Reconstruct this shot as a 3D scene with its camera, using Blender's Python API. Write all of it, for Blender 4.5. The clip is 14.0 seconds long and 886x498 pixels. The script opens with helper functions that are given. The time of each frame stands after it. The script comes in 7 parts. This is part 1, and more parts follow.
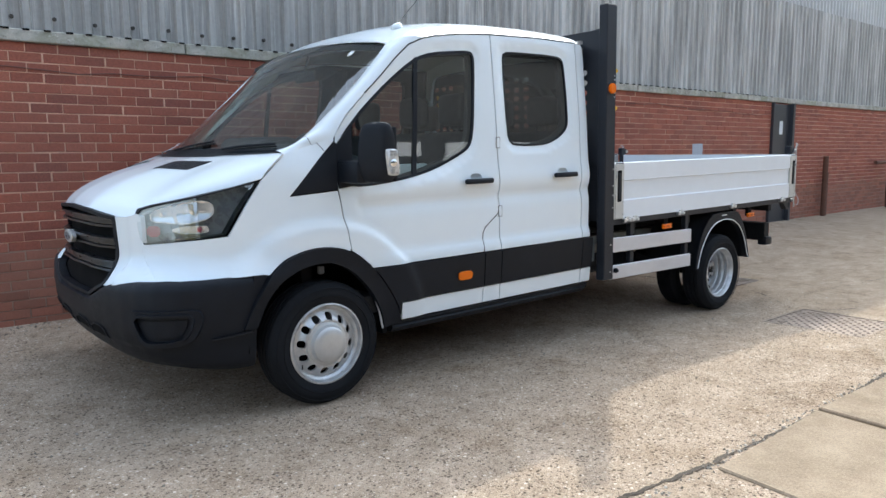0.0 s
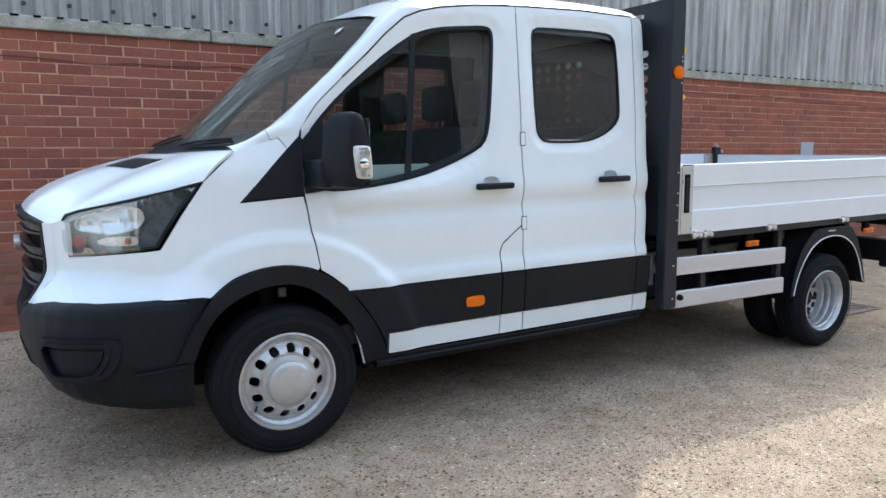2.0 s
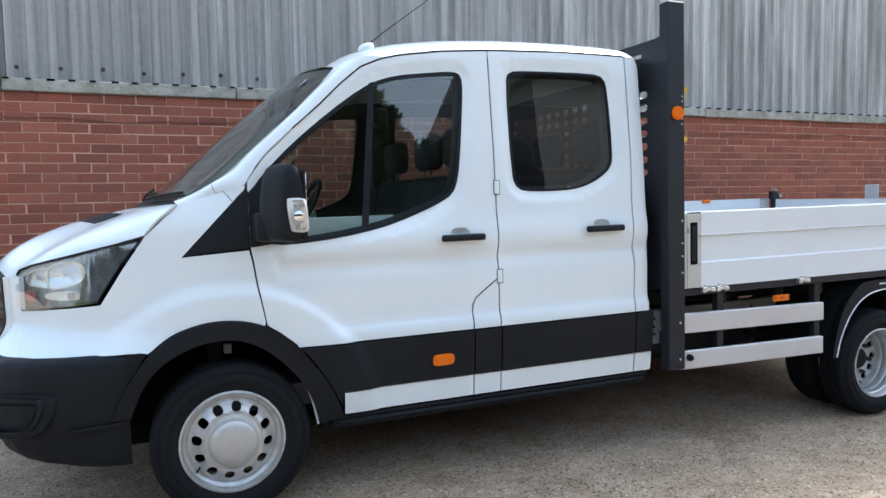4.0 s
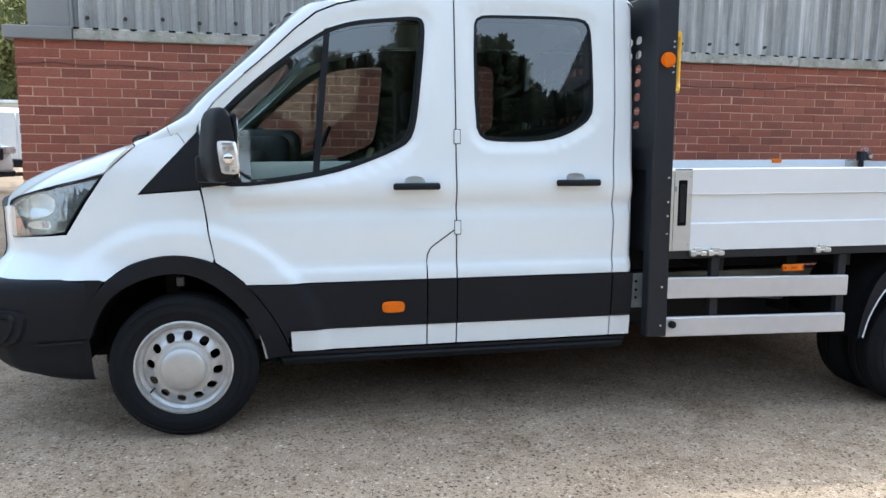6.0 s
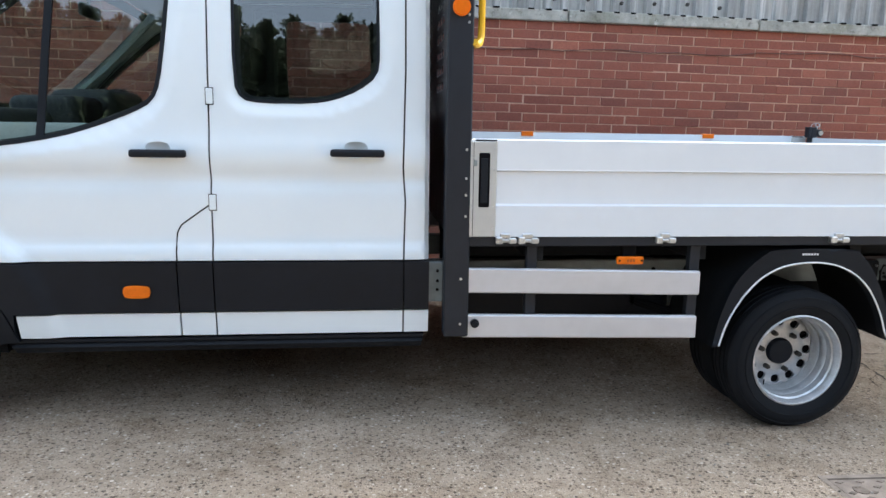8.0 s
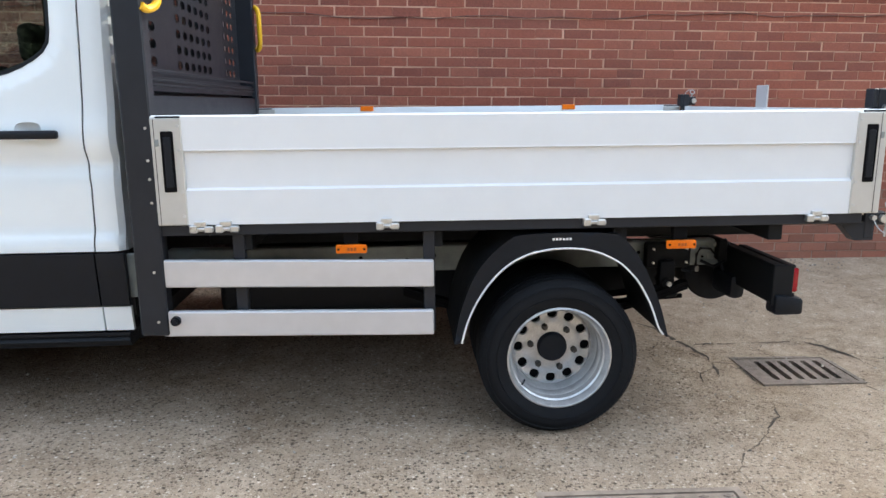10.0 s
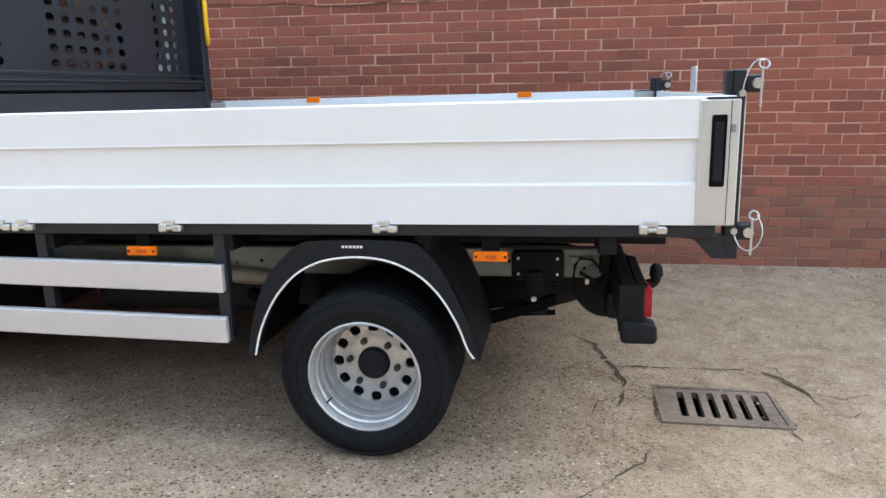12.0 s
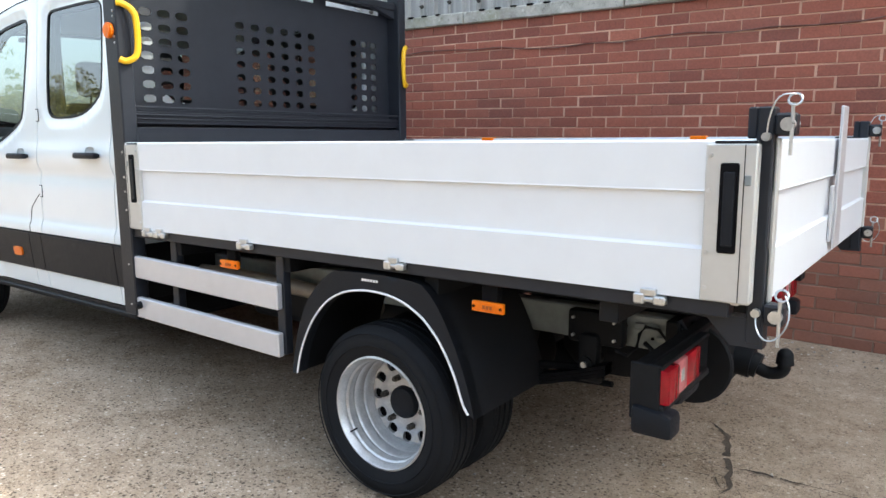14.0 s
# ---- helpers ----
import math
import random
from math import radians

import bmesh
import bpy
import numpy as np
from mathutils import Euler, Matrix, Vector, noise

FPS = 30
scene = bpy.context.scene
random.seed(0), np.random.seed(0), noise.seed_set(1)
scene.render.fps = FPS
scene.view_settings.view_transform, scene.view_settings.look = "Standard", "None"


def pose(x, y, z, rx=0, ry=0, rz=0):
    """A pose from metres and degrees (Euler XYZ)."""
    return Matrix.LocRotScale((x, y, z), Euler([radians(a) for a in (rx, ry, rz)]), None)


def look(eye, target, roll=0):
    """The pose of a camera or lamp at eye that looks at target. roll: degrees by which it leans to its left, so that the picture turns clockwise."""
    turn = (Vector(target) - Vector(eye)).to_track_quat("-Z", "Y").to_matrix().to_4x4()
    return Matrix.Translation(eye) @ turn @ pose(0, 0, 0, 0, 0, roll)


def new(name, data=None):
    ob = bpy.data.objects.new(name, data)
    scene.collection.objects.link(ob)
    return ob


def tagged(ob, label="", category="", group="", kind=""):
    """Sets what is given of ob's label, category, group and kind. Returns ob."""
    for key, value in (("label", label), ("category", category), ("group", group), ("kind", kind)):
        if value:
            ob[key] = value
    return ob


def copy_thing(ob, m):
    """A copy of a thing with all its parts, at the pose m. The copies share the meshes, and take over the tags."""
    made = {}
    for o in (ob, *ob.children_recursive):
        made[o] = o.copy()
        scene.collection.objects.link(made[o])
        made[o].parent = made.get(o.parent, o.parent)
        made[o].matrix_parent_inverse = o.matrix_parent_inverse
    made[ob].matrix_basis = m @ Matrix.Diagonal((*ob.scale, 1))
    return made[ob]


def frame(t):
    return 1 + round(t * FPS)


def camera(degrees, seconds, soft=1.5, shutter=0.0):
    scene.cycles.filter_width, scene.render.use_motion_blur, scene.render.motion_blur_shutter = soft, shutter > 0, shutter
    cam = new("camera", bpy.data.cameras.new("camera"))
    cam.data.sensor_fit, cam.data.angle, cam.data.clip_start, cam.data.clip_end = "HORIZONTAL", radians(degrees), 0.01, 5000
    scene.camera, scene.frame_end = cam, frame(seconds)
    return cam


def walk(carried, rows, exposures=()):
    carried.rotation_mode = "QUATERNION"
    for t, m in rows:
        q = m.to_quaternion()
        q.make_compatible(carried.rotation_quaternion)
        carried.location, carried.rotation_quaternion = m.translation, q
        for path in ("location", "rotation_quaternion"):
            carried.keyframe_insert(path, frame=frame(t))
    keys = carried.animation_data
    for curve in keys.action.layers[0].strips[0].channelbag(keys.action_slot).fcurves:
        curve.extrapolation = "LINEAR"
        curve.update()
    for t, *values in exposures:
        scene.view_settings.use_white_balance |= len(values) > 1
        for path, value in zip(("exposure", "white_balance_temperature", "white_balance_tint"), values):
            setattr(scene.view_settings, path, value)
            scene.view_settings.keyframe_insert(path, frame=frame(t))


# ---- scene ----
from mathutils.geometry import delaunay_2d_cdt

# ---- camera ----
cam = camera(64.0, 14.0, soft=1.5)
METRES, EYE, TILT, LEAN, TURN = 8.125, 1.365, 0.506, -0.62, -39.2
ROWS = [
    (0.0, 0.0, 0.0, 0.0, -0.15, -8.24, 1.04),
    (0.5, 0.0075, 0.0341, -0.0047, 2.98, -11.06, -0.44),
    (1.0, 0.0238, 0.0617, -0.0041, 4.74, -12.34, -1.41),
    (1.5, 0.0503, 0.0823, -0.0032, 7.85, -11.62, -1.19),
    (2.0, 0.0654, 0.1015, -0.0015, 8.97, -8.3, 0.7),
    (2.5, 0.0793, 0.1321, 0.0007, 10.36, -4.9, 0.58),
    (5.0, 0.19, 0.1405, -0.0036, 23.37, -5.19, 1.55),
    (5.5, 0.2219, 0.1548, -0.0037, 26.67, -7.06, 0.17),
    (6.0, 0.2397, 0.1851, -0.0065, 28.68, -7.84, 0.12),
    (6.5, 0.2593, 0.2143, -0.0054, 32.19, -8.36, 0.3),
    (7.0, 0.2953, 0.2412, -0.0052, 35.35, -8.55, 0.95),
    (7.5, 0.3199, 0.2741, -0.0098, 35.04, -8.3, 1.25),
    (8.0, 0.3418, 0.3186, -0.0105, 33.09, -9.92, -0.85),
    (8.5, 0.3771, 0.3527, -0.0145, 30.93, -10.71, 0.22),
    (9.0, 0.405, 0.3813, -0.0137, 32.55, -11.44, -0.22),
    (11.5, 0.5327, 0.5512, -0.0122, 43.41, -11.8, 1.73),
    (12.0, 0.5583, 0.5852, -0.0122, 48.52, -12.61, 1.56),
    (12.5, 0.5681, 0.6174, -0.0149, 53.35, -12.42, 2.43),
    (13.0, 0.5749, 0.6537, -0.0129, 60.47, -11.33, -0.25),
    (13.5, 0.5912, 0.6924, -0.016, 70.1, -10.41, -0.45),
    (14.0, 0.6097, 0.711, -0.0169, 75.64, -8.72, 0.31),
]
EXPOSURES = [(0.0, 1.73, 6020.0, 3.0), (2.5, 1.84, 5930.0, 3.0), (5.0, 1.91, 5950.0, 2.5), (7.5, 2.05, 6020.0, 3.0), (9.0, 2.11, 6150.0, 3.5), (11.5, 2.27, 6380.0, 3.5), (14.0, 2.30, 6350.0, 3.5)]
walk(cam, [(t, pose(0, 0, EYE, TILT, LEAN, TURN) @ pose(METRES * x, METRES * y, METRES * z, 90 + pitch, roll, yaw)) for t, x, y, z, yaw, pitch, roll in ROWS], EXPOSURES)

# ---- world and sun: hazy bright day, sun behind the building ----
SUN_FROM = Vector((0.79, 0.61, 0.97))
sky_world = bpy.data.worlds.new("sky")
scene.world = sky_world
sky_world.use_nodes = True
_n, _l = sky_world.node_tree.nodes, sky_world.node_tree.links
_sky = _n.new("ShaderNodeTexSky")
_sky.sky_type, _sky.sun_disc = "NISHITA", False
_sky.sun_elevation = math.atan2(0.97, math.hypot(0.79, 0.61))
_sky.sun_rotation = math.atan2(0.79, 0.61)
_sky.air_density, _sky.dust_density, _sky.ozone_density = 1.0, 3.0, 1.0
_hs = _n.new("ShaderNodeHueSaturation")
_hs.inputs["Saturation"].default_value = 0.57
_l.new(_sky.outputs[0], _hs.inputs["Color"])
# haze: the veil is brightest overhead and thins towards the horizon, as under high cloud
_co, _sp = _n.new("ShaderNodeTexCoord"), _n.new("ShaderNodeSeparateXYZ")
_l.new(_co.outputs["Generated"], _sp.inputs[0])
_mr = _n.new("ShaderNodeMapRange")
for _k, _v in (("From Min", 0.0), ("From Max", 1.0), ("To Min", 0.54), ("To Max", 1.30)):
    _mr.inputs[_k].default_value = _v
_l.new(_sp.outputs["Z"], _mr.inputs["Value"])
_vm = _n.new("ShaderNodeVectorMath")
_vm.operation = "SCALE"
_l.new(_hs.outputs[0], _vm.inputs[0])
_l.new(_mr.outputs[0], _vm.inputs["Scale"])
_l.new(_vm.outputs[0], _n["Background"].inputs[0])
_n["Background"].inputs[1].default_value = 0.15
sun = new("sun", bpy.data.lights.new("sun", "SUN"))
sun.data.energy, sun.data.angle, sun.data.color = 0.84, radians(0.7), (1.0, 0.91, 0.78)
sun.matrix_world = look(SUN_FROM * 10, (0, 0, 0))


# ---- materials ----
class Nodes:
    """A small builder for node materials."""

    def __init__(self, name):
        self.mat = bpy.data.materials.new(name)
        self.mat.use_nodes = True
        self.t = self.mat.node_tree
        self.b = self.t.nodes["Principled BSDF"]
        self.out = self.t.nodes["Material Output"]

    def n(self, kind, **sets):
        node = self.t.nodes.new(kind)
        for k, v in sets.items():
            node.inputs[k].default_value = v
        return node

    def ln(self, a, b):
        self.t.links.new(a, b)

    def pos(self):
        return self.t.nodes.new("ShaderNodeNewGeometry").outputs["Position"]

    def noise(self, scale, detail=4.0, rough=0.55, vec=None, dist=0.0):
        node = self.n("ShaderNodeTexNoise", Scale=scale, Detail=detail, Roughness=rough, Distortion=dist)
        if vec is not None:
            self.ln(vec, node.inputs["Vector"])
        return node.outputs["Fac"]

    def ramp(self, fac, stops):
        node = self.t.nodes.new("ShaderNodeValToRGB")
        e = node.color_ramp.elements
        while len(e) < len(stops):
            e.new(0.5)
        for el, (p, c) in zip(e, stops):
            el.position = p
            el.color = (*c, 1) if len(c) == 3 else c
        self.ln(fac, node.inputs["Fac"])
        return node.outputs["Color"]

    def mix(self, fac, a, b, mode="MIX"):
        node = self.t.nodes.new("ShaderNodeMix")
        node.data_type, node.blend_type = "RGBA", mode
        ins = [s for s in node.inputs if s.enabled]
        for s, v in zip(ins, (fac, a, b)):
            if isinstance(v, (int, float)):
                s.default_value = v
            elif isinstance(v, tuple):
                s.default_value = (*v, 1) if len(v) == 3 else v
            else:
                self.ln(v, s)
        return [s for s in node.outputs if s.enabled][0]

    def math(self, op, a, b=0.0):
        node = self.t.nodes.new("ShaderNodeMath")
        node.operation = op
        for s, v in zip(node.inputs, (a, b)):
            if isinstance(v, (int, float)):
                s.default_value = v
            else:
                self.ln(v, s)
        return node.outputs[0]

    def bump(self, height, strength=0.3, distance=0.01, onto=None):
        node = self.n("ShaderNodeBump", Strength=strength, Distance=distance)
        self.ln(height, node.inputs["Height"])
        if onto is not None:
            self.ln(onto, node.inputs["Normal"])
        self.ln(node.outputs["Normal"], self.b.inputs["Normal"])
        return node.outputs["Normal"]

    def put(self, color=None, rough=None, metal=None, **more):
        for key, v in (("Base Color", color), ("Roughness", rough), ("Metallic", metal)):
            if v is None:
                continue
            s = self.b.inputs[key]
            if isinstance(v, (int, float)):
                s.default_value = v
            elif isinstance(v, tuple):
                s.default_value = (*v, 1)
            else:
                self.ln(v, s)
        for k, v in more.items():
            self.b.inputs[k.replace("_", " ")].default_value = v
        return self.mat


def simple(name, color, rough=0.5, metal=0.0, vary=0.12, scale=30.0, bump=0.0, bscale=400.0, rvar=0.1, **more):
    """A surface with slight mottling at two scales, uneven gloss and an optional fine relief."""
    k = Nodes(name)
    p = k.pos()
    a = k.noise(scale, 5.0, 0.6, p)
    b = k.noise(scale * 0.12, 3.0, 0.5, p)
    f = k.math("ADD", k.math("MULTIPLY", a, 0.5), k.math("MULTIPLY", b, 0.5))
    lo, hi = tuple(c * (1 - vary) for c in color), tuple(min(1, c * (1 + vary)) for c in color)
    col = k.ramp(f, [(0.3, lo), (0.7, hi)])
    r = k.math("ADD", k.math("MULTIPLY", k.math("SUBTRACT", a, 0.5), rvar * 2), rough)
    if bump:
        k.bump(k.noise(bscale, 3.0, 0.6, p), bump, 0.004)
    return k.put(col, r, metal, **more)


PAINT = simple("white_paint", (0.780, 0.848, 0.890), 0.26, 0.0, 0.02, 6.0, rvar=0.03, Coat_Weight=0.6, Coat_Roughness=0.06)
PLASTIC = simple("black_plastic", (0.0082, 0.0102, 0.0146), 0.50, 0.0, 0.25, 20.0, 0.2, 900.0, Specular_IOR_Level=0.22)
GRILLE_PL = simple("satin_black_plastic", (0.020, 0.021, 0.024), 0.30, 0.0, 0.2, 20.0, 0.08, 900.0, Specular_IOR_Level=0.45)
DARK = simple("shadow_black", (0.006, 0.006, 0.007), 0.85, 0.0, 0.3, 15.0, Specular_IOR_Level=0.1)
# chassis black taken darker, with the shade under the bed in its colour
UNDERBLACK = simple("shaded_chassis_black", (0.009, 0.010, 0.012), 0.6, 0.0, 0.4, 14.0, 0.2, 300.0, Specular_IOR_Level=0.18)
STEELPAINT = simple("black_powder_coat", (0.019, 0.022, 0.029), 0.42, 0.0, 0.2, 14.0, 0.1, 700.0, Specular_IOR_Level=0.28)
RUBBER = simple("tyre_rubber", (0.0095, 0.0105, 0.0128), 0.72, 0.0, 0.3, 40.0, 0.3, 500.0, Specular_IOR_Level=0.18)
SILVER = simple("silver_wheel_paint", (0.56, 0.565, 0.57), 0.36, 0.62, 0.25, 160.0, rvar=0.14)
CAPSILVER = simple("hub_cap_silver", (0.57, 0.57, 0.56), 0.38, 0.5, 0.10, 40.0, rvar=0.1)
ALU = simple("white_aluminium_panel", (0.75, 0.78, 0.81), 0.42, 0.0, 0.03, 9.0, rvar=0.08)
RAILALU = simple("anodised_aluminium", (0.60, 0.60, 0.62), 0.42, 0.35, 0.06, 18.0, rvar=0.1)
BEDALU = simple("bare_bed_aluminium", (0.66, 0.66, 0.65), 0.5, 0.2, 0.12, 6.0, 0.1, 120.0)
CORNERALU = simple("corner_aluminium", (0.56, 0.56, 0.54), 0.45, 0.35, 0.06, 30.0, rvar=0.1)
ZINC = simple("bright_zinc", (0.56, 0.575, 0.58), 0.34, 0.8, 0.2, 90.0, rvar=0.2)
GALV = simple("galvanised_chassis", (0.27, 0.305, 0.31), 0.5, 0.3, 0.35, 14.0, 0.1, 200.0)
AMBER = simple("amber_lens", (0.80, 0.17, 0.002), 0.32, 0.0, 0.15, 120.0, Specular_IOR_Level=0.3)
YELLOW = simple("yellow_plastic", (0.80, 0.46, 0.01), 0.42, 0.0, 0.08, 30.0)
REDLENS = simple("red_lens", (0.29, 0.003, 0.011), 0.22, 0.0, 0.3, 160.0, Specular_IOR_Level=0.4)
PINKLENS = simple("pale_pink_lens", (0.50, 0.16, 0.17), 0.22, 0.0, 0.35, 90.0, Specular_IOR_Level=0.4)
CLEARLENS = simple("clear_lens", (0.60, 0.60, 0.585), 0.2, 0.3, 0.4, 150.0, Coat_Weight=1.0)
CHROME = simple("chrome_reflector", (0.80, 0.81, 0.83), 0.12, 1.0, 0.05, 60.0)
BOWL = simple("lamp_bowl", (0.66, 0.68, 0.71), 0.2, 0.8, 0.2, 30.0)
GRATE = simple("dusty_grate_iron", (0.20, 0.157, 0.124), 0.8, 0.05, 0.55, 38.0, 0.8, 160.0)
INTERIOR = simple("interior_plastic", (0.045, 0.046, 0.05), 0.6, 0.0, 0.15, 40.0)
TRIMGREY = simple("pale_interior_trim", (0.72, 0.76, 0.73), 0.7, 0.0, 0.08, 30.0)
CLOTH = simple("seat_cloth", (0.035, 0.037, 0.042), 0.9, 0.0, 0.3, 160.0, 0.4, 600.0)
WHITELINE = simple("white_edge_strip", (0.78, 0.78, 0.78), 0.5)
IRON = simple("cast_iron", (0.075, 0.068, 0.06), 0.6, 0.4, 0.3, 40.0, 0.5, 250.0)
RUST = simple("rusty_iron", (0.13, 0.062, 0.04), 0.8, 0.2, 0.4, 30.0, 0.5, 200.0)
CABLE = simple("brown_cable", (0.15, 0.075, 0.06), 0.6)
LAMPBLACK = simple("lamp_housing", (0.15, 0.168, 0.195), 0.28, 0.2, 0.2, 30.0)
LAMPRED = simple("red_bulb_and_reflection", (0.34, 0.02, 0.04), 0.3, 0.0, 0.2, 80.0)
AMBERDARK = simple("dark_amber", (0.35, 0.07, 0.005), 0.4)
EXHAUST = simple("heat_stained_steel", (0.42, 0.37, 0.31), 0.5, 0.5, 0.3, 12.0)
DOORPAINT = simple("dark_door_paint", (0.035, 0.037, 0.045), 0.45)


def glass(name, tint, rough=0.0, base=0.07):
    """A thin pane: clear or tinted, with the mirror gloss of glass that grows at low angles."""
    k = Nodes(name)
    tr = k.n("ShaderNodeBsdfTransparent", Color=(*tint, 1))
    gl = k.n("ShaderNodeBsdfGlossy", Color=(1, 1, 1, 1), Roughness=rough)
    lw = k.n("ShaderNodeLayerWeight", Blend=0.5)
    fac = k.math("ADD", k.math("MULTIPLY", k.math("POWER", lw.outputs["Facing"], 5.0), 1.0 - base), base)
    mx = k.t.nodes.new("ShaderNodeMixShader")
    k.ln(fac, mx.inputs[0])
    k.ln(tr.outputs[0], mx.inputs[1])
    k.ln(gl.outputs[0], mx.inputs[2])
    k.ln(mx.outputs[0], k.out.inputs["Surface"])
    return k.mat


GLASS = glass("window_glass", (0.66, 0.73, 0.71), base=0.135)
SCREENGLASS = glass("windscreen_glass", (0.66, 0.73, 0.71), base=0.15)
PRIVACY = glass("dark_window_glass", (0.48, 0.53, 0.525), base=0.14)
LAMPGLASS = glass("lamp_glass", (0.9, 0.92, 0.94), base=0.20)


def brick_material():
    k = Nodes("red_brick")
    p = k.pos()
    r = k.math("FRACT", k.math("ADD", k.t.nodes.new("ShaderNodeObjectInfo").outputs["Random"],
                               k.t.nodes.new("ShaderNodeNewGeometry").outputs["Random Per Island"]))
    base = k.ramp(r, [(0.0, (0.238, 0.076, 0.053)), (0.3, (0.308, 0.096, 0.062)), (0.6, (0.345, 0.109, 0.069)), (0.85, (0.288, 0.093, 0.063)), (1.0, (0.395, 0.135, 0.086))])
    grime = k.noise(1.1, 5.0, 0.6, p)
    fine = k.noise(70.0, 5.0, 0.7, p)
    c = k.mix(k.math("MULTIPLY", k.ramp(grime, [(0.45, (0, 0, 0)), (0.75, (1, 1, 1))]), 0.35), base, (0.20, 0.10, 0.08))
    c = k.mix(0.5, c, k.ramp(fine, [(0.3, (0.26, 0.24, 0.23)), (0.7, (0.72, 0.70, 0.68))]), "OVERLAY")
    c = k.mix(k.ramp(k.noise(9.0, 5.0, 0.7, p), [(0.56, (0, 0, 0)), (0.72, (0.35, 0.35, 0.35))]), c, (0.21, 0.10, 0.07))
    k.bump(fine, 0.5, 0.004)
    return k.put(c, 0.82)


# browner brick colour for the lower courses, where the wall is stained
def plinth_brick():
    k = Nodes("stained_plinth_brick")
    p = k.pos()
    r = k.math("FRACT", k.math("ADD", k.t.nodes.new("ShaderNodeObjectInfo").outputs["Random"],
                               k.t.nodes.new("ShaderNodeNewGeometry").outputs["Random Per Island"]))
    base = k.ramp(r, [(0.0, (0.24, 0.098, 0.065)), (0.4, (0.31, 0.122, 0.08)), (0.8, (0.345, 0.142, 0.095)), (1.0, (0.385, 0.132, 0.085))])
    fine = k.noise(70.0, 5.0, 0.7, p)
    c = k.mix(k.math("MULTIPLY", k.ramp(k.noise(2.5, 6.0, 0.65, p), [(0.4, (0, 0, 0)), (0.7, (1, 1, 1))]), 0.45), base, (0.20, 0.118, 0.09))
    c = k.mix(0.3, c, k.ramp(fine, [(0.3, (0.3, 0.28, 0.26)), (0.7, (0.66, 0.65, 0.64))]), "OVERLAY")
    k.bump(fine, 0.5, 0.004)
    return k.put(c, 0.85)


def ground_material():
    k = Nodes("worn_asphalt")
    p = k.pos()
    sx = k.t.nodes.new("ShaderNodeSeparateXYZ")
    k.ln(p, sx.inputs[0])
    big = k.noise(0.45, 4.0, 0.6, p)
    mid = k.noise(3.2, 6.0, 0.65, p)
    fine = k.noise(210.0, 3.0, 0.7, p)
    grit = k.noise(38.0, 4.0, 0.7, p)
    warp = k.n("ShaderNodeVectorMath")
    nz = k.n("ShaderNodeTexNoise", Scale=70.0, Detail=2.0)
    k.ln(p, nz.inputs["Vector"])
    sc = k.n("ShaderNodeVectorMath")
    sc.operation = "SCALE"
    k.ln(nz.outputs["Color"], sc.inputs[0])
    sc.inputs["Scale"].default_value = 0.016
    k.ln(p, warp.inputs[0])
    k.ln(sc.outputs[0], warp.inputs[1])
    q = warp.outputs[0]

    def stones(scale, lo, hi):
        v = k.n("ShaderNodeTexVoronoi", Scale=scale)
        k.ln(q, v.inputs["Vector"])
        sep = k.t.nodes.new("ShaderNodeSeparateColor")
        k.ln(v.outputs["Color"], sep.inputs[0])
        return sep.outputs[0], sep.outputs[1], k.ramp(v.outputs["Distance"], [(lo, (1, 1, 1)), (hi, (0, 0, 0))])

    r1, r2, m1 = stones(50.0, 0.22, 0.42)
    s1, _, m2 = stones(105.0, 0.28, 0.48)
    # bound surface, with patches of warmer dust
    c = k.ramp(mid, [(0.28, (0.325, 0.253, 0.19)), (0.5, (0.42, 0.335, 0.255)), (0.74, (0.515, 0.415, 0.325))])
    c = k.mix(0.55, c, k.mix(1.0, c, k.ramp(grit, [(0.3, (0.66, 0.64, 0.62)), (0.5, (0.98, 0.98, 0.98)), (0.72, (1.3, 1.3, 1.28))]), "MULTIPLY"))
    # small stones of mixed colour, pale ones and dark pits
    tones = [(0.0, (0.055, 0.045, 0.036)), (0.25, (0.18, 0.144, 0.11)), (0.5, (0.37, 0.298, 0.23)), (0.75, (0.52, 0.43, 0.345)), (1.0, (0.70, 0.60, 0.50))]
    c = k.mix(k.math("MULTIPLY", m2, 0.85), c, k.ramp(s1, tones))
    c = k.mix(k.math("MULTIPLY", m1, k.math("GREATER_THAN", r2, 0.64)), c, k.ramp(r1, [(0.0, (0.22, 0.17, 0.13)), (0.45, (0.46, 0.39, 0.31)), (0.8, (0.60, 0.52, 0.43)), (1.0, (0.78, 0.70, 0.60))]))
    pits = k.math("MULTIPLY", m1, k.math("LESS_THAN", r2, k.math("ADD", -0.08, k.math("MULTIPLY", k.noise(7.0, 3.0, 0.6, p), 0.80))))
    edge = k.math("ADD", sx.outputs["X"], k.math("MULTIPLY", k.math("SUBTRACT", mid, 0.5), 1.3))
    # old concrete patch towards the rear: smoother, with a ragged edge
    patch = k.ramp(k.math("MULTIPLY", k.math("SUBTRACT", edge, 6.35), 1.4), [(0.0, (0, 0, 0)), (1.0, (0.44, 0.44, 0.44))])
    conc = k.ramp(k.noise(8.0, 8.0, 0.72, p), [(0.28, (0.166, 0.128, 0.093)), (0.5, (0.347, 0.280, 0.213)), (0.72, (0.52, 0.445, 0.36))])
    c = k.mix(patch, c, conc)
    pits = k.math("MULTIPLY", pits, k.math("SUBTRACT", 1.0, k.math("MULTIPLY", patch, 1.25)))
    pits = k.math("MAXIMUM", pits, 0.0)
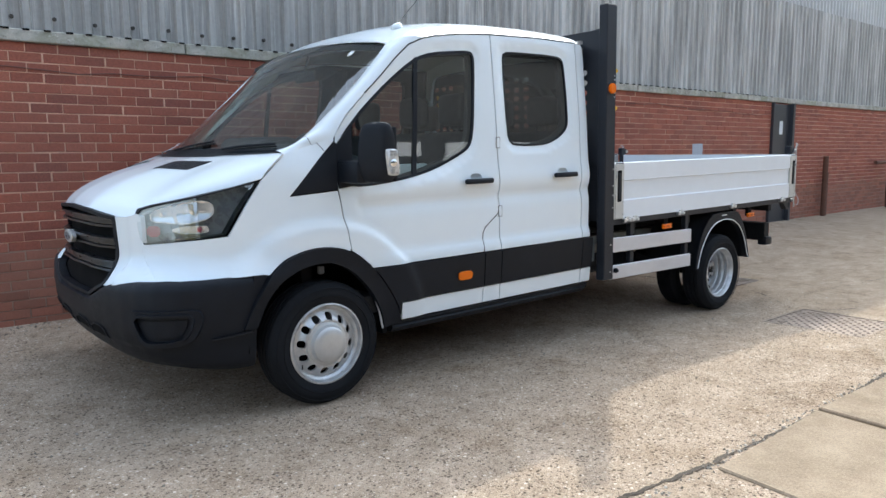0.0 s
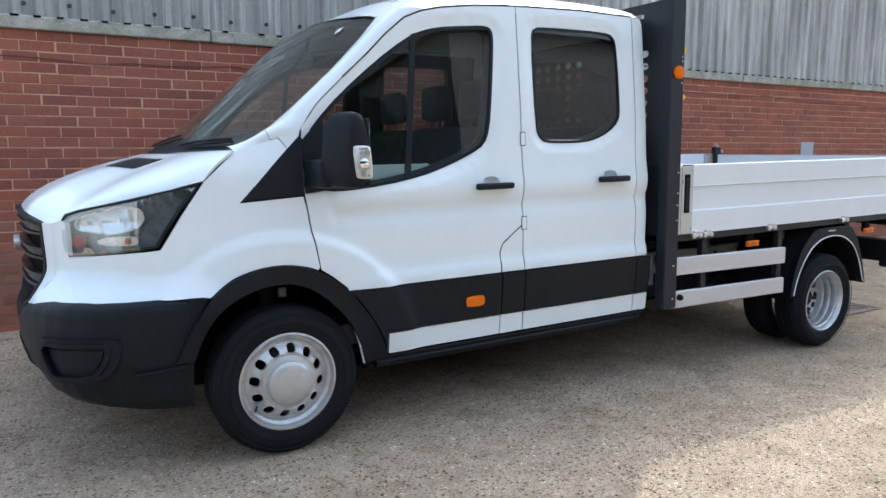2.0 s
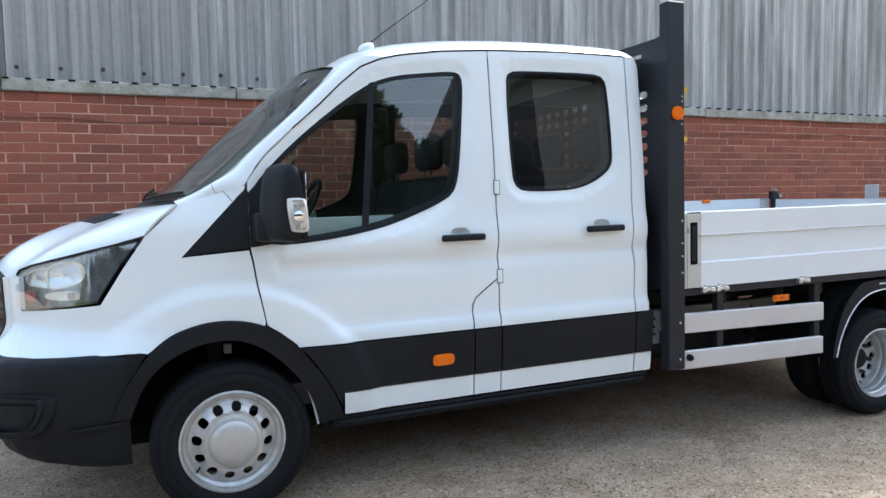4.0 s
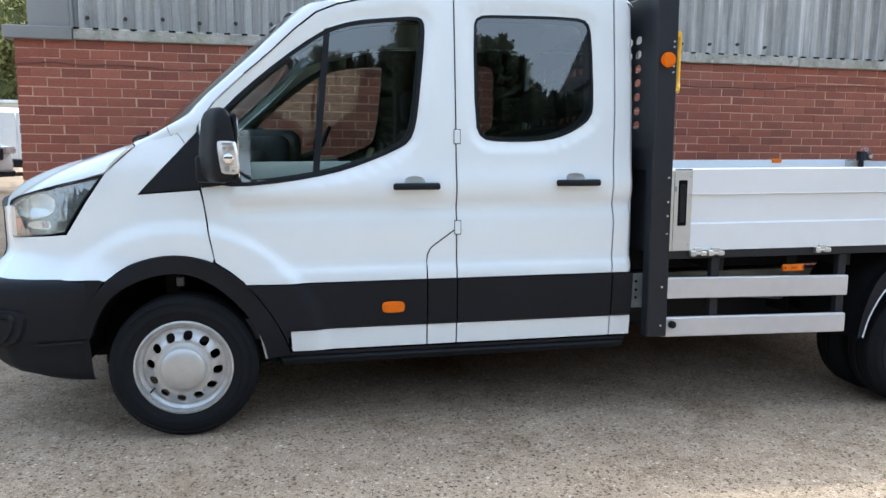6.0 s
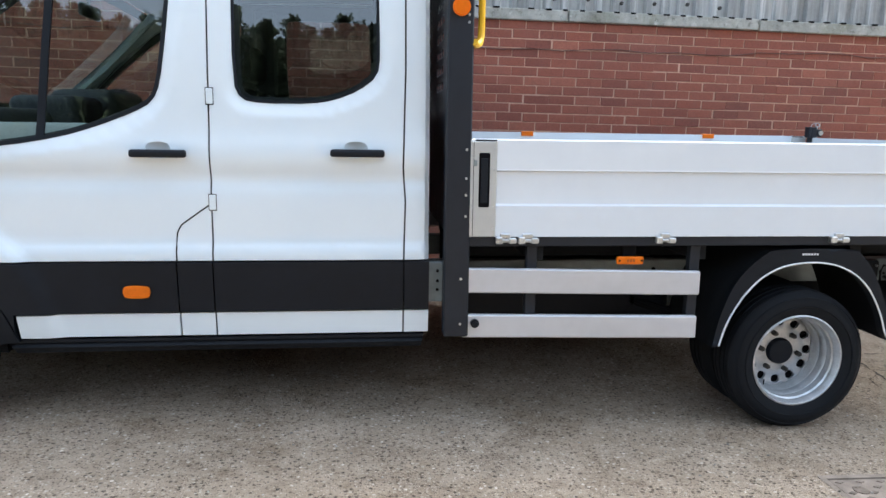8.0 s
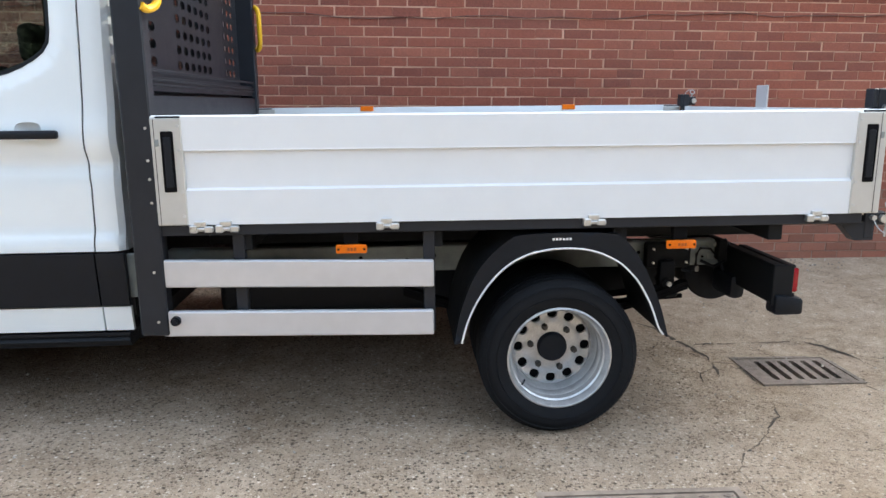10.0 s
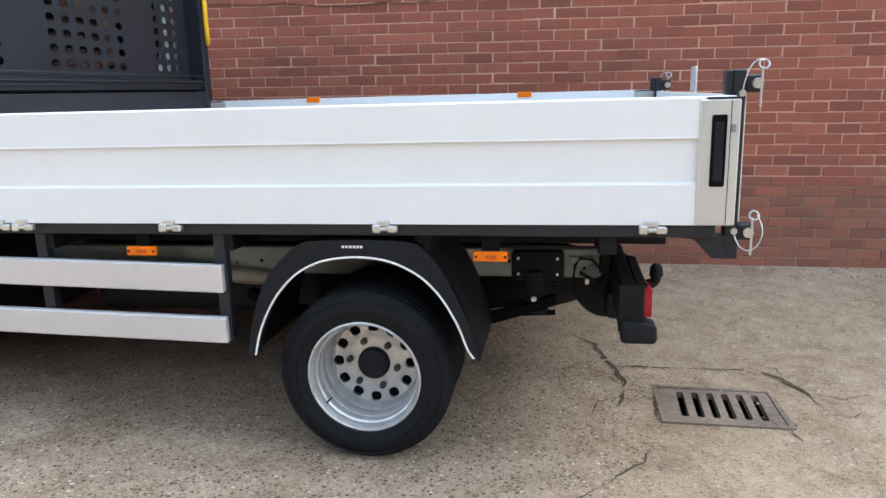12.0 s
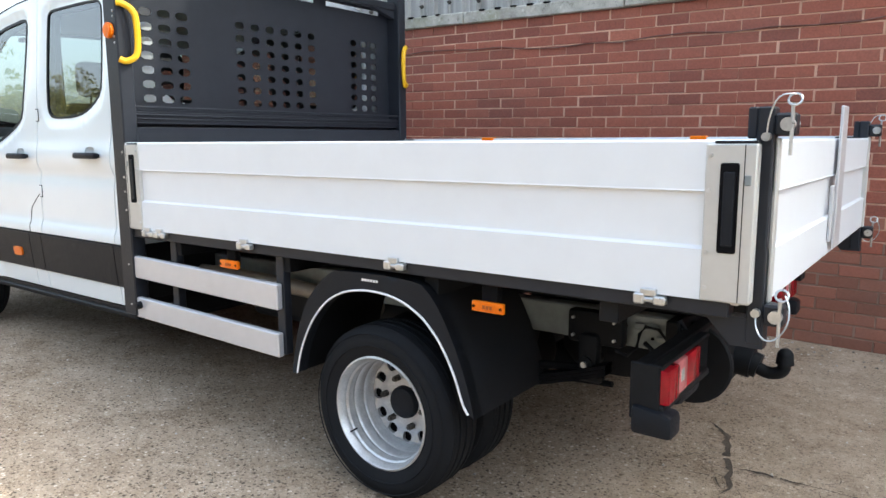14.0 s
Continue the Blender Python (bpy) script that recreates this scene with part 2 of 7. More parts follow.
    c = k.mix(k.math("MULTIPLY", pits, 0.80), c, (0.075, 0.06, 0.05))
    # brown stains and worn, sandy streaks
    stain = k.noise(1.7, 7.0, 0.7, p, 0.8)
    c = k.mix(k.ramp(stain, [(0.5, (0, 0, 0)), (0.68, (0.55, 0.55, 0.55))]), c, k.mix(1.0, c, (0.66, 0.60, 0.52), "MULTIPLY"))
    # damp, darker blotches with ragged rims
    blot = k.noise(4.6, 9.0, 0.74, p, 0.5)
    c = k.mix(k.ramp(blot, [(0.53, (0, 0, 0)), (0.60, (0.42, 0.42, 0.42)), (0.75, (0.6, 0.6, 0.6))]), c, k.mix(1.0, c, (0.64, 0.61, 0.57), "MULTIPLY"))
    # broad tone along x: slightly darker mid-way than at either end, uneven by noise
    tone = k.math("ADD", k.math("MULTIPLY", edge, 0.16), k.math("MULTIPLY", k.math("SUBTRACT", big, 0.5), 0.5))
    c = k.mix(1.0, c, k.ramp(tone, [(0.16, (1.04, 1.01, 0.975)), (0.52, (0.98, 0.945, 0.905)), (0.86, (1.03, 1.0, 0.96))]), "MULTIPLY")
    h = k.math("ADD", k.math("MULTIPLY", k.math("SUBTRACT", m2, k.math("MULTIPLY", pits, 2.5)), 0.4), k.math("MULTIPLY", fine, 0.5))
    k.bump(h, 0.9, 0.008)
    return k.put(c, 0.95, Specular_IOR_Level=0.08)


def slab_material():
    k = Nodes("pale_concrete")
    p = k.pos()
    a = k.noise(5.0, 6.0, 0.65, p)
    b = k.noise(90.0, 4.0, 0.7, p)
    c = k.ramp(a, [(0.25, (0.26, 0.205, 0.15)), (0.55, (0.365, 0.293, 0.218)), (0.8, (0.435, 0.355, 0.27))])
    c = k.mix(0.45, c, k.ramp(b, [(0.3, (0.15, 0.13, 0.1)), (0.7, (0.55, 0.50, 0.43))]), "OVERLAY")
    c = k.mix(k.ramp(k.noise(1.6, 8.0, 0.72, p, 0.6), [(0.48, (0, 0, 0)), (0.70, (0.5, 0.5, 0.5))]), c, k.mix(1.0, c, (0.66, 0.62, 0.56), "MULTIPLY"))
    c = k.mix(k.ramp(k.noise(55.0, 3.0, 0.6, p), [(0.66, (0, 0, 0)), (0.72, (0.6, 0.6, 0.6))]), c, (0.13, 0.105, 0.08))
    k.bump(b, 0.5, 0.005)
    return k.put(c, 0.9, Specular_IOR_Level=0.15)


def cladding_material():
    k = Nodes("weathered_galvanised_sheet")
    p = k.pos()

    def stretched(sx, sz, scale):
        mp = k.n("ShaderNodeMapping", Scale=(sx, sx, sz))
        k.ln(p, mp.inputs["Vector"])
        return k.noise(scale, 6.0, 0.7, mp.outputs[0])
    streak = stretched(9.0, 0.22, 1.6)
    runs = stretched(26.0, 0.35, 1.5)
    broad = stretched(2.2, 0.30, 1.3)
    spot = k.noise(22.0, 4.0, 0.7, p)
    sx = k.t.nodes.new("ShaderNodeSeparateXYZ")
    k.ln(p, sx.inputs[0])
    c = k.ramp(streak, [(0.28, (0.245, 0.243, 0.232)), (0.5, (0.355, 0.35, 0.333)), (0.64, (0.47, 0.465, 0.445)), (0.78, (0.64, 0.63, 0.61))])
    c = k.mix(0.2, c, k.ramp(spot, [(0.35, (0.22, 0.215, 0.205)), (0.7, (0.50, 0.495, 0.48))]))
    # chalky white bands between bare grey ones, stronger towards larger x
    x_share = k.ramp(k.math("MULTIPLY", sx.outputs["X"], 0.1), [(0.30, (0.15, 0.15, 0.15)), (0.62, (1, 1, 1))])
    chalk = k.ramp(broad, [(0.44, (0, 0, 0)), (0.58, (0.75, 0.75, 0.75))])
    c = k.mix(k.math("MULTIPLY", x_share, chalk), c, k.ramp(streak, [(0.3, (0.42, 0.415, 0.40)), (0.62, (0.74, 0.735, 0.715))]))
    # pale lime runs and dark drips
    c = k.mix(k.ramp(runs, [(0.58, (0, 0, 0)), (0.68, (0.75, 0.75, 0.75))]), c, (0.76, 0.755, 0.73))
    c = k.mix(k.ramp(runs, [(0.32, (0.65, 0.65, 0.65)), (0.42, (0, 0, 0))]), c, (0.21, 0.207, 0.20))
    k.bump(spot, 0.15, 0.004)
    return k.put(c, 0.62, 0.08)


def mossy_concrete():
    k = Nodes("lichened_concrete")
    p = k.pos()
    a = k.noise(6.0, 7.0, 0.72, p)
    b = k.noise(2.2, 5.0, 0.65, p, 0.6)
    f = k.noise(120.0, 4.0, 0.7, p)
    c = k.ramp(a, [(0.3, (0.26, 0.25, 0.215)), (0.5, (0.42, 0.405, 0.355)), (0.68, (0.58, 0.56, 0.505))])
    c = k.mix(k.ramp(b, [(0.5, (0, 0, 0)), (0.66, (0.65, 0.65, 0.65))]), c, (0.235, 0.25, 0.15))
    c = k.mix(k.ramp(k.noise(17.0, 6.0, 0.75, p), [(0.58, (0, 0, 0)), (0.68, (0.8, 0.8, 0.8))]), c, (0.70, 0.69, 0.64))
    c = k.mix(k.ramp(k.noise(24.0, 5.0, 0.7, p), [(0.30, (0.7, 0.7, 0.7)), (0.40, (0, 0, 0))]), c, (0.13, 0.125, 0.105))
    c = k.mix(0.3, c, k.ramp(f, [(0.3, (0.3, 0.3, 0.3)), (0.7, (0.7, 0.7, 0.7))]), "OVERLAY")
    k.bump(f, 0.5, 0.005)
    return k.put(c, 0.9)


def leaf_material(name, a, b):
    k = Nodes(name)
    r = k.t.nodes.new("ShaderNodeNewGeometry").outputs["Random Per Island"]
    c = k.ramp(r, [(0.0, a), (1.0, b)])
    return k.put(c, 0.7)


BRICK = brick_material()
PLINTH = plinth_brick()
MORTAR_OLD = simple("old_brown_mortar", (0.30, 0.20, 0.155), 0.92, 0.0, 0.35, 14.0, 0.5, 200.0)
MORTAR = simple("brick_mortar", (0.60, 0.365, 0.262), 0.9, 0.0, 0.25, 12.0, 0.5, 200.0)
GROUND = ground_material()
SLAB = slab_material()
SHEETMETAL = cladding_material()
FLASHING = simple("grey_flashing", (0.27, 0.268, 0.262), 0.5, 0.1, 0.16, 3.0)
PALESHEET = simple("pale_translucent_sheet", (0.55, 0.56, 0.56), 0.5, 0.0, 0.15, 5.0)
COPING = mossy_concrete()
LEAF = leaf_material("leaf_green", (0.075, 0.085, 0.022), (0.24, 0.235, 0.075))
CONIFER = leaf_material("conifer_green", (0.012, 0.025, 0.012), (0.035, 0.055, 0.025))
BARK = simple("bark", (0.09, 0.065, 0.045), 0.9, 0.0, 0.3, 20.0, 0.5, 60.0)


# ---- mesh helpers ----
def link(name, verts, faces, mat, parent=None, label="", smooth=False, kind="", category=""):
    me = bpy.data.meshes.new(name)
    me.from_pydata([tuple(v) for v in verts], [], [tuple(f) for f in faces])
    me.validate()
    me.materials.append(mat)
    if smooth:
        me.polygons.foreach_set("use_smooth", [True] * len(me.polygons))
    ob = new(name, me)
    if parent is not None:
        ob.parent = parent
    return tagged(ob, label, category, "", kind)


def part(name, bm, mat, parent=None, label="", smooth=False, angle=35.0, kind="", category=""):
    """Links a bmesh as one mesh object under a thing or a part."""
    bmesh.ops.recalc_face_normals(bm, faces=bm.faces)
    me = bpy.data.meshes.new(name)
    if smooth:
        for f in bm.faces:
            f.smooth = True
        for e in bm.edges:
            e.smooth = len(e.link_faces) == 2 and e.calc_face_angle(3.0) < radians(angle)
    bm.to_mesh(me)
    bm.free()
    me.materials.append(mat)
    ob = new(name, me)
    if parent is not None:
        ob.parent = parent
    return tagged(ob, label, category, "", kind)


def box(bm, x0, x1, y0, y1, z0, z1, bev=0.0, seg=1):
    made = bmesh.ops.create_cube(bm, size=1.0)["verts"]
    for v in made:
        v.co = Vector(((x0 + x1) / 2 + v.co.x * (x1 - x0), (y0 + y1) / 2 + v.co.y * (y1 - y0), (z0 + z1) / 2 + v.co.z * (z1 - z0)))
    if bev:
        edges = list({e for v in made for e in v.link_edges})
        made = bmesh.ops.bevel(bm, geom=edges, offset=bev, segments=seg, affect="EDGES", profile=0.5)["verts"]
    return made


def bx(*args, **kw):
    bm = bmesh.new()
    box(bm, *args, **kw)
    return bm


def rod(bm, a, b, r, seg=12, r2=None):
    a, b = Vector(a), Vector(b)
    d = b - a
    m = Matrix.Translation((a + b) / 2) @ d.to_track_quat("Z", "Y").to_matrix().to_4x4()
    return bmesh.ops.create_cone(bm, cap_ends=True, segments=seg, radius1=r, radius2=r if r2 is None else r2, depth=d.length, matrix=m)["verts"]


def tube(bm, pts, r, seg=8):
    """A bent round bar along points."""
    pts = [Vector(p) for p in pts]
    rings = []
    for i, p in enumerate(pts):
        d = (pts[min(i + 1, len(pts) - 1)] - pts[max(i - 1, 0)]).normalized()
        q = d.to_track_quat("Z", "Y").to_matrix()
        rings.append([bm.verts.new(p + q @ Vector((r * math.cos(6.2832 * k / seg), r * math.sin(6.2832 * k / seg), 0))) for k in range(seg)])
    for a, b in zip(rings, rings[1:]):
        off = min(range(seg), key=lambda s: (a[0].co - b[s].co).length)
        for k in range(seg):
            bm.faces.new((a[k], a[(k + 1) % seg], b[(k + 1 + off) % seg], b[(k + off) % seg]))
    bm.faces.new(rings[0][::-1])
    bm.faces.new(rings[-1])


def soft(pts, rounds=2):
    """Chaikin's rounding of a closed outline."""
    for _ in range(rounds):
        out = []
        for (ax, ay), (bx_, by) in zip(pts, pts[1:] + pts[:1]):
            out += [(0.75 * ax + 0.25 * bx_, 0.75 * ay + 0.25 * by), (0.25 * ax + 0.75 * bx_, 0.25 * ay + 0.75 * by)]
        pts = out
    return pts


def area2(p):
    return sum(a[0] * b[1] - b[0] * a[1] for a, b in zip(p, p[1:] + p[:1]))


def inset(pts, d):
    """A closed outline moved inwards by d (outwards if negative)."""
    if area2(pts) < 0:
        pts = pts[::-1]
    out = []
    n = len(pts)
    for i in range(n):
        p, a, b = Vector(pts[i]), Vector(pts[i - 1]), Vector(pts[(i + 1) % n])
        u, v = (p - a), (b - p)
        if u.length < 1e-9 or v.length < 1e-9:
            out.append((p.x, p.y))
            continue
        n1, n2 = Vector((-u.y, u.x)).normalized(), Vector((-v.y, v.x)).normalized()
        m = (n1 + n2)
        m = m / max(0.35, m.dot(m) / 2) if m.length > 1e-6 else n1
        out.append((p.x + m.x * d, p.y + m.y * d))
    return out


def inside(px, py, poly):
    hit = np.zeros(px.shape, bool)
    for (ax, ay), (cx, cy) in zip(poly, poly[1:] + poly[:1]):
        if ay != cy:
            hit ^= ((ay > py) != (cy > py)) & (px < (cx - ax) * (py - ay) / (cy - ay) + ax)
    return hit


def dense(poly, step):
    out = []
    for (ax, ay), (cx, cy) in zip(poly, poly[1:] + poly[:1]):
        k = max(1, int(math.hypot(cx - ax, cy - ay) / step))
        out += [(ax + (cx - ax) * i / k, ay + (cy - ay) * i / k) for i in range(k)]
    return out


def sheet(outline, fn, step=0.04, holes=(), depth=0.015, off=0.0):
    """A curved panel: a flat outline with holes, laid on fn(a, b, inward), with its edge turned in by depth."""
    loops = [dense(list(p), step) for p in (outline, *holes)]
    flat = [p for lp in loops for p in lp]
    a0, a1 = min(p[0] for p in loops[0]), max(p[0] for p in loops[0])
    b0, b1 = min(p[1] for p in loops[0]), max(p[1] for p in loops[0])
    gx, gy = np.meshgrid(np.arange(a0 + step / 2, a1, step), np.arange(b0 + step / 2, b1, step))
    gx, gy = gx.ravel(), gy.ravel()
    ok = inside(gx, gy, loops[0])
    for h in loops[1:]:
        ok &= ~inside(gx, gy, h)
    gx, gy = gx[ok], gy[ok]
    rim = np.array(flat)
    if len(gx):
        near = np.min((gx[:, None] - rim[None, :, 0]) ** 2 + (gy[:, None] - rim[None, :, 1]) ** 2, axis=1) > (0.45 * step) ** 2
        gx, gy = gx[near], gy[near]
    pts = [Vector(p) for p in flat] + [Vector((float(x), float(y))) for x, y in zip(gx, gy)]
    edges, k = [], 0
    for lp in loops:
        edges += [(k + i, k + (i + 1) % len(lp)) for i in range(len(lp))]
        k += len(lp)
    vs, _, fs = delaunay_2d_cdt(pts, edges, [], 0, 1e-7)[:3]
    cx = np.array([sum(vs[i].x for i in f) / 3 for f in fs])
    cy = np.array([sum(vs[i].y for i in f) / 3 for f in fs])
    keep = inside(cx, cy, loops[0])
    for h in loops[1:]:
        keep &= ~inside(cx, cy, h)
    tris = [tuple(f) for f, q in zip(fs, keep) if q]
    bm = bmesh.new()
    verts = [bm.verts.new(fn(v.x, v.y, off)) for v in vs]
    for f in tris:
        try:
            bm.faces.new([verts[i] for i in f])
        except ValueError:
            pass
    if depth:
        bm.verts.index_update()
        back = {}
        for e in [e for e in bm.edges if len(e.link_faces) == 1]:
            q = []
            for v in e.verts:
                i = v.index
                if i not in back:
                    back[i] = bm.verts.new(fn(vs[i].x, vs[i].y, off + depth))
                q.append(back[i])
            bm.faces.new((e.verts[0], e.verts[1], q[1], q[0]))
    bmesh.ops.delete(bm, geom=[v for v in bm.verts if not v.link_faces], context="VERTS")
    return bm


def lathe(bm, profile, seg=48, axis_y=0.0, cx=0.0, cz=0.0):
    """Turns a profile of (radius, y) about an axis along y."""
    rings = []
    for r, y in profile:
        if r < 1e-6:
            rings.append([bm.verts.new((cx, axis_y + y, cz))])
        else:
            rings.append([bm.verts.new((cx + r * math.cos(6.283185 * k / seg), axis_y + y, cz + r * math.sin(6.283185 * k / seg))) for k in range(seg)])
    for a, b in zip(rings, rings[1:]):
        for k in range(seg):
            k2 = (k + 1) % seg
            if len(a) == 1 and len(b) == 1:
                continue
            if len(a) == 1:
                bm.faces.new((a[0], b[k2], b[k]))
            elif len(b) == 1:
                bm.faces.new((a[k], a[k2], b[0]))
            else:
                bm.faces.new((a[k], a[k2], b[k2], b[k]))


def grid_patch(fn, nu, nv):
    """A patch fn(u, v) over the unit square."""
    bm = bmesh.new()
    vs = [[bm.verts.new(fn(i / nu, j / nv)) for j in range(nv + 1)] for i in range(nu + 1)]
    for i in range(nu):
        for j in range(nv):
            bm.faces.new((vs[i][j], vs[i + 1][j], vs[i + 1][j + 1], vs[i][j + 1]))
    return bm


def table(rows):
    xs, ys = [r[0] for r in rows], [r[1] for r in rows]
    return lambda x: float(np.interp(x, xs, ys))


def smooth_table(rows):
    """Like table(), rounded off between the rows."""
    f = table(rows)
    span = (rows[-1][0] - rows[0][0]) / len(rows) * 0.35
    return lambda x: sum(f(x + span * k / 3) * w for k, w in ((-3, 1), (-2, 2), (-1, 3), (0, 4), (1, 3), (2, 2), (3, 1))) / 16


def sstep(a, b, x):
    t = min(1.0, max(0.0, (x - a) / (b - a)))
    return t * t * (3 - 2 * t)


def lerp3(a, b, t):
    return tuple(p + (q - p) * t for p, q in zip(a, b))


# ---- large structure ----
WALL_Y, WALL_X0, WALL_X1, WALL_TOP = 6.26, 0.16, 26.0, 2.215
DRAIN = (6.99, 7.50, 3.74, 4.10)
COVER = (5.645, 6.35, 2.0, 2.735)


def ground_z(x, y):
    rise = 0.045 * sstep(3.2, 6.2, y)
    near = math.exp(-((x - 7.0) ** 2 + (y - 3.8) ** 2) / (2 * 1.7 ** 2))
    far = 1.0 - sstep(12.0, 40.0, math.hypot(x - 4, y - 3))
    wave = 0.006 * noise.noise(Vector((x * 0.9, y * 0.9, 0.0)))
    bank = 0.45 * sstep(8.0, 14.0, y) * sstep(0.0, -3.0, x) * (1.0 - sstep(60.0, 150.0, math.hypot(x, y)))
    return (0.012 + rise - 0.068 * near + wave) * far + bank


def build_ground():
    xs = sorted({round(v, 3) for v in np.arange(-1.5, 10.01, 0.16)} | {DRAIN[0], DRAIN[1], COVER[0], COVER[1]} | {-3, -6, -12, -25, -60, -150, -400, 11, 12, 14, 17, 22, 30, 60, 150, 400})
    ys = sorted({round(v, 3) for v in np.arange(-1.0, 6.41, 0.16)} | {DRAIN[2], DRAIN[3], COVER[2], COVER[3]} | {-2, -4, -8, -20, -60, -150, -400, 7, 8, 10, 14, 20, 30, 45, 80, 160, 400})
    verts = [(x, y, ground_z(x, y)) for y in ys for x in xs]
    faces, w = [], len(xs)
    for j in range(len(ys) - 1):
        for i in range(w - 1):
            mx, my = (xs[i] + xs[i + 1]) / 2, (ys[j] + ys[j + 1]) / 2
            if any(a < mx < b and c < my < d for a, b, c, d in (DRAIN, COVER)):
                continue
            faces.append((j * w + i, j * w + i + 1, (j + 1) * w + i + 1, (j + 1) * w + i))
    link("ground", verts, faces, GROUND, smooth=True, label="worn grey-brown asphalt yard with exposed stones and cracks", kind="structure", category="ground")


build_ground()

# wall core, coping, cladding and flashing
wall = part("wall_north", bx(WALL_X0 + 0.006, WALL_X1, WALL_Y + 0.005, WALL_Y + 0.30, 0.70, WALL_TOP - 0.002), MORTAR, None, "red brick yard wall with pale mortar joints", kind="structure", category="wall")
part("wall_foot", bx(WALL_X0 + 0.006, WALL_X1, WALL_Y + 0.0055, WALL_Y + 0.30, -0.2, 0.70), MORTAR_OLD, None, "browner mortar at the foot of the brick wall", kind="structure", category="wall")
part("wall_end", bx(WALL_X0 + 0.012, WALL_X0 + 0.3, WALL_Y + 0.302, 30.0, -0.2, WALL_TOP - 0.002), BRICK, None, "return end of the red brick wall", kind="structure", category="wall")


def build_coping():
    bm = bmesh.new()
    x, k = 0.60, 0
    rnd = random.Random(5)
    while x < WALL_X1:
        w = 1.35 + 0.5 * rnd.random()
        dz = rnd.uniform(-0.004, 0.004)
        box(bm, x + 0.004, x + w - 0.004, WALL_Y - 0.035 + rnd.uniform(-0.004, 0.004), WALL_Y + 0.28, WALL_TOP + dz, 2.307 + dz, 0.008)
        x += w
    part("coping", bm, COPING, None, "lichened concrete coping along the top of the bricks", kind="structure", category="coping")
    part("end_flashing", bx(0.09, 0.60, WALL_Y - 0.045, WALL_Y + 0.28, WALL_TOP - 0.005, 2.312, 0.006), FLASHING, None, "grey folded metal flashing at the wall end", kind="structure", category="flashing")


def corrugated(name, x0, x1, z0, z1, y, pitch, depth, mat, label):
    """A trapezoid-profiled metal sheet wall with thickness."""
    prof = []
    x = x0
    while x < x1:
        for f, d in ((0.0, 0), (0.30, 0), (0.42, 1), (0.70, 1), (0.82, 0)):
            if x + f * pitch <= x1:
                prof.append((x + f * pitch, y - depth * d))
        x += pitch
    verts, faces = [], []
    levels = (z0, z0 + 1.6, z1)
    for z in levels:
        verts += [(px, py, z) for px, py in prof]
    n = len(prof)
    for lv in range(2):
        faces += [(lv * n + i, lv * n + i + 1, (lv + 1) * n + i + 1, (lv + 1) * n + i) for i in range(n - 1)]
    ob = link(name, verts, faces, mat, None, label, False, "structure", "cladding")
    so = ob.modifiers.new("thick", "SOLIDIFY")
    so.thickness, so.offset = 0.004, 1.0
    return ob


build_coping()
ROOF_Z = 6.27
corrugated("cladding", 0.575, WALL_X1, 2.318, 4.02, WALL_Y + 0.085, 0.145, 0.034, SHEETMETAL, "weathered grey corrugated metal cladding with streaks")
corrugated("cladding_upper", 0.575, 12.9, 4.0, ROOF_Z, WALL_Y + 0.10, 0.145, 0.034, SHEETMETAL, "weathered grey corrugated metal cladding with streaks")
corrugated("cladding_pale", 12.9, WALL_X1, 4.0, ROOF_Z, WALL_Y + 0.10, 0.145, 0.034, PALESHEET, "pale corrugated sheets high on the wall")
part("corner_flashing", bx(0.255, 0.572, WALL_Y + 0.03, WALL_Y + 0.28, 2.316, ROOF_Z, 0.006), FLASHING, None, "flat grey corner flashing of the cladding", kind="structure", category="flashing")
part("corner_seam", bx(0.572, 0.592, WALL_Y + 0.022, WALL_Y + 0.08, 2.316, ROOF_Z, 0.004), FLASHING, None, "raised seam of the corner flashing", kind="structure", category="trim")
part("building_core", bx(0.30, WALL_X1, WALL_Y + 0.31, 30.0, 2.2, ROOF_Z - 0.03), FLASHING, None, "plain body of the industrial building", kind="structure", category="building")

bolt_bm = bmesh.new()
rod(bolt_bm, (0, 0, 0), (0, -0.012, 0), 0.016, 10)
rod(bolt_bm, (0, -0.012, 0), (0, -0.032, 0), 0.010, 6)
bolt = part("cladding_bolt", bolt_bm, IRON, None, "dark roofing bolt with a washer", category="bolt")
bolt.location = (0.70, WALL_Y + 0.05, 2.40)
tagged(bolt, group="bolts along the cladding")
# dark dashes on the coping's lip, standing in for gaps under the ribs
dashes = bmesh.new()
fr_ = random.Random(21)
for i in range(84):
    xa = 0.602 + 0.145 * i
    if fr_.random() < 0.9:
        box(dashes, xa + 0.006 + fr_.uniform(0, 0.01), xa + 0.062 - fr_.uniform(0, 0.012), WALL_Y - 0.0415, WALL_Y - 0.01, 2.2995 + fr_.uniform(-0.002, 0.002), 2.3125)
part("rib_dashes", dashes, DARK, None, "short black dashes along the coping for the gaps below the cladding ribs", kind="structure", category="trim")
for i in range(1, 22):
    copy_thing(bolt, pose(0.70 + 0.29 * i, WALL_Y + 0.05, 2.395 + 0.008 * ((i * 7) % 3)))

# cable sagging along the brickwork
cable_bm = bmesh.new()
rnd = random.Random(3)
tube(cable_bm, [(0.17 + 0.25 * i, WALL_Y - 0.008, 2.02 + 0.012 * math.sin(i * 0.9) + 0.010 * math.sin(i * 2.3) + (0.03 * math.sin(i * 0.23) if i > 10 else 0)) for i in range(60)], 0.0042, 6)
part("wall_cable", cable_bm, CABLE, None, "thin brown cable sagging along the brick wall", smooth=True, category="cable")

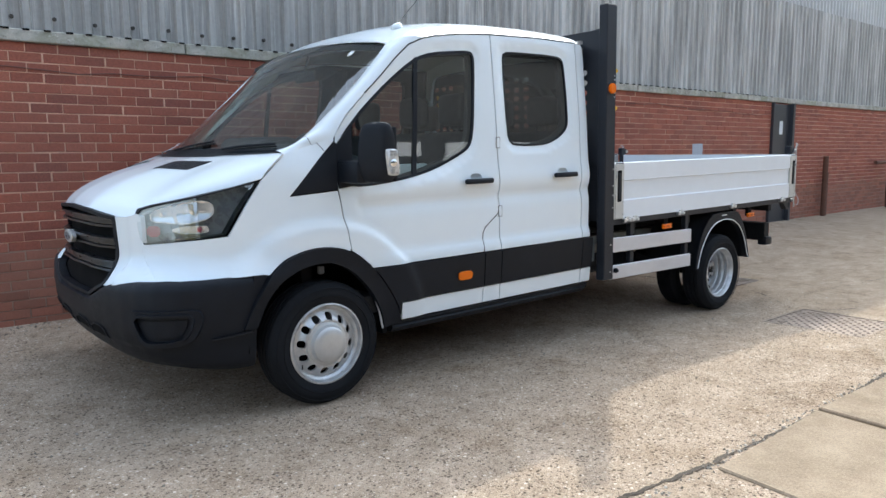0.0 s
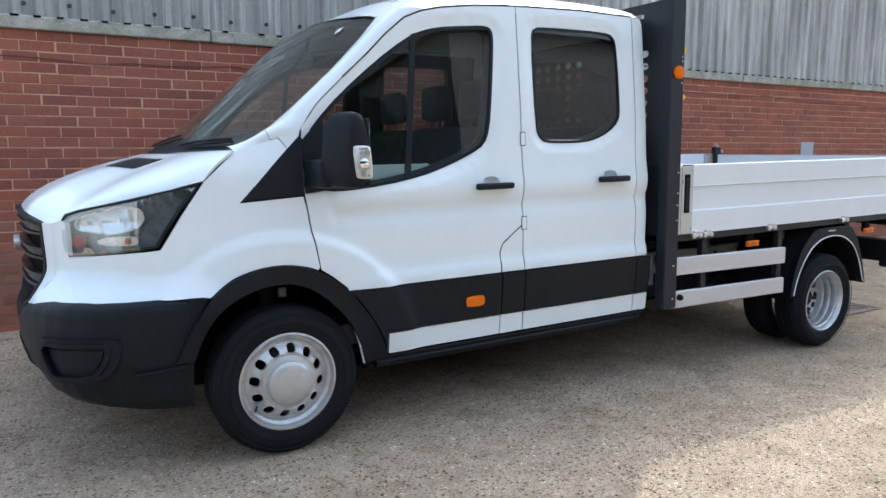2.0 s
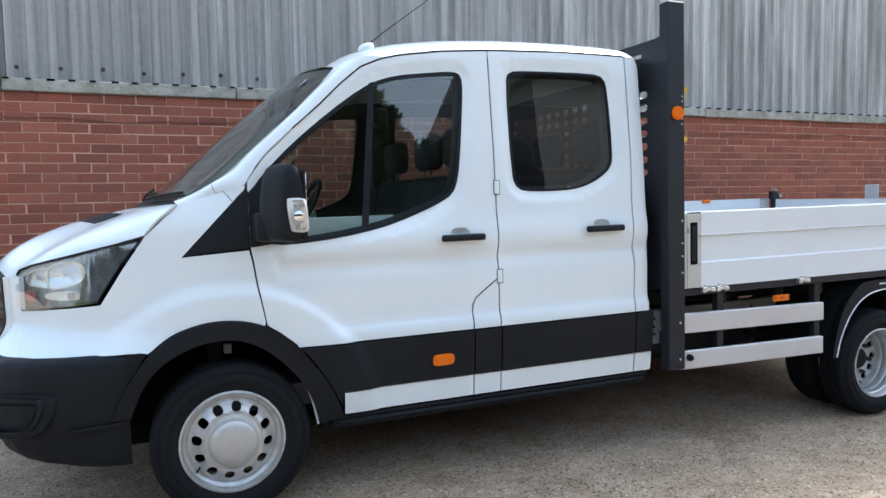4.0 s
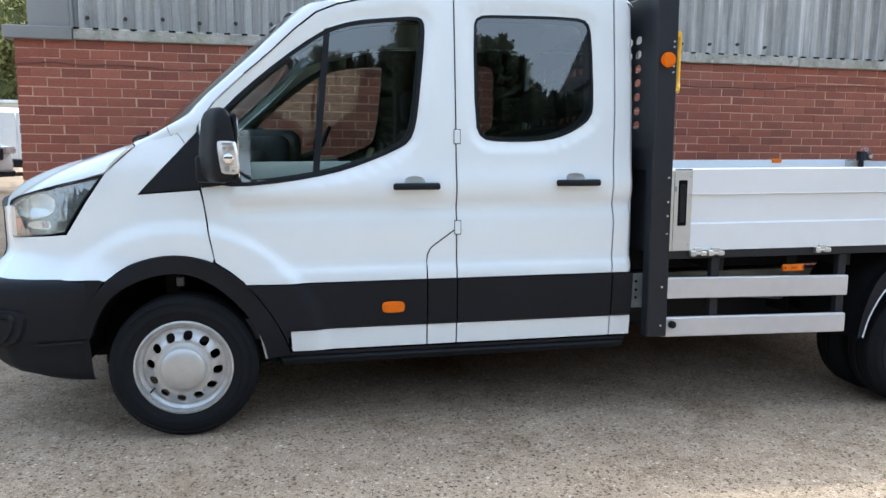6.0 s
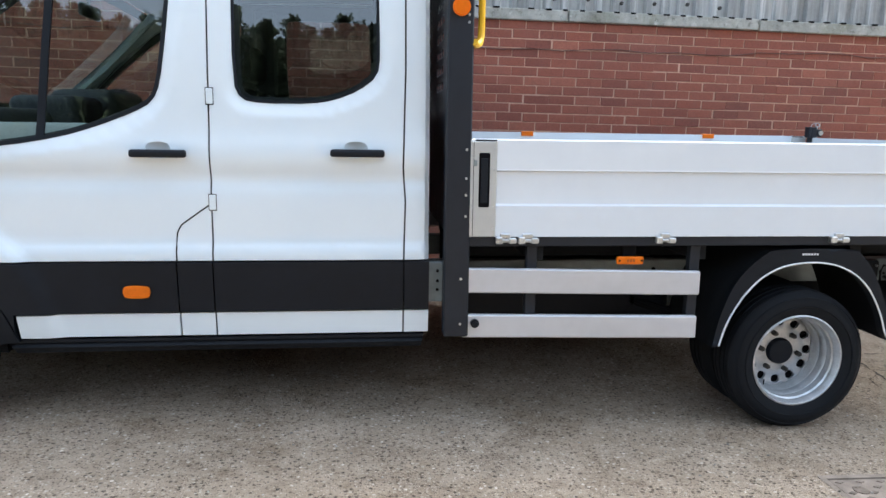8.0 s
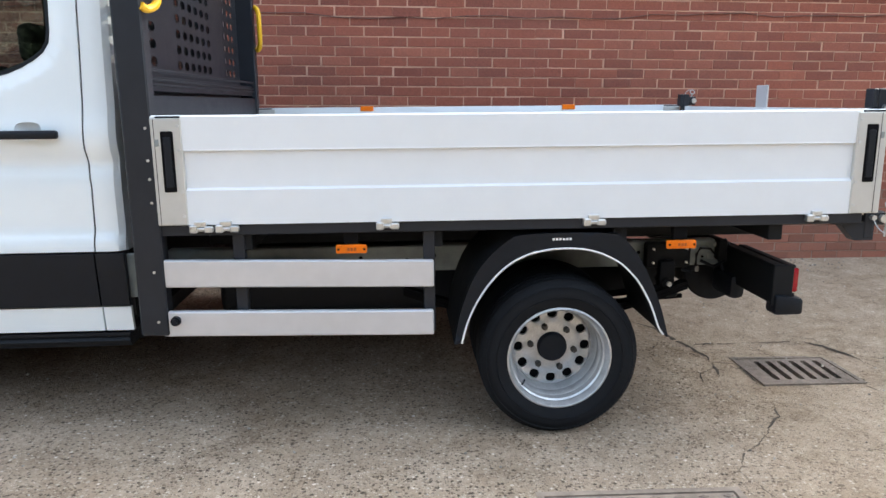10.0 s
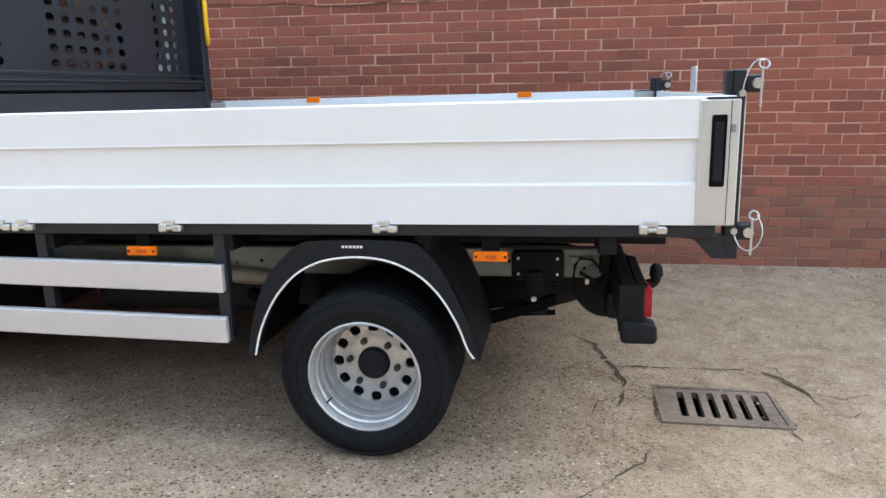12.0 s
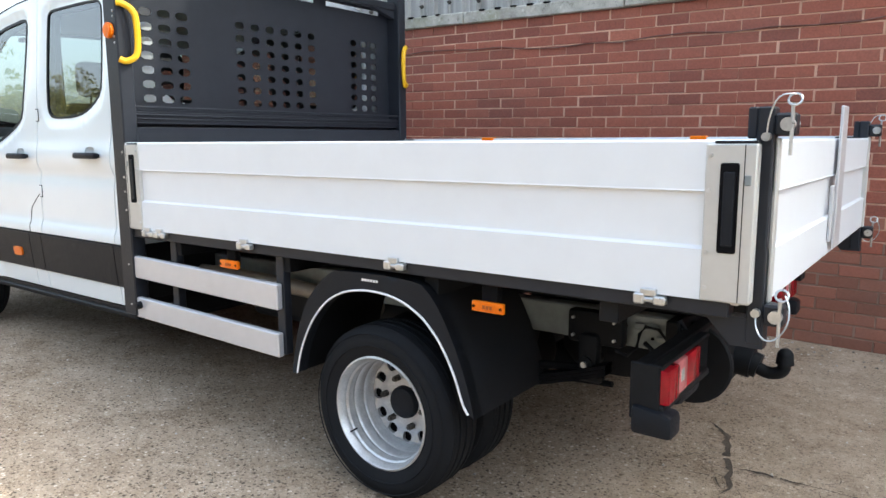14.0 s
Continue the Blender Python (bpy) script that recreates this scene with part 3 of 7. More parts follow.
# paving slabs beside the yard
slabs = new("pavement_slabs")
tagged(slabs, "row of pale concrete paving slabs sunk beside the asphalt", "pavement", "", "structure")
slab_rows = [(2.72, 3.76), (3.775, 4.95), (4.965, 6.1), (6.115, 7.3), (7.315, 8.5), (8.515, 9.7)]
SLAB_Z = 0.012
for i, (a, b) in enumerate(slab_rows):
    for j in range(3):
        y1 = 1.50 - 1.215 * j
        bm = bmesh.new()
        box(bm, a + 0.006, b - 0.006, y1 - 1.2, y1, -0.06, SLAB_Z + 0.006 * ((i + j) % 2) + 0.012, 0.008)
        for v in bm.verts:
            v.co.x += (1.5 - v.co.y) * -0.06 + 0.012 * noise.noise(v.co * 3)
            v.co.y += 0.02 * math.sin(v.co.x * 2.1)
        part("paving_slab", bm, SLAB, slabs)

# dark fissure between slabs and asphalt, and cracks in the yard
CRACKDARK = simple("crack_dirt", (0.075, 0.058, 0.042), 0.95, 0.0, 0.7, 60.0, 0.4, 200.0)


def crack(pts, w, twigs=0):
    """A ragged, broken crack with short side branches."""
    r = random.Random(int(pts[0][0] * 1000 + pts[0][1] * 100))
    bm = bmesh.new()

    def run(line, width):
        fine, jx, jy = [], 0.0, 0.0
        for (ax, ay), (cx, cy) in zip(line, line[1:]):
            k = max(2, int(math.hypot(cx - ax, cy - ay) / 0.018))
            for i in range(k):
                jx, jy = jx * 0.8 + r.uniform(-0.007, 0.007), jy * 0.8 + r.uniform(-0.007, 0.007)
                fine.append((ax + (cx - ax) * i / k + jx, ay + (cy - ay) * i / k + jy))
        prev, ww = None, width * 0.5
        for i, (x, y) in enumerate(fine):
            ww = min(width, max(width * 0.15, ww + width * r.uniform(-0.22, 0.22)))
            ends = min(1.0, 0.1 + i / 5, 0.1 + (len(fine) - 1 - i) / 5)
            n0, n1 = fine[max(i - 1, 0)], fine[min(i + 1, len(fine) - 1)]
            d = Vector((n1[0] - n0[0], n1[1] - n0[1])).normalized() * ww * ends
            a = bm.verts.new((x - d.y, y + d.x, ground_z(x, y) + 0.004))
            b = bm.verts.new((x + d.y * r.uniform(0.4, 1.4), y - d.x * r.uniform(0.4, 1.4), ground_z(x, y) + 0.004))
            if prev and r.random() > 0.04:
                bm.faces.new((prev[0], a, b, prev[1]))
            prev = (a, b)
        return fine

    fine = run(pts, w)
    for k in range(twigs):
        x, y = r.choice(fine)
        a, n = r.uniform(0, 6.28), r.uniform(0.08, 0.30)
        run([(x, y), (x + math.cos(a) * n * 0.5, y + math.sin(a) * n * 0.5), (x + math.cos(a + 0.5) * n, y + math.sin(a + 0.5) * n)], w * 0.28)
    part("ground_crack", bm, CRACKDARK, None, "ragged dirt-filled crack in the worn yard surface", kind="structure", category="crack")


crack([(2.1, 1.60), (2.72, 1.545), (3.3, 1.52), (3.75, 1.515), (4.9, 1.53), (6.2, 1.52), (8.0, 1.53)], 0.012, 30)
crack([(6.611, 4.695), (6.717, 4.582), (6.761, 4.451), (6.804, 4.337), (6.829, 4.214), (6.863, 4.126), (6.842, 4.046)], 0.017, 8)
crack([(6.842, 4.046), (6.886, 4.042), (6.921, 4.03), (6.98, 4.017)], 0.014, 2)
crack([(6.842, 4.046), (6.821, 3.923), (6.788, 3.827)], 0.014, 4)
crack([(6.655, 4.53), (6.689, 4.552), (6.732, 4.526)], 0.012, 2)
crack([(6.81, 4.301), (6.92, 4.328), (7.024, 4.325), (7.178, 4.339), (7.353, 4.335), (7.501, 4.348)], 0.009, 6)
crack([(7.501, 4.348), (7.598, 4.248), (7.647, 4.164), (7.677, 4.027), (7.682, 3.932), (7.714, 3.878)], 0.016, 6)
crack([(6.98, 4.011), (6.968, 3.877), (6.963, 3.719)], 0.012, 2)
crack([(7.455, 3.687), (7.493, 3.658), (7.507, 3.597)], 0.012, 1)
crack([(6.90, 3.52), (6.852, 3.37), (6.663, 3.15), (6.506, 3.002), (6.441, 2.899), (6.459, 2.83), (6.466, 2.746), (6.481, 2.684), (6.483, 2.609), (6.62, 2.50), (6.80, 2.44)], 0.007, 6)
crack([(6.9, 3.05), (7.4, 3.02), (8.2, 2.9), (9.5, 2.75)], 0.005, 5)


def gravel(name, label, spots, seed, big):
    """Loose stones lying on the ground, as one mesh."""
    r = random.Random(seed)
    verts, faces = [], []
    for x, y in spots(r):
        a, h = r.uniform(0.3, 1.0) ** 2 * big, r.uniform(0, 6.28)
        i, z = len(verts), ground_z(x, y)
        ring = [(math.cos(h + k * 1.2566) * a * r.uniform(0.7, 1.2), math.sin(h + k * 1.2566) * a * r.uniform(0.6, 1.0)) for k in range(5)]
        verts += [(x + u, y + v, z - 0.001) for u, v in ring] + [(x + u * 0.55, y + v * 0.55, z + a * r.uniform(0.5, 0.9)) for u, v in ring]
        faces += [(i + k, i + (k + 1) % 5, i + 5 + (k + 1) % 5, i + 5 + k) for k in range(5)] + [tuple(i + 5 + k for k in range(5))]
    link(name, verts, faces, STONES, None, label, kind="stuff", category="gravel")


STONES = leaf_material("loose_stones", (0.12, 0.095, 0.07), (0.58, 0.52, 0.44))
gravel("joint_gravel", "grit and small stones lying along the slab edge", lambda r: [(r.uniform(2.0, 7.5), 1.53 + r.gauss(0, 0.022)) for _ in range(900)], 4, 0.011)
gravel("wall_grit", "loose grit and small stones at the foot of the wall", lambda r: [(r.uniform(-0.6, 9.0), 6.22 - abs(r.gauss(0, 0.16))) for _ in range(900)], 5, 0.013)
gravel("yard_grit", "small pale stones scattered over the worn yard", lambda r: [(r.uniform(-0.5, 8.5), r.uniform(1.6, 6.1)) for _ in range(1500)], 6, 0.009)


# ---- the truck ----
# Built in its own frame: x to the rear, y to the far side, z up; the frame sits nose-low on its springs.
BASE = Vector((3.9, 4.29, -0.06))
RAKE = pose(0, 0, EYE) @ pose(0, 0, 0, 0, -0.8, 0) @ pose(0, 0, -EYE)
truck = new("dropside_truck")
truck.matrix_world = RAKE @ Matrix.Translation(BASE)
tagged(truck, "white double-cab dropside truck with black lower trim, parked on asphalt", "truck")
YC = 4.29
HUB_F, HUB_R, TYRE_R = (1.859, 0.322), (5.792, 0.218), 0.336


def tp(name, bm, mat, label="", smooth=True, parent=None, angle=35.0):
    """A part of the truck, or a piece of a part."""
    ob = part(name, bm, mat, parent or truck, label, smooth, angle)
    if parent is None:
        ob.location = -BASE
    return ob


HALF_Z = smooth_table([(0.28, 0.965), (0.385, 0.984), (0.705, 1.008), (0.955, 1.011), (1.214, 1.003), (1.5, 0.986), (1.744, 0.963), (2.045, 0.935), (2.15, 0.915)])
PLAN_LOW = table([(0.86, 0.5), (0.885, 0.62), (0.92, 0.76), (0.965, 0.86), (1.03, 0.93), (1.12, 0.975), (1.25, 1.0), (1.5, 1.012), (6, 1.012)])
PLAN_UP = smooth_table([(0.90, 0.42), (0.957, 0.545), (1.04, 0.654), (1.15, 0.79), (1.26, 0.885), (1.37, 0.938), (1.55, 0.965), (1.7, 0.985), (2.0, 1.012), (2.3, 1.012), (2.6, 1.012)])


def half(x, z):
    """Half the body's width at a place on its side."""
    d = HALF_Z(z)
    if x < 2.05:
        w = sstep(0.66, 0.86, z)
        d -= 1.012 - ((1 - w) * PLAN_LOW(x) + w * PLAN_UP(x))
    d -= 0.04 * sstep(1.16, 1.45, z) ** 1.5 * sstep(1.99, 1.80, x)
    r = math.hypot(x - 1.86, z - 0.33)
    d += 0.024 * sstep(0.680, 0.618, r) * sstep(0.2, 0.5, z)
    if x > 2.1:
        d += 0.018 * sstep(0.785, 0.735, z) * sstep(2.15, 2.4, x)
        d += 0.013 * math.exp(-((z - 1.15) / 0.07) ** 2) - 0.013 * math.exp(-((z - 1.045) / 0.035) ** 2)
    return d


def on_side(s):
    return lambda x, z, off: (x, YC - s * (half(x, z) - off), z)


def smooth_path(pts, rounds=2):
    # corner cutting that keeps the ends
    for _ in range(rounds):
        out = [pts[0]]
        for a, b in zip(pts, pts[1:]):
            out += [tuple(0.75 * p + 0.25 * q for p, q in zip(a, b)), tuple(0.25 * p + 0.75 * q for p, q in zip(a, b))]
        pts = out + [pts[-1]]
    return pts


FWIN = [(2.128, 1.152), (2.03, 1.165), (1.985, 1.20), (1.985, 1.40), (2.097, 1.528), (2.25, 1.664), (2.426, 1.799), (2.552, 1.878), (2.677, 1.916), (2.85, 1.934), (2.965, 1.944), (3.005, 1.925), (3.008, 1.85), (2.98, 1.594), (2.957, 1.43), (2.925, 1.355), (2.85, 1.312), (2.70, 1.252), (2.556, 1.208), (2.353, 1.172)]
RWIN = [(3.241, 1.90), (3.262, 1.955), (3.36, 1.962), (3.75, 1.964), (3.825, 1.945), (3.842, 1.87), (3.85, 1.56), (3.838, 1.475), (3.76, 1.415), (3.66, 1.374), (3.56, 1.358), (3.36, 1.356), (3.275, 1.37), (3.243, 1.44)]
TRI = [(1.698, 1.127), (1.965, 1.405), (1.975, 1.39), (1.968, 1.146)]
SEAM = [(1.968, 1.44), (2.048, 1.545), (2.175, 1.66), (2.301, 1.768), (2.40, 1.862), (2.503, 1.945), (2.60, 1.985), (2.70, 2.008), (2.899, 2.035), (3.147, 2.052)]
SEAM_R = [(3.147, 2.052), (3.568, 2.064), (3.955, 2.060), (4.02, 2.055)]
ARCH_KEYS = [(1.393, 0.482), (1.437, 0.583), (1.49, 0.665), (1.542, 0.732), (1.60, 0.78), (1.667, 0.817), (1.787, 0.847), (1.907, 0.844), (2.026, 0.808), (2.144, 0.715), (2.238, 0.595), (2.308, 0.473), (2.347, 0.359)]
ARCH_IN_KEYS = [(1.464, 0.48), (1.50, 0.572), (1.545, 0.645), (1.611, 0.705), (1.734, 0.757), (1.86, 0.770), (1.95, 0.745), (2.03, 0.695), (2.114, 0.612), (2.175, 0.53), (2.215, 0.44), (2.245, 0.342)]
ARCH, ARCH_IN = smooth_path(ARCH_KEYS, 2), smooth_path(ARCH_IN_KEYS, 2)
ARCH_TOP = max(range(len(ARCH)), key=lambda i: ARCH[i][1])
Z_BAND, Z_SILL, Z_FOOT = 0.70, 0.478, 0.37


def arch_x(z):
    return float(np.interp(-z, [-p[1] for p in ARCH[ARCH_TOP:]], [p[0] for p in ARCH[ARCH_TOP:]]))


def cup_outline(x0, zc):
    """The dished hollow behind a door handle."""
    return soft([(x0 + 0.055, zc + 0.012), (x0 + 0.062, zc + 0.040), (x0 + 0.09, zc + 0.047), (x0 + 0.125, zc + 0.047), (x0 + 0.155, zc + 0.036), (x0 + 0.16, zc - 0.02), (x0 + 0.06, zc - 0.022)], 2)


def cab_side(s, tag):
    fn = on_side(s)

    def rimmed(win):
        # the door skin dips towards the glass inside a pressed rim
        loop = np.array(dense(soft(win, 1), 0.03))

        def at(x, z, off):
            gap_ = math.sqrt(float(np.min((loop[:, 0] - x) ** 2 + (loop[:, 1] - z) ** 2)))
            return fn(x, z, off + 0.011 * sstep(0.046, 0.022, gap_))
        return at
    gap = 0.0036
    # front wing with the pillar foot
    wing = [(1.045, 0.730), (1.25, 0.742), (1.515, 0.742), (1.542, 0.735)] + [q for q in ARCH if q[1] > 0.745 and q[0] < 2.022] + [(2.02, 0.826), (1.995, 0.96), (1.978, 1.09), (1.966, 1.143), (1.698, 1.125), (1.962, 1.40), (1.966, 1.43), (1.69, 1.345), (1.553, 1.218), (1.46, 1.085), (1.372, 0.946), (1.2, 0.930), (1.045, 0.912)]
    tp("front_wing", sheet(inset(wing, gap), fn, 0.03), PAINT)
    # doors
    door = [(2.02, 0.812), (1.995, 0.96), (1.978, 1.09), (1.968, 1.15), (1.968, 1.44)] + SEAM[1:] + [(3.147, 0.94), (3.147, Z_BAND), (2.15, Z_BAND), (2.12, 0.74)]
    door = door[:-1] + [(2.144, 0.715), (2.08, 0.77)]
    fd = tp("front_door", sheet(inset(door, gap), rimmed(FWIN), 0.024, [soft(FWIN, 1), cup_outline(2.838, 1.149)], 0.007), PAINT, "white front door with a tapering window")
    tp("window_seal", sheet(inset(soft(FWIN, 1), 0.001), fn, 0.03, [inset(soft(FWIN, 1), 0.017)], 0.012, 0.009), PLASTIC, "black rubber seal", parent=fd)
    gl = tp("window_pane", sheet(inset(soft(FWIN, 1), 0.014), fn, 0.06, (), 0.0, 0.016), GLASS, "clear side glass", parent=fd)
    gl.visible_shadow = False
    tp("window_divider", sheet([(2.537, 1.872), (2.566, 1.882), (2.497, 1.20), (2.466, 1.195)], fn, 0.05, (), 0.012, 0.010), PLASTIC, "black window divider", parent=fd)
    rear = [(3.147, Z_BAND), (3.147, 2.052)] + SEAM_R[1:3] + [(3.955, 1.5), (3.945, 1.1), (3.955, 0.95), (3.948, Z_BAND)]
    rd = tp("rear_door", sheet(inset(rear, gap), rimmed(RWIN), 0.024, [soft(RWIN, 1), cup_outline(3.640, 1.158)], 0.007), PAINT, "white rear door with a dark square window")
    tp("window_seal", sheet(inset(soft(RWIN, 1), 0.001), fn, 0.03, [inset(soft(RWIN, 1), 0.012)], 0.012, 0.009), PLASTIC, "black rubber seal", parent=rd)
    gl = tp("window_pane", sheet(inset(soft(RWIN, 1), 0.009), fn, 0.06, (), 0.0, 0.015), PRIVACY, "dark tinted side glass", parent=rd)
    gl.visible_shadow = False
    quarter = [(3.948, Z_BAND), (3.955, 0.95), (3.945, 1.1), (3.955, 1.5), (3.955, 2.060), (4.02, 2.057), (4.055, 1.98), (4.062, 1.5), (4.062, Z_BAND)]
    tp("rear_quarter_panel", sheet(inset(quarter, gap), lambda x, z, off: (x, YC - s * (half(x, z) - off - 0.03 * sstep(4.02, 4.065, x) ** 2), z), 0.02), PAINT)
    sail = [(1.972, 1.150), (1.972, 1.385), (2.062, 1.483), (2.072, 1.475), (2.060, 1.160)]
    tp("sail_panel", sheet(inset(sail, 0.001), fn, 0.04, (), 0.012, -0.003), PLASTIC, "black panel at the mirror foot", parent=fd)
    # triangle ahead of the door glass
    tp("mirror_triangle", sheet(inset(TRI, 0.003), fn, 0.04, (), 0.012, -0.003), PLASTIC, "black plastic triangle ahead of the window")
    # black band and white foot of doors and sill
    for name, a, b in (("side_moulding", arch_x(0.69) + 0.004, 3.0), ("side_moulding", 3.0, 3.147), ("side_moulding", 3.147, 3.948), ("side_moulding", 3.948, 4.062)):
        if a < 2.5:
            out = [(2.150, Z_BAND)] + [(b, Z_BAND), (b, Z_SILL), (2.345, Z_SILL)] + [(x + 0.004, z) for x, z in ARCH[:ARCH_TOP:-1][1:] if 0.40 < z < 0.695]
        else:
            out = [(a, Z_BAND), (b, Z_BAND), (b, Z_SILL), (a, Z_SILL)]
        tp(name, sheet(inset(out, gap), fn, 0.03, (), 0.02, -0.012), PLASTIC, "black plastic lower side moulding")
        a2 = max(a, 2.345)
        foot = [(a2, Z_SILL), (b, Z_SILL), (b, Z_FOOT), (a2 + (0.004 if a2 < 2.5 else 0), Z_FOOT)]
        tp("sill_panel", sheet(inset(foot, gap), fn, 0.03, (), 0.02, -0.002), PAINT)
    tp("side_step", sheet([(2.29, 0.362), (4.04, 0.362), (4.03, 0.296), (2.31, 0.296)], lambda x, z, off: (x, YC - s * (0.996 - 0.03 * sstep(0.335, 0.296, z) - 0.012 * sstep(0.350, 0.340, z) * sstep(0.325, 0.335, z) - off), z), 0.012, (), 0.09), PLASTIC, "black sill step under the doors")
    # wheel arch flare
    flare = ARCH + ARCH_IN[::-1]
    tp("wheel_arch", sheet(flare, lambda x, z, off: (x, YC - s * (max(half(x, z), 1.0) + 0.016 - off - 0.012 * sstep(0.50, 0.43, math.hypot(x - 1.86, z - 0.33))), z), 0.03, (), 0.05), PLASTIC, "black plastic wheel arch flare")
    corner = [(1.458, 0.747), (1.536, 0.741), (1.49, 0.667), (1.458, 0.615)]
    tp("bumper_corner", sheet(corner, lambda x, z, off: (x, YC - s * (1.0145 - off), z), 0.03, (), 0.02), PLASTIC)
    # fuel flap line, hinges, marker, handles
    if s > 0:
        flap = bmesh.new()
        tube(flap, [fn(x, z, 0.0005) for x, z in ((3.143, 0.94), (3.08, 0.896), (3.02, 0.852), (3.004, 0.82), (3.0, 0.79), (3.0, 0.77), (3.0, 0.75), (3.0, 0.73), (3.0, 0.70))], 0.0032, 5)
        tp("fuel_flap_seam", flap, DARK)
    for z0 in (1.35, 0.916):
        hb = bmesh.new()
        v = fn(3.15, z0, 0)
        box(hb, 3.138, 3.166, min(v[1], v[1] - s * 0.006), max(v[1], v[1] - s * 0.006), z0, z0 + 0.064, 0.003)
        # dark plate behind the hinge, drawing the gap around it
        gp = bmesh.new()
        box(gp, 3.1355, 3.1685, min(v[1], v[1] - s * 0.0025), max(v[1], v[1] - s * 0.0025), z0 - 0.003, z0 + 0.067)
        tp("hinge_gap_outline", gp, DARK, parent=tp("door_hinge", hb, PAINT))
    mk = sheet(soft([(2.779, 0.586), (2.790, 0.600), (2.876, 0.600), (2.887, 0.586), (2.887, 0.560), (2.876, 0.546), (2.790, 0.546), (2.779, 0.560)], 1), fn, 0.02, (), 0.02, -0.022)
    tp("side_marker", mk, AMBER, "amber side marker lamp")
    for x0, x1, zc, par in ((2.838, 3.062, 1.149, fd), (3.640, 3.866, 1.158, rd)):
        cup = cup_outline(x0, zc)
        cx_, cz_ = x0 + 0.108, zc + 0.012
        tp("handle_recess", sheet(inset(cup, -0.004), lambda x, z, off: fn(x, z, off + 0.006 + 0.03 * max(0.0, 1 - ((x - cx_) / 0.055) ** 2) * max(0.0, 1 - ((z - cz_) / 0.04) ** 2)), 0.008, (), 0.004), PAINT, parent=par)
        hb = bmesh.new()
        yy = YC - s * (half(x0 + 0.1, zc) + 0.026)
        box(hb, x0, x1, yy - 0.015, yy + 0.015, zc - 0.016, zc + 0.016, 0.011, 3)
        for xa in (x0 + 0.03, x1 - 0.03):
            box(hb, xa - 0.012, xa + 0.012, min(yy, yy + s * 0.035), max(yy, yy + s * 0.035), zc - 0.010, zc + 0.010, 0.003)
        tp("door_handle", hb, PLASTIC, "black pull handle", parent=par)
    # mirror, its head turned towards the driver
    def swing(bm):
        for v in bm.verts:
            d = s * (v.co.y - yo)
            v.co.x -= 0.30 * max(d, 0.0)
            v.co.y = yo + s * d * 0.48
        return bm
    mb = bmesh.new()
    yo, yi = YC - s * 1.285, YC - s * 1.03
    outline = [(2.045, 1.41), (2.062, 1.475), (2.10, 1.502), (2.145, 1.492), (2.172, 1.43), (2.19, 1.24), (2.165, 1.19), (2.10, 1.172), (2.042, 1.20), (2.026, 1.29)]
    outline = [(2.054 + (x - 2.02) * 0.68, 1.33 + (z - 1.33) * 0.975) for x, z in soft(outline, 1)]
    cxm, czm = 2.104, 1.33
    rings = []
    for t, k in ((0.0, 0.70), (0.03, 0.86), (0.1, 0.96), (0.3, 1.0), (0.75, 1.0), (0.90, 0.965), (0.97, 0.87), (1.0, 0.68)):
        y = yi + (yo - yi) * t
        rings.append([mb.verts.new((cxm + (x - cxm) * k, y, czm + (z - czm) * k)) for x, z in outline])
    for a, b in zip(rings, rings[1:]):
        for i in range(len(a)):
            mb.faces.new((a[i], a[(i + 1) % len(a)], b[(i + 1) % len(a)], b[i]))
    mb.faces.new(rings[0])
    mb.faces.new(rings[-1])
    mir = tp("door_mirror", swing(mb), PLASTIC, "large black door mirror with a clear indicator lens")
    arm = bmesh.new()
    box(arm, 1.975, 2.085, min(YC - s * 1.178, YC - s * 0.96), max(YC - s * 1.178, YC - s * 0.96), 1.18, 1.30, 0.02, 2)
    tp("mirror_arm", arm, PLASTIC, parent=mir)
    lens = soft([(2.094, 1.350), (2.105, 1.360), (2.165, 1.358), (2.176, 1.345), (2.186, 1.24), (2.175, 1.216), (2.118, 1.220), (2.106, 1.232)], 1)
    lens = [(x - 0.014, z) for x, z in lens]
    lb = bmesh.new()
    rr = []
    for off, k in ((0.0, 1.0), (-0.012, 0.97), (-0.02, 0.8)):
        rr.append([lb.verts.new((2.125 + (x - 2.125) * k, yo + s * 0.012 + s * off - s * 0.004, 1.285 + (z - 1.285) * k)) for x, z in lens])
    for a, b in zip(rr, rr[1:]):
        for i in range(len(a)):
            lb.faces.new((a[i], a[(i + 1) % len(a)], b[(i + 1) % len(a)], b[i]))
    lb.faces.new(rr[-1])
    tp("indicator_lens", lb, CLEARLENS, "clear ribbed indicator lens", parent=mir)
    bowl = bmesh.new()
    rod(bowl, (2.127, yo - s * 0.010, 1.285), (2.127, yo - s * 0.0165, 1.285), 0.024, 18, 0.012)
    tp("indicator_bulb", bowl, CHROME, parent=mir)
    for zc, hh, xx, ww, mt in ((1.345, 0.004, 2.138, 0.026, RIBGREY), (1.327, 0.006, 2.128, 0.010, RIBGREY), (1.327, 0.008, 2.155, 0.012, RIBGREY), (1.243, 0.012, 2.135, 0.012, RIBGREY), (1.235, 0.004, 2.160, 0.008, RIBGREY), (1.262, 0.003, 2.145, 0.022, RIBGREY)):
        tp("lens_rib", bx(xx - 0.014 - ww * 0.8, xx - 0.014 + ww * 0.8, min(yo - s * 0.012, yo - s * 0.0155), max(yo - s * 0.012, yo - s * 0.0155), zc - hh, zc + hh), mt, parent=mir)
    gm = bmesh.new()
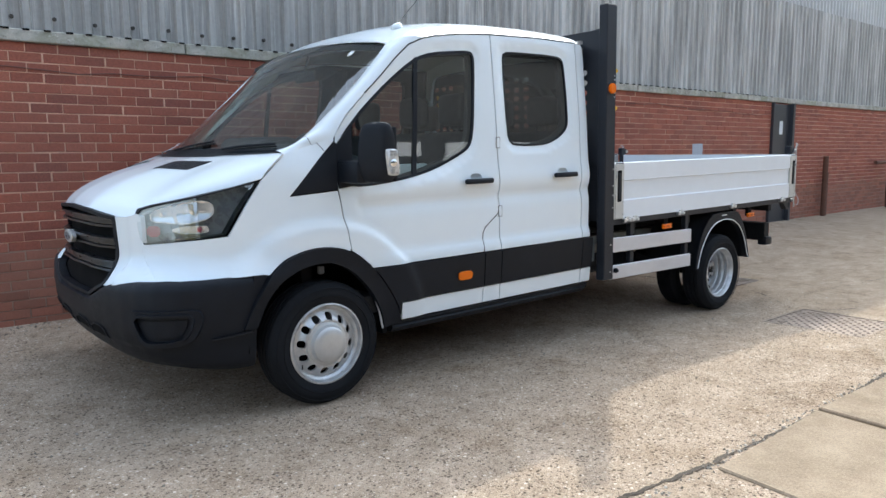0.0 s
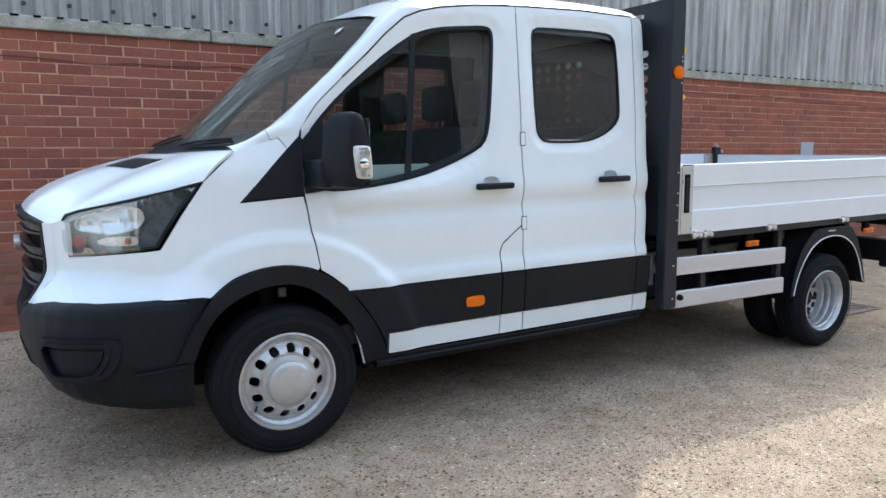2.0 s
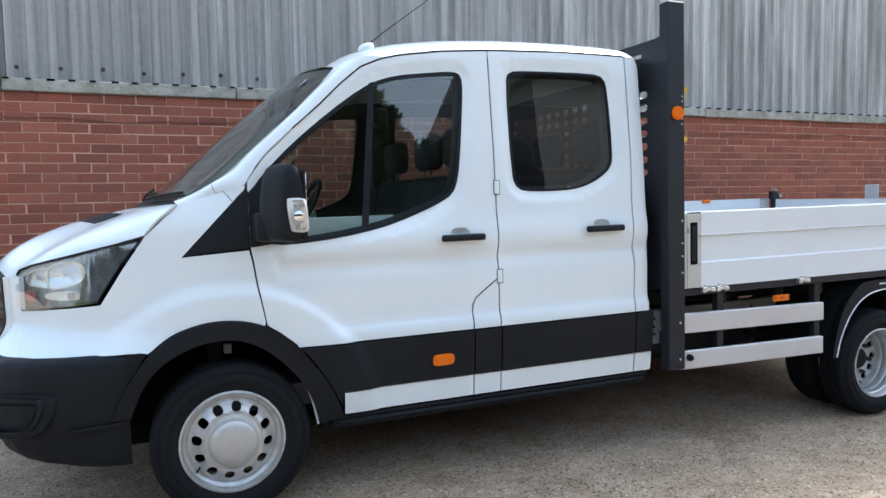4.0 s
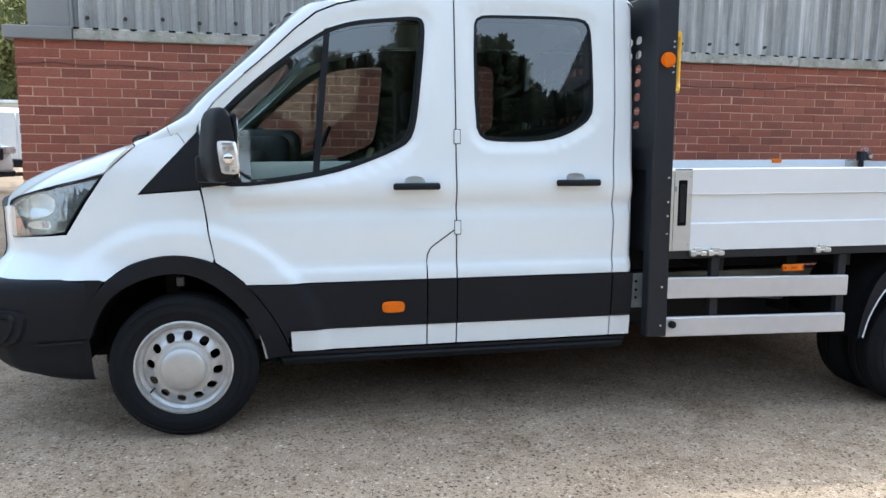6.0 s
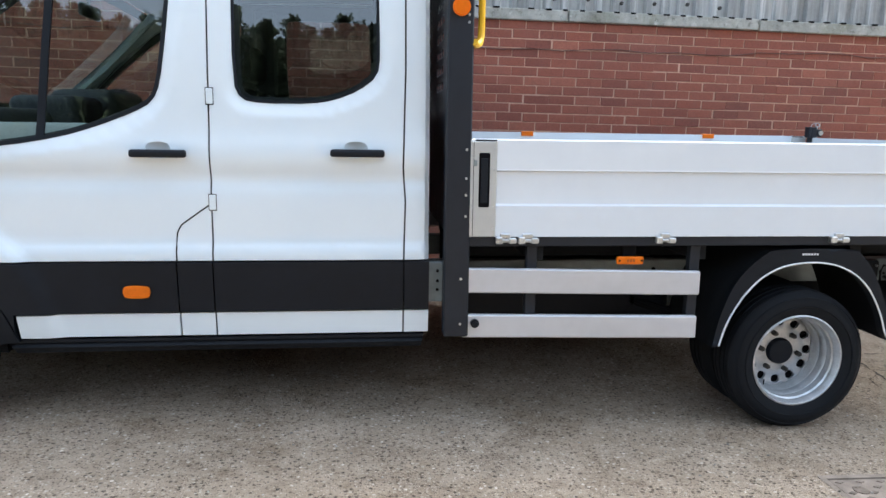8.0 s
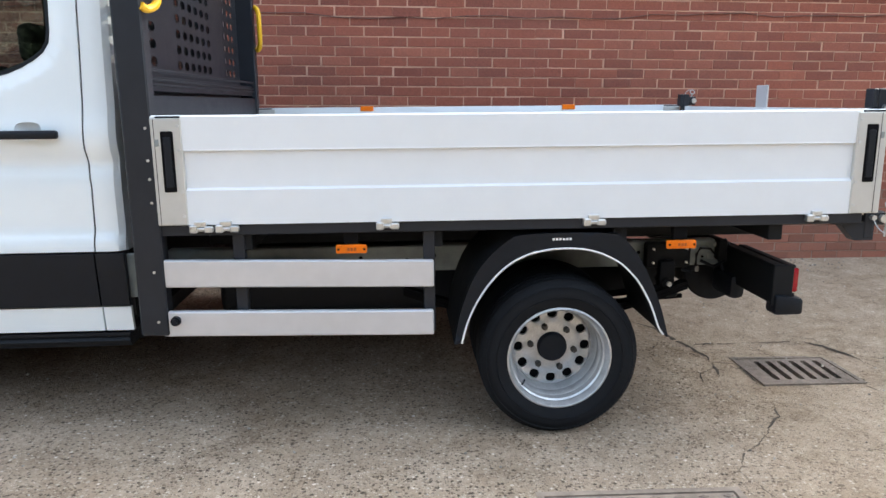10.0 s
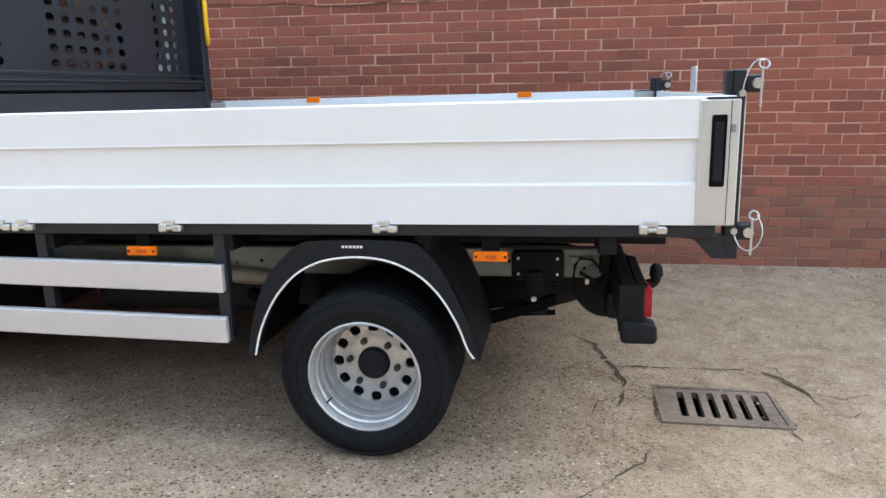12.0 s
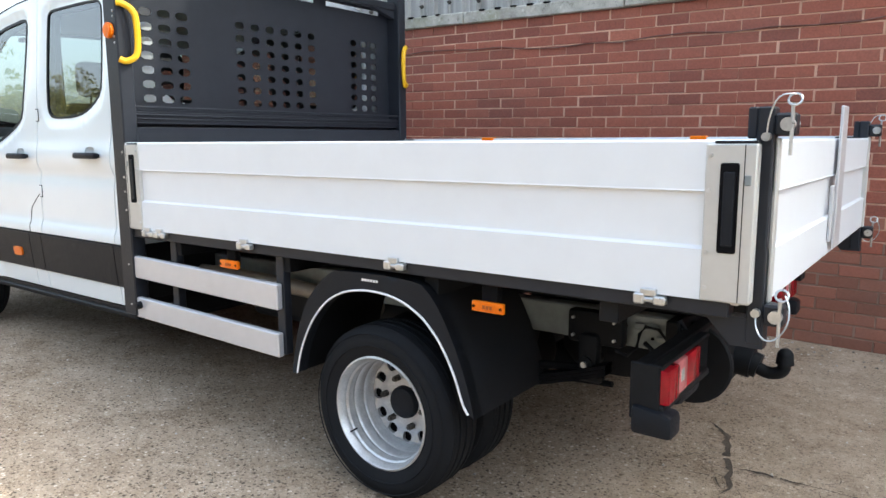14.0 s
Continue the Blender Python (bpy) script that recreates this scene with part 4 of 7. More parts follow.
    ya_, yb_ = sorted((yo + s * 0.035, yi - s * 0.030))
    box(gm, 2.158, 2.1745, ya_ - 0.012, yb_ + 0.012, 1.188, 1.470, 0.012, 3)
    tp("mirror_bezel", swing(gm), PLASTIC, parent=mir)
    for za, zb_ in ((1.280, 1.455), (1.205, 1.268)):
        tp("mirror_glass", swing(bx(2.172, 2.1775, ya_, yb_, za, zb_, 0.002)), CHROME, "mirror glass", parent=mir)
    # inner shell behind panels and arch liner
    shell = [(2.36, 0.42), (4.05, 0.42), (4.05, 2.03), (3.0, 2.03), (2.55, 1.93), (2.30, 1.74), (1.99, 1.43), (1.99, 0.92), (2.16, 0.78), (2.28, 0.62)]
    tp("inner_panel", sheet(shell, fn, 0.10, [inset(soft(FWIN, 1), 0.026), inset(soft(RWIN, 1), 0.026)], 0.03, 0.045), INTERIOR)
    lin = bmesh.new()
    nseg = 22
    pr = None
    for k in range(nseg + 1):
        a = radians(2 + 176 * k / nseg)
        x, z = 1.857 + 0.435 * math.cos(a), 0.335 + 0.435 * math.sin(a)
        p, q = lin.verts.new((x, YC - s * 0.995, z)), lin.verts.new((x, YC - s * 0.62, z))
        if pr:
            lin.faces.new((pr[0], p, q, pr[1]))
        pr = (p, q)
    tp("wheel_liner", lin, DARK)
    le = bmesh.new()
    tube(le, smooth_path([(2.085, YC - s * 0.985, 0.690), (2.150, YC - s * 0.990, 0.595), (2.205, YC - s * 0.992, 0.480), (2.232, YC - s * 0.992, 0.340)], 2), 0.006, 6)
    tp("liner_edge", le, RAILALU, "pale edge of the wheel arch liner")
    rl = bmesh.new()
    box(rl, 2.245, 2.275, min(YC - s * 0.97, YC - s * 0.60), max(YC - s * 0.97, YC - s * 0.60), 0.30, 0.62)
    tp("rear_liner", rl, DARK)
    cw = bmesh.new()
    box(cw, 1.42, 2.3, min(YC - s * 0.62, YC - s * 0.60), max(YC - s * 0.62, YC - s * 0.60), 0.25, 0.80)
    tp("inner_wing", cw, DARK)
    cl = bmesh.new()
    box(cl, 1.84, 1.875, min(YC - s * 0.985, YC - s * 0.96), max(YC - s * 0.985, YC - s * 0.96), 0.70, 0.745, 0.005)
    tp("liner_clip", cl, INTERIOR)


RIBGREY = simple("lens_rib_grey", (0.30, 0.30, 0.29), 0.3, 0.2, 0.2, 80.0)
cab_side(1, "near")
cab_side(-1, "far")

# nose: bumper, front panel, grille, bonnet
BUMP_PLAN = [(0.836, 0.0), (0.842, 0.25), (0.856, 0.45), (0.875, 0.60), (0.905, 0.74), (0.945, 0.84), (1.0, 0.915), (1.08, 0.965), (1.20, 0.995), (1.33, 1.008), (1.46, 1.014)]


def plan_point(u, push=0.0, squeeze=1.0):
    """A place on the bumper's plan curve; u runs from -1 (far side) over 0 (middle) to 1 (near side)."""
    t = abs(u) * (len(BUMP_PLAN) - 1)
    i = min(int(t), len(BUMP_PLAN) - 2)
    f = t - i
    a, b = BUMP_PLAN[i], BUMP_PLAN[i + 1]
    x, d = a[0] + (b[0] - a[0]) * f, a[1] + (b[1] - a[1]) * f
    k = push / 0.6
    x, d = x + (1.46 - x) * k * 0.9, d * (1 - 0.25 * k)
    return x, YC - math.copysign(d, u)


def bumper():
    prof = [(0.775, 0.075), (0.768, 0.035), (0.752, 0.012), (0.72, 0.0), (0.62, -0.004), (0.52, 0.0), (0.46, 0.012), (0.44, 0.030), (0.40, 0.045), (0.36, 0.065), (0.33, 0.10), (0.315, 0.16)]
    bm = bmesh.new()
    n = 80
    rows = []
    for z, push in prof:
        row = []
        for i in range(n + 1):
            u = -1 + 2 * i / n
            x, y = plan_point(u, push)
            zz = z
            if z > 0.7:
                d = abs(y - YC)
                top = float(np.interp(d, [0.0, 0.29, 0.34, 0.44, 0.50, 0.60, 0.75, 0.90, 1.0], [0.626, 0.626, 0.640, 0.678, 0.708, 0.730, 0.746, 0.756, 0.746]))
                zz = z + (top - 0.775) * (z - 0.60) / 0.175
            if z < 0.44:
                zz = z + 0.02 * (1 - abs(u)) - 0.045 * sstep(0.55, 0.95, abs(u)) * (0.44 - z) / 0.125
            row.append(bm.verts.new((x, y, zz)))
        rows.append(row)
    for a, b in zip(rows, rows[1:]):
        for i in range(n):
            bm.faces.new((a[i], a[i + 1], b[i + 1], b[i]))
    ob = tp("front_bumper", bm, PLASTIC, "black textured plastic front bumper", angle=50)
    # fog lamp pockets: raised frame, recessed plate
    for s in (1, -1):
        def on_bump(a, z, off, s=s):
            x, y = plan_point(s * a, 0.0)
            return (x + off * 0.75, y + s * off * 0.65, z)
        ring = soft([(0.435, 0.622), (0.60, 0.624), (0.775, 0.620), (0.805, 0.60), (0.80, 0.53), (0.755, 0.452), (0.60, 0.446), (0.535, 0.452), (0.485, 0.52)], 1)
        inner = soft([(0.49, 0.596), (0.60, 0.597), (0.755, 0.594), (0.768, 0.575), (0.755, 0.52), (0.725, 0.478), (0.60, 0.474), (0.55, 0.48), (0.52, 0.52)], 1)
        tp("fog_surround", sheet(ring, on_bump, 0.012, [inner], 0.03, -0.020), PLASTIC, parent=ob)
        tp("fog_lip", sheet(inset(inner, -0.012), on_bump, 0.012, [inset(inner, 0.0)], 0.026, -0.034), PLASTIC, parent=ob)
        tp("fog_recess", sheet(inset(inner, -0.002), on_bump, 0.03, (), 0.004, -0.004), PLASTIC, parent=ob)
        tp("fog_blank", sheet(inset(inner, 0.018), on_bump, 0.02, (), 0.006, -0.010), PLASTIC, parent=ob)
        tp("bumper_seam", sheet([(0.83, 0.462), (0.985, 0.474), (0.985, 0.462), (0.83, 0.452)], on_bump, 0.03, (), 0.014, -0.010), PLASTIC, parent=ob)

    def on_face(a, z, off):
        x, y = plan_point(a, float(np.interp(-z, [-q[0] for q in prof], [q[1] for q in prof])))
        return (x + off, y, z + (0.02 * (1 - abs(a)) if z < 0.44 else 0.0))
    for c0, c1 in ((0.03, 0.12), (0.15, 0.25), (-0.12, -0.03), (-0.25, -0.15)):
        hole = soft([(c0, 0.50), (c1, 0.50), (c1 + 0.012 * (1 if c0 > 0 else 0), 0.425), (c0 - 0.012 * (0 if c0 > 0 else 1), 0.425)], 1)
        tp("lower_intake", sheet(hole, on_face, 0.012, (), 0.002, -0.003), DARK, parent=ob)
        tp("intake_rim", sheet(inset(hole, -0.006), on_face, 0.012, [hole], 0.006, -0.008), PLASTIC, parent=ob)
    return ob


bumper()


def front_x(d, z):
    """The nose's front face between grille and headlamps."""
    w = sstep(0.66, 0.86, z)
    lo = float(np.interp(d, [0, 0.45, 0.60, 0.74, 0.84], [0.85, 0.868, 0.887, 0.917, 0.957]))
    up = float(np.interp(d, [0, 0.3, 0.4, 0.515, 0.56, 0.60, 0.654, 0.79], [0.872, 0.891, 0.914, 0.964, 0.986, 1.008, 1.04, 1.15]))
    return lo + (up - lo) * w


for s in (1, -1):
    strip = [(0.517, 1.048), (0.56, 1.046), (0.60, 1.050), (0.640, 1.064)] + [(half(1.047, z), z) for z in (1.05, 1.0, 0.96, 0.912, 0.87, 0.82, 0.77, 0.730)] + [(0.7, 0.722), (0.50, 0.706), (0.522, 0.735), (0.527, 0.88)]

    def on_nose(d, z, off, s=s):
        if d > 0.60:
            ws = [0.9 + 0.005 * k for k in range(70)]
            hs = [half(x, z) for x in ws]
            return (float(np.interp(d, hs, ws)) + off, YC - s * d, z)
        return (front_x(d, z) + off, YC - s * d, z)
    tp("nose_panel", sheet(strip, on_nose, 0.02, (), 0.02), PAINT)

# grille with slats and a plain oval badge
gf = [(-0.516, 1.046), (-0.3, 1.082), (0, 1.096), (0.3, 1.082), (0.516, 1.046), (0.526, 0.88), (0.521, 0.735), (0.498, 0.702), (0.305, 0.630), (-0.305, 0.630), (-0.498, 0.702), (-0.521, 0.735), (-0.526, 0.88)]
gb = sheet(inset(gf, 0.003), lambda d, z, off: (front_x(abs(d), z) + 0.045 + off, YC - d, z), 0.05, (), 0.03)
grille = tp("grille", gb, DARK, "black radiator grille with horizontal slats")
tp("grille_frame", sheet(gf, lambda d, z, off: (front_x(abs(d), z) - 0.004 + off, YC - d, z), 0.04, [inset(gf, 0.018)], 0.04), PLASTIC, parent=grille)
for zc in (1.012, 0.905, 0.792):
    # each bar: a bowed blade with a bright upper lip and a thinner lip below
    wide = 0.498
    for dz, hh, q0 in ((0.024, 0.006, -0.006), (0.004, 0.011, 0.010), (-0.016, 0.005, -0.002)):
        outline = [(-wide, zc + dz + hh), (-0.2, zc + dz + hh + 0.008), (0.2, zc + dz + hh + 0.008), (wide, zc + dz + hh), (wide, zc + dz - hh), (0.2, zc + dz - hh + 0.008), (-0.2, zc + dz - hh + 0.008), (-wide, zc + dz - hh)]
        slat = sheet(outline, lambda d, z, off, q=q0: (front_x(abs(d), z) + 0.004 + q + off, YC - d, z), 0.03, (), 0.034)
        tp("grille_slat", slat, GRILLE_PL, parent=grille)

bd = bmesh.new()
oval = [(0.088 * math.cos(6.2832 * k / 28), 0.036 * math.sin(6.2832 * k / 28)) for k in range(28)]
r0 = [bd.verts.new((0.872, YC + a, 0.918 + b)) for a, b in oval]
r1 = [bd.verts.new((0.850, YC + a, 0.918 + b)) for a, b in oval]
r2 = [bd.verts.new((0.846, YC + a * 0.86, 0.918 + b * 0.80)) for a, b in oval]
for a, b in ((r0, r1), (r1, r2)):
    for i in range(28):
        bd.faces.new((a[i], a[(i + 1) % 28], b[(i + 1) % 28], b[i]))
bd.faces.new(r2)
tp("oval_badge", bd, CAPSILVER, "plain silver oval badge", parent=grille)
bf = bmesh.new()
bf.faces.new([bf.verts.new((0.8445, YC + a * 0.72, 0.918 + b * 0.62)) for a, b in oval])
tp("badge_face", bf, LAMPBLACK, parent=grille)


# bonnet
def bonnet_front(a):
    pts = [(0.0, (0.885, 0.0, 1.118)), (0.3, (0.905, 0.3, 1.112)), (0.5, (0.968, 0.515, 1.058)), (0.55, (0.99, 0.56, 1.054)), (0.60, (1.028, 0.632, 1.066)), (0.655, (1.085, 0.686, 1.100)), (0.75, (1.20, 0.79, 1.142)), (0.88, (1.38, 0.893, 1.184)), (1.0, (1.553, 0.960, 1.222))]
    xs = [p[0] for p in pts]
    wts = ((-0.06, 1), (-0.04, 2), (-0.02, 3), (0.0, 4), (0.02, 3), (0.04, 2), (0.06, 1)) if 0.07 < a < 0.93 else ((0.0, 16),)
    return tuple(sum(w * float(np.interp(a + o, xs, [p[1][k] for p in pts])) for o, w in wts) / 16 for k in range(3))


def bonnet_rear(a):
    return (1.495 + 0.185 * a ** 2.2, 0.960 * a, 1.333 + 0.014 * a ** 2)


def bonnet(u, v):
    a = 2 * u - 1
    s = 1 if a >= 0 else -1
    f, r = bonnet_front(abs(a)), bonnet_rear(abs(a))
    k = 1 - abs(a) ** 3
    x, d, z = lerp3(f, r, v)
    z += (0.026 * k + 0.010) * math.sin(math.pi * v ** 0.75)
    z -= 0.03 * k * (1 - v) ** 14
    return (x, YC - s * d, z)


bm = grid_patch(bonnet, 56, 24)
hood = tp("bonnet", bm, PAINT, "white bonnet with two black vents", angle=60)
so = hood.modifiers.new("thick", "SOLIDIFY")
so.thickness, so.offset = 0.012, -1.0


def bonnet_at(x, y):
    """Point of the bonnet's surface above a place in plan."""
    u, v = 0.5 + (YC - y) / 2.0, 0.7
    for _ in range(12):
        p, pu, pv = bonnet(u, v), bonnet(u + 0.002, v), bonnet(u, v + 0.002)
        a, b, c, d = (pu[0] - p[0]) / 0.002, (pv[0] - p[0]) / 0.002, (pu[1] - p[1]) / 0.002, (pv[1] - p[1]) / 0.002
        det, ex, ey = a * d - b * c, x - p[0], y - p[1]
        u, v = u + (d * ex - b * ey) / det, v + (a * ey - c * ex) / det
    return bonnet(u, v)


for s in (1, -1):
    q0, q1, q2, q3 = [bonnet(0.5 + s * (u - 0.5), v) for u, v in ((0.628, 0.585), (0.76, 0.655), (0.784, 0.845), (0.616, 0.80))]
    vent = grid_patch(lambda u, v: (lambda p: (p[0], p[1], p[2] + 0.0015))(bonnet_at(*lerp3(lerp3(q0, q1, u), lerp3(q3, q2, u), v)[:2])), 12, 8)
    vo = tp("bonnet_vent", vent, PLASTIC, "black bonnet vent", parent=hood)
    so = vo.modifiers.new("thick", "SOLIDIFY")
    so.thickness, so.offset = 0.002, 1.0

# headlamps
for s in (1, -1):
    out = [(1.052, 0.909), (1.2, 0.930), (1.366, 0.951), (1.40, 1.01), (1.46, 1.10), (1.545, 1.212), (1.38, 1.178), (1.20, 1.134), (1.10, 1.108), (1.050, 1.088), (1.034, 1.062), (1.028, 1.0), (1.032, 0.935)]
    fn = on_side(s)
    back = tp("headlamp", sheet(inset(out, 0.003), fn, 0.03, (), 0.02, 0.050), LAMPBLACK, "clear headlamp with chrome reflector in a dark housing")
    tp("housing_rim", sheet(inset(out, 0.001), fn, 0.03, [inset(out, 0.0065)], 0.05, 0.003), PLASTIC, parent=back)
    def dish(cx, cz, deep, off0):
        return lambda x, z, off: fn(x, z, off + off0 + deep * max(0.0, 1 - ((x - cx) / 0.075) ** 2 - ((z - cz) / 0.055) ** 2))
    lobe = soft([(1.10, 1.078), (1.178, 1.102), (1.170, 1.06), (1.176, 1.012), (1.14, 1.020), (1.09, 1.024), (1.083, 1.05)], 1)
    main = soft([(1.176, 1.104), (1.26, 1.124), (1.315, 1.112), (1.324, 1.070), (1.297, 1.035), (1.235, 1.018), (1.176, 1.008), (1.166, 1.06)], 1)
    tp("reflector", sheet(main, dish(1.24, 1.065, 0.03, 0.014), 0.012, (), 0.004), BOWL, "chrome main beam bowl", parent=back)
    tp("reflector", sheet(lobe, dish(1.13, 1.055, 0.02, 0.014), 0.012, (), 0.004), BOWL, "chrome dipped beam bowl", parent=back)
    for lip in (main, lobe):
        tp("reflector_lip", sheet(inset(lip, -0.004), fn, 0.02, [inset(lip, 0.001)], 0.012, 0.012), BOWL, parent=back)
    bulb = bmesh.new()
    for bx_, bz_ in ((1.245, 1.065), (1.130, 1.055)):
        c0 = Vector(fn(bx_, bz_, 0.030))
        rod(bulb, c0, c0 + Vector((-0.012, -s * 0.010, 0.0)), 0.010, 12)
    tp("lamp_bulb", bulb, CHROME, parent=back)
    tp("lower_reflector", sheet(soft([(1.155, 0.992), (1.285, 1.006), (1.30, 0.985), (1.29, 0.962), (1.16, 0.962)], 1), dish(1.22, 0.98, 0.012, 0.016), 0.012, (), 0.006), BOWL, parent=back)
    tp("indicator_bulb", sheet(soft([(1.250, 0.995), (1.264, 0.997), (1.264, 0.970), (1.251, 0.970)], 1), fn, 0.02, (), 0.006, 0.010), LAMPRED, "dull red bulb holder", parent=back)
    # red patch painted in for a red reflection low in the lamp
    tp("red_reflection_patch", sheet(soft([(1.068, 1.0), (1.118, 1.003), (1.114, 0.950), (1.072, 0.946)], 1), fn, 0.02, (), 0.006, 0.022), LAMPRED, parent=back)
    cover = tp("lamp_cover", sheet(inset(out, 0.004), lambda x, z, off: fn(x, z, off - 0.012 + 0.16 * (z - 0.95)), 0.04, (), 0.0, 0.0), LAMPGLASS, "clear lamp cover", parent=back)
    cover.visible_shadow = False


# windscreen, pillars, roof
EDGE_X = smooth_table([(0.0, 1.665), (0.10, 1.765), (0.22, 1.862), (0.30, 1.922), (0.48, 2.055), (0.66, 2.18), (0.78, 2.26), (0.87, 2.318), (1.0, 2.40)])
EDGE_Z = smooth_table([(0.0, 1.354), (0.10, 1.376), (0.22, 1.440), (0.30, 1.487), (0.48, 1.602), (0.66, 1.716), (0.78, 1.797), (0.87, 1.855), (1.0, 1.950)])


def screen(u, v):
    """Windscreen: u across from near to far, v from foot to top."""
    a = 2 * u - 1
    w = abs(a) ** 2.2
    edge = (EDGE_X(v), YC + (0.88 - 0.012 * v) * a, EDGE_Z(v))
    mid = (1.53 + 0.795 * v, YC + (0.88 - 0.012 * v) * a, 1.345 + 0.663 * v + 0.004 * math.sin(math.pi * v))
    return lerp3(mid, edge, w)


ws = tp("windscreen", grid_patch(screen, 28, 16), SCREENGLASS, "sloping windscreen glass")
ws.visible_shadow = False
tp("windscreen_band", grid_patch(lambda u, v: (lambda p: (p[0] + 0.004, p[1], p[2] - 0.004))(screen(u, 0.94 + 0.06 * v)), 20, 2), PLASTIC, "dark band along the windscreen top", parent=None)
cowl = grid_patch(lambda u, v: (lambda p, q: (p[0] + (q[0] - p[0]) * v, p[1] + (q[1] - p[1]) * v, p[2] + 0.002 + (q[2] + 0.002 - p[2]) * v - 0.010 * math.sin(math.pi * v)))(bonnet(1 - u, 0.97), screen(u, 0.04)), 24, 3)
tp("scuttle", cowl, PLASTIC, "black plastic scuttle below the windscreen")
SEAM_ALL = SEAM + SEAM_R[1:]
ROOF_C = smooth_table([(2.30, 2.0), (2.42, 2.055), (2.55, 2.10), (2.72, 2.145), (2.95, 2.178), (3.3, 2.200), (3.7, 2.202), (3.95, 2.192), (4.06, 2.165)])


def seam_z(x):
    return float(np.interp(x, [p[0] for p in SEAM_ALL], [p[1] for p in SEAM_ALL]))


def pillar(s):
    def fn(u, v):
        # u along the pillar, v from the door seam to the windscreen edge
        x = 1.69 + (2.62 - 1.69) * u
        z = seam_z(x) if x > 1.966 else 1.345 + 0.085 * (x - 1.69) / 0.276
        low = 1.0 if x < 1.97 else 0.0
        a = (x, half(x, z) + 0.002 * low, z + 0.003 - 0.010 * low)
        e = Vector(screen(0.0, u))
        b = (e.x, YC - e.y, e.z + 0.004)
        p = lerp3(a, b, v)
        k = 0.030 * math.sin(math.pi * v) * sstep(-0.08, 0.18, u)
        return (p[0] - 0.4 * k, YC - s * (p[1] + 0.8 * k), p[2] + 0.7 * k)
    return fn


for s in (1, -1):
    tp("windscreen_pillar", grid_patch(pillar(s), 24, 8), PAINT, angle=60)
    ps_ = bmesh.new()
    tube(ps_, [pillar(s)(0.165 + 0.02 * v, v) for v in (0.92, 0.75, 0.55, 0.35, 0.15, 0.0)] + [on_side(s)(x, z, -0.0005) for x, z in ((1.874, 1.395), (1.892, 1.372), (1.905, 1.352))], 0.0018, 6)
    tp("wing_seam", ps_, LAMPBLACK)


def roof(u, v):
    """u from windscreen to rear, v across."""
    a = 2 * v - 1
    k = abs(a)
    x0 = 2.325 + 0.075 * k ** 2.2
    x0 = x0 + (2.62 - 2.40) * sstep(0.90, 1.0, k)
    x = x0 + (4.062 - x0) * u
    zs = seam_z(x) if x < 4.02 else 2.055 - 0.5 * (x - 4.02)
    d = half(x, zs) * k
    zc = ROOF_C(x)
    w = max(0.0, 1 - k ** 2.7) ** 0.62
    z = zs + (zc - zs) * w
    if u < 0.12:
        edge = Vector(screen(v, 1.0))
        z = z + (edge.z - z) * (1 - u / 0.12) * (1 - sstep(0.86, 1.0, k))
    z -= 0.02 * sstep(0.96, 1.0, u)
    return (x, YC + math.copysign(d, a), z)


tp("roof", grid_patch(roof, 44, 48), PAINT, "white painted cab roof", angle=70)
for s in (1, -1):
    rs = bmesh.new()
    tube(rs, [on_side(s)(x, z + 0.002, 0.001) for x, z in SEAM_ALL[2:-1]], 0.0035, 6)
    tp("roof_seam", rs, DARK)
# cab rear wall with a window
CAB_PANE = soft([(-0.80, 1.53), (-0.66, 1.40), (0.66, 1.40), (0.80, 1.53), (0.78, 1.92), (0.68, 1.99), (-0.68, 1.99), (-0.78, 1.92)], 2)
bw = sheet([(-0.975, 0.70), (0.975, 0.70), (0.985, 0.9), (0.96, 1.5), (0.90, 2.03), (0.6, 2.16), (0, 2.195), (-0.6, 2.16), (-0.90, 2.03), (-0.96, 1.5), (-0.985, 0.9)], lambda d, z, off: (4.058 - off, YC - d, z), 0.12, [CAB_PANE], 0.03)
tp("cab_rear_wall", bw, PAINT)
tp("cab_rear_sill", bx(4.022, 4.052, YC - 0.94, YC + 0.94, 0.40, 0.702, 0.006), UNDERBLACK, "black box added below the cab to block light rear wall", False)
rg = tp("rear_window", sheet(inset(CAB_PANE, 0.008), lambda d, z, off: (4.045 - off, YC - d, z), 0.2, (), 0.0), PRIVACY, "tinted rear cab window")
rg.visible_shadow = False
tp("cab_floor", bx(1.75, 4.03, YC - 0.93, YC + 0.93, 0.42, 0.52), INTERIOR)
# unseen box added under the cab to keep out light from the far side
tp("underbody_light_block", bx(1.95, 4.0, YC - 0.72, YC + 0.80, 0.235, 0.418, 0.03), UNDERBLACK, "black box added below the cab to block light", False)
tp("engine_bay", bx(1.25, 1.78, YC - 0.56, YC + 0.56, 0.28, 1.08), DARK)
tp("bulkhead", bx(1.78, 1.84, YC - 0.9, YC + 0.9, 0.5, 1.30), DARK)
tp("headliner", grid_patch(lambda u, v: (lambda p: (p[0] + 0.01, YC + (p[1] - YC) * 0.95, p[2] - 0.05))(roof(0.04 + u * 0.94, 0.04 + 0.92 * v)), 8, 10), TRIMGREY)
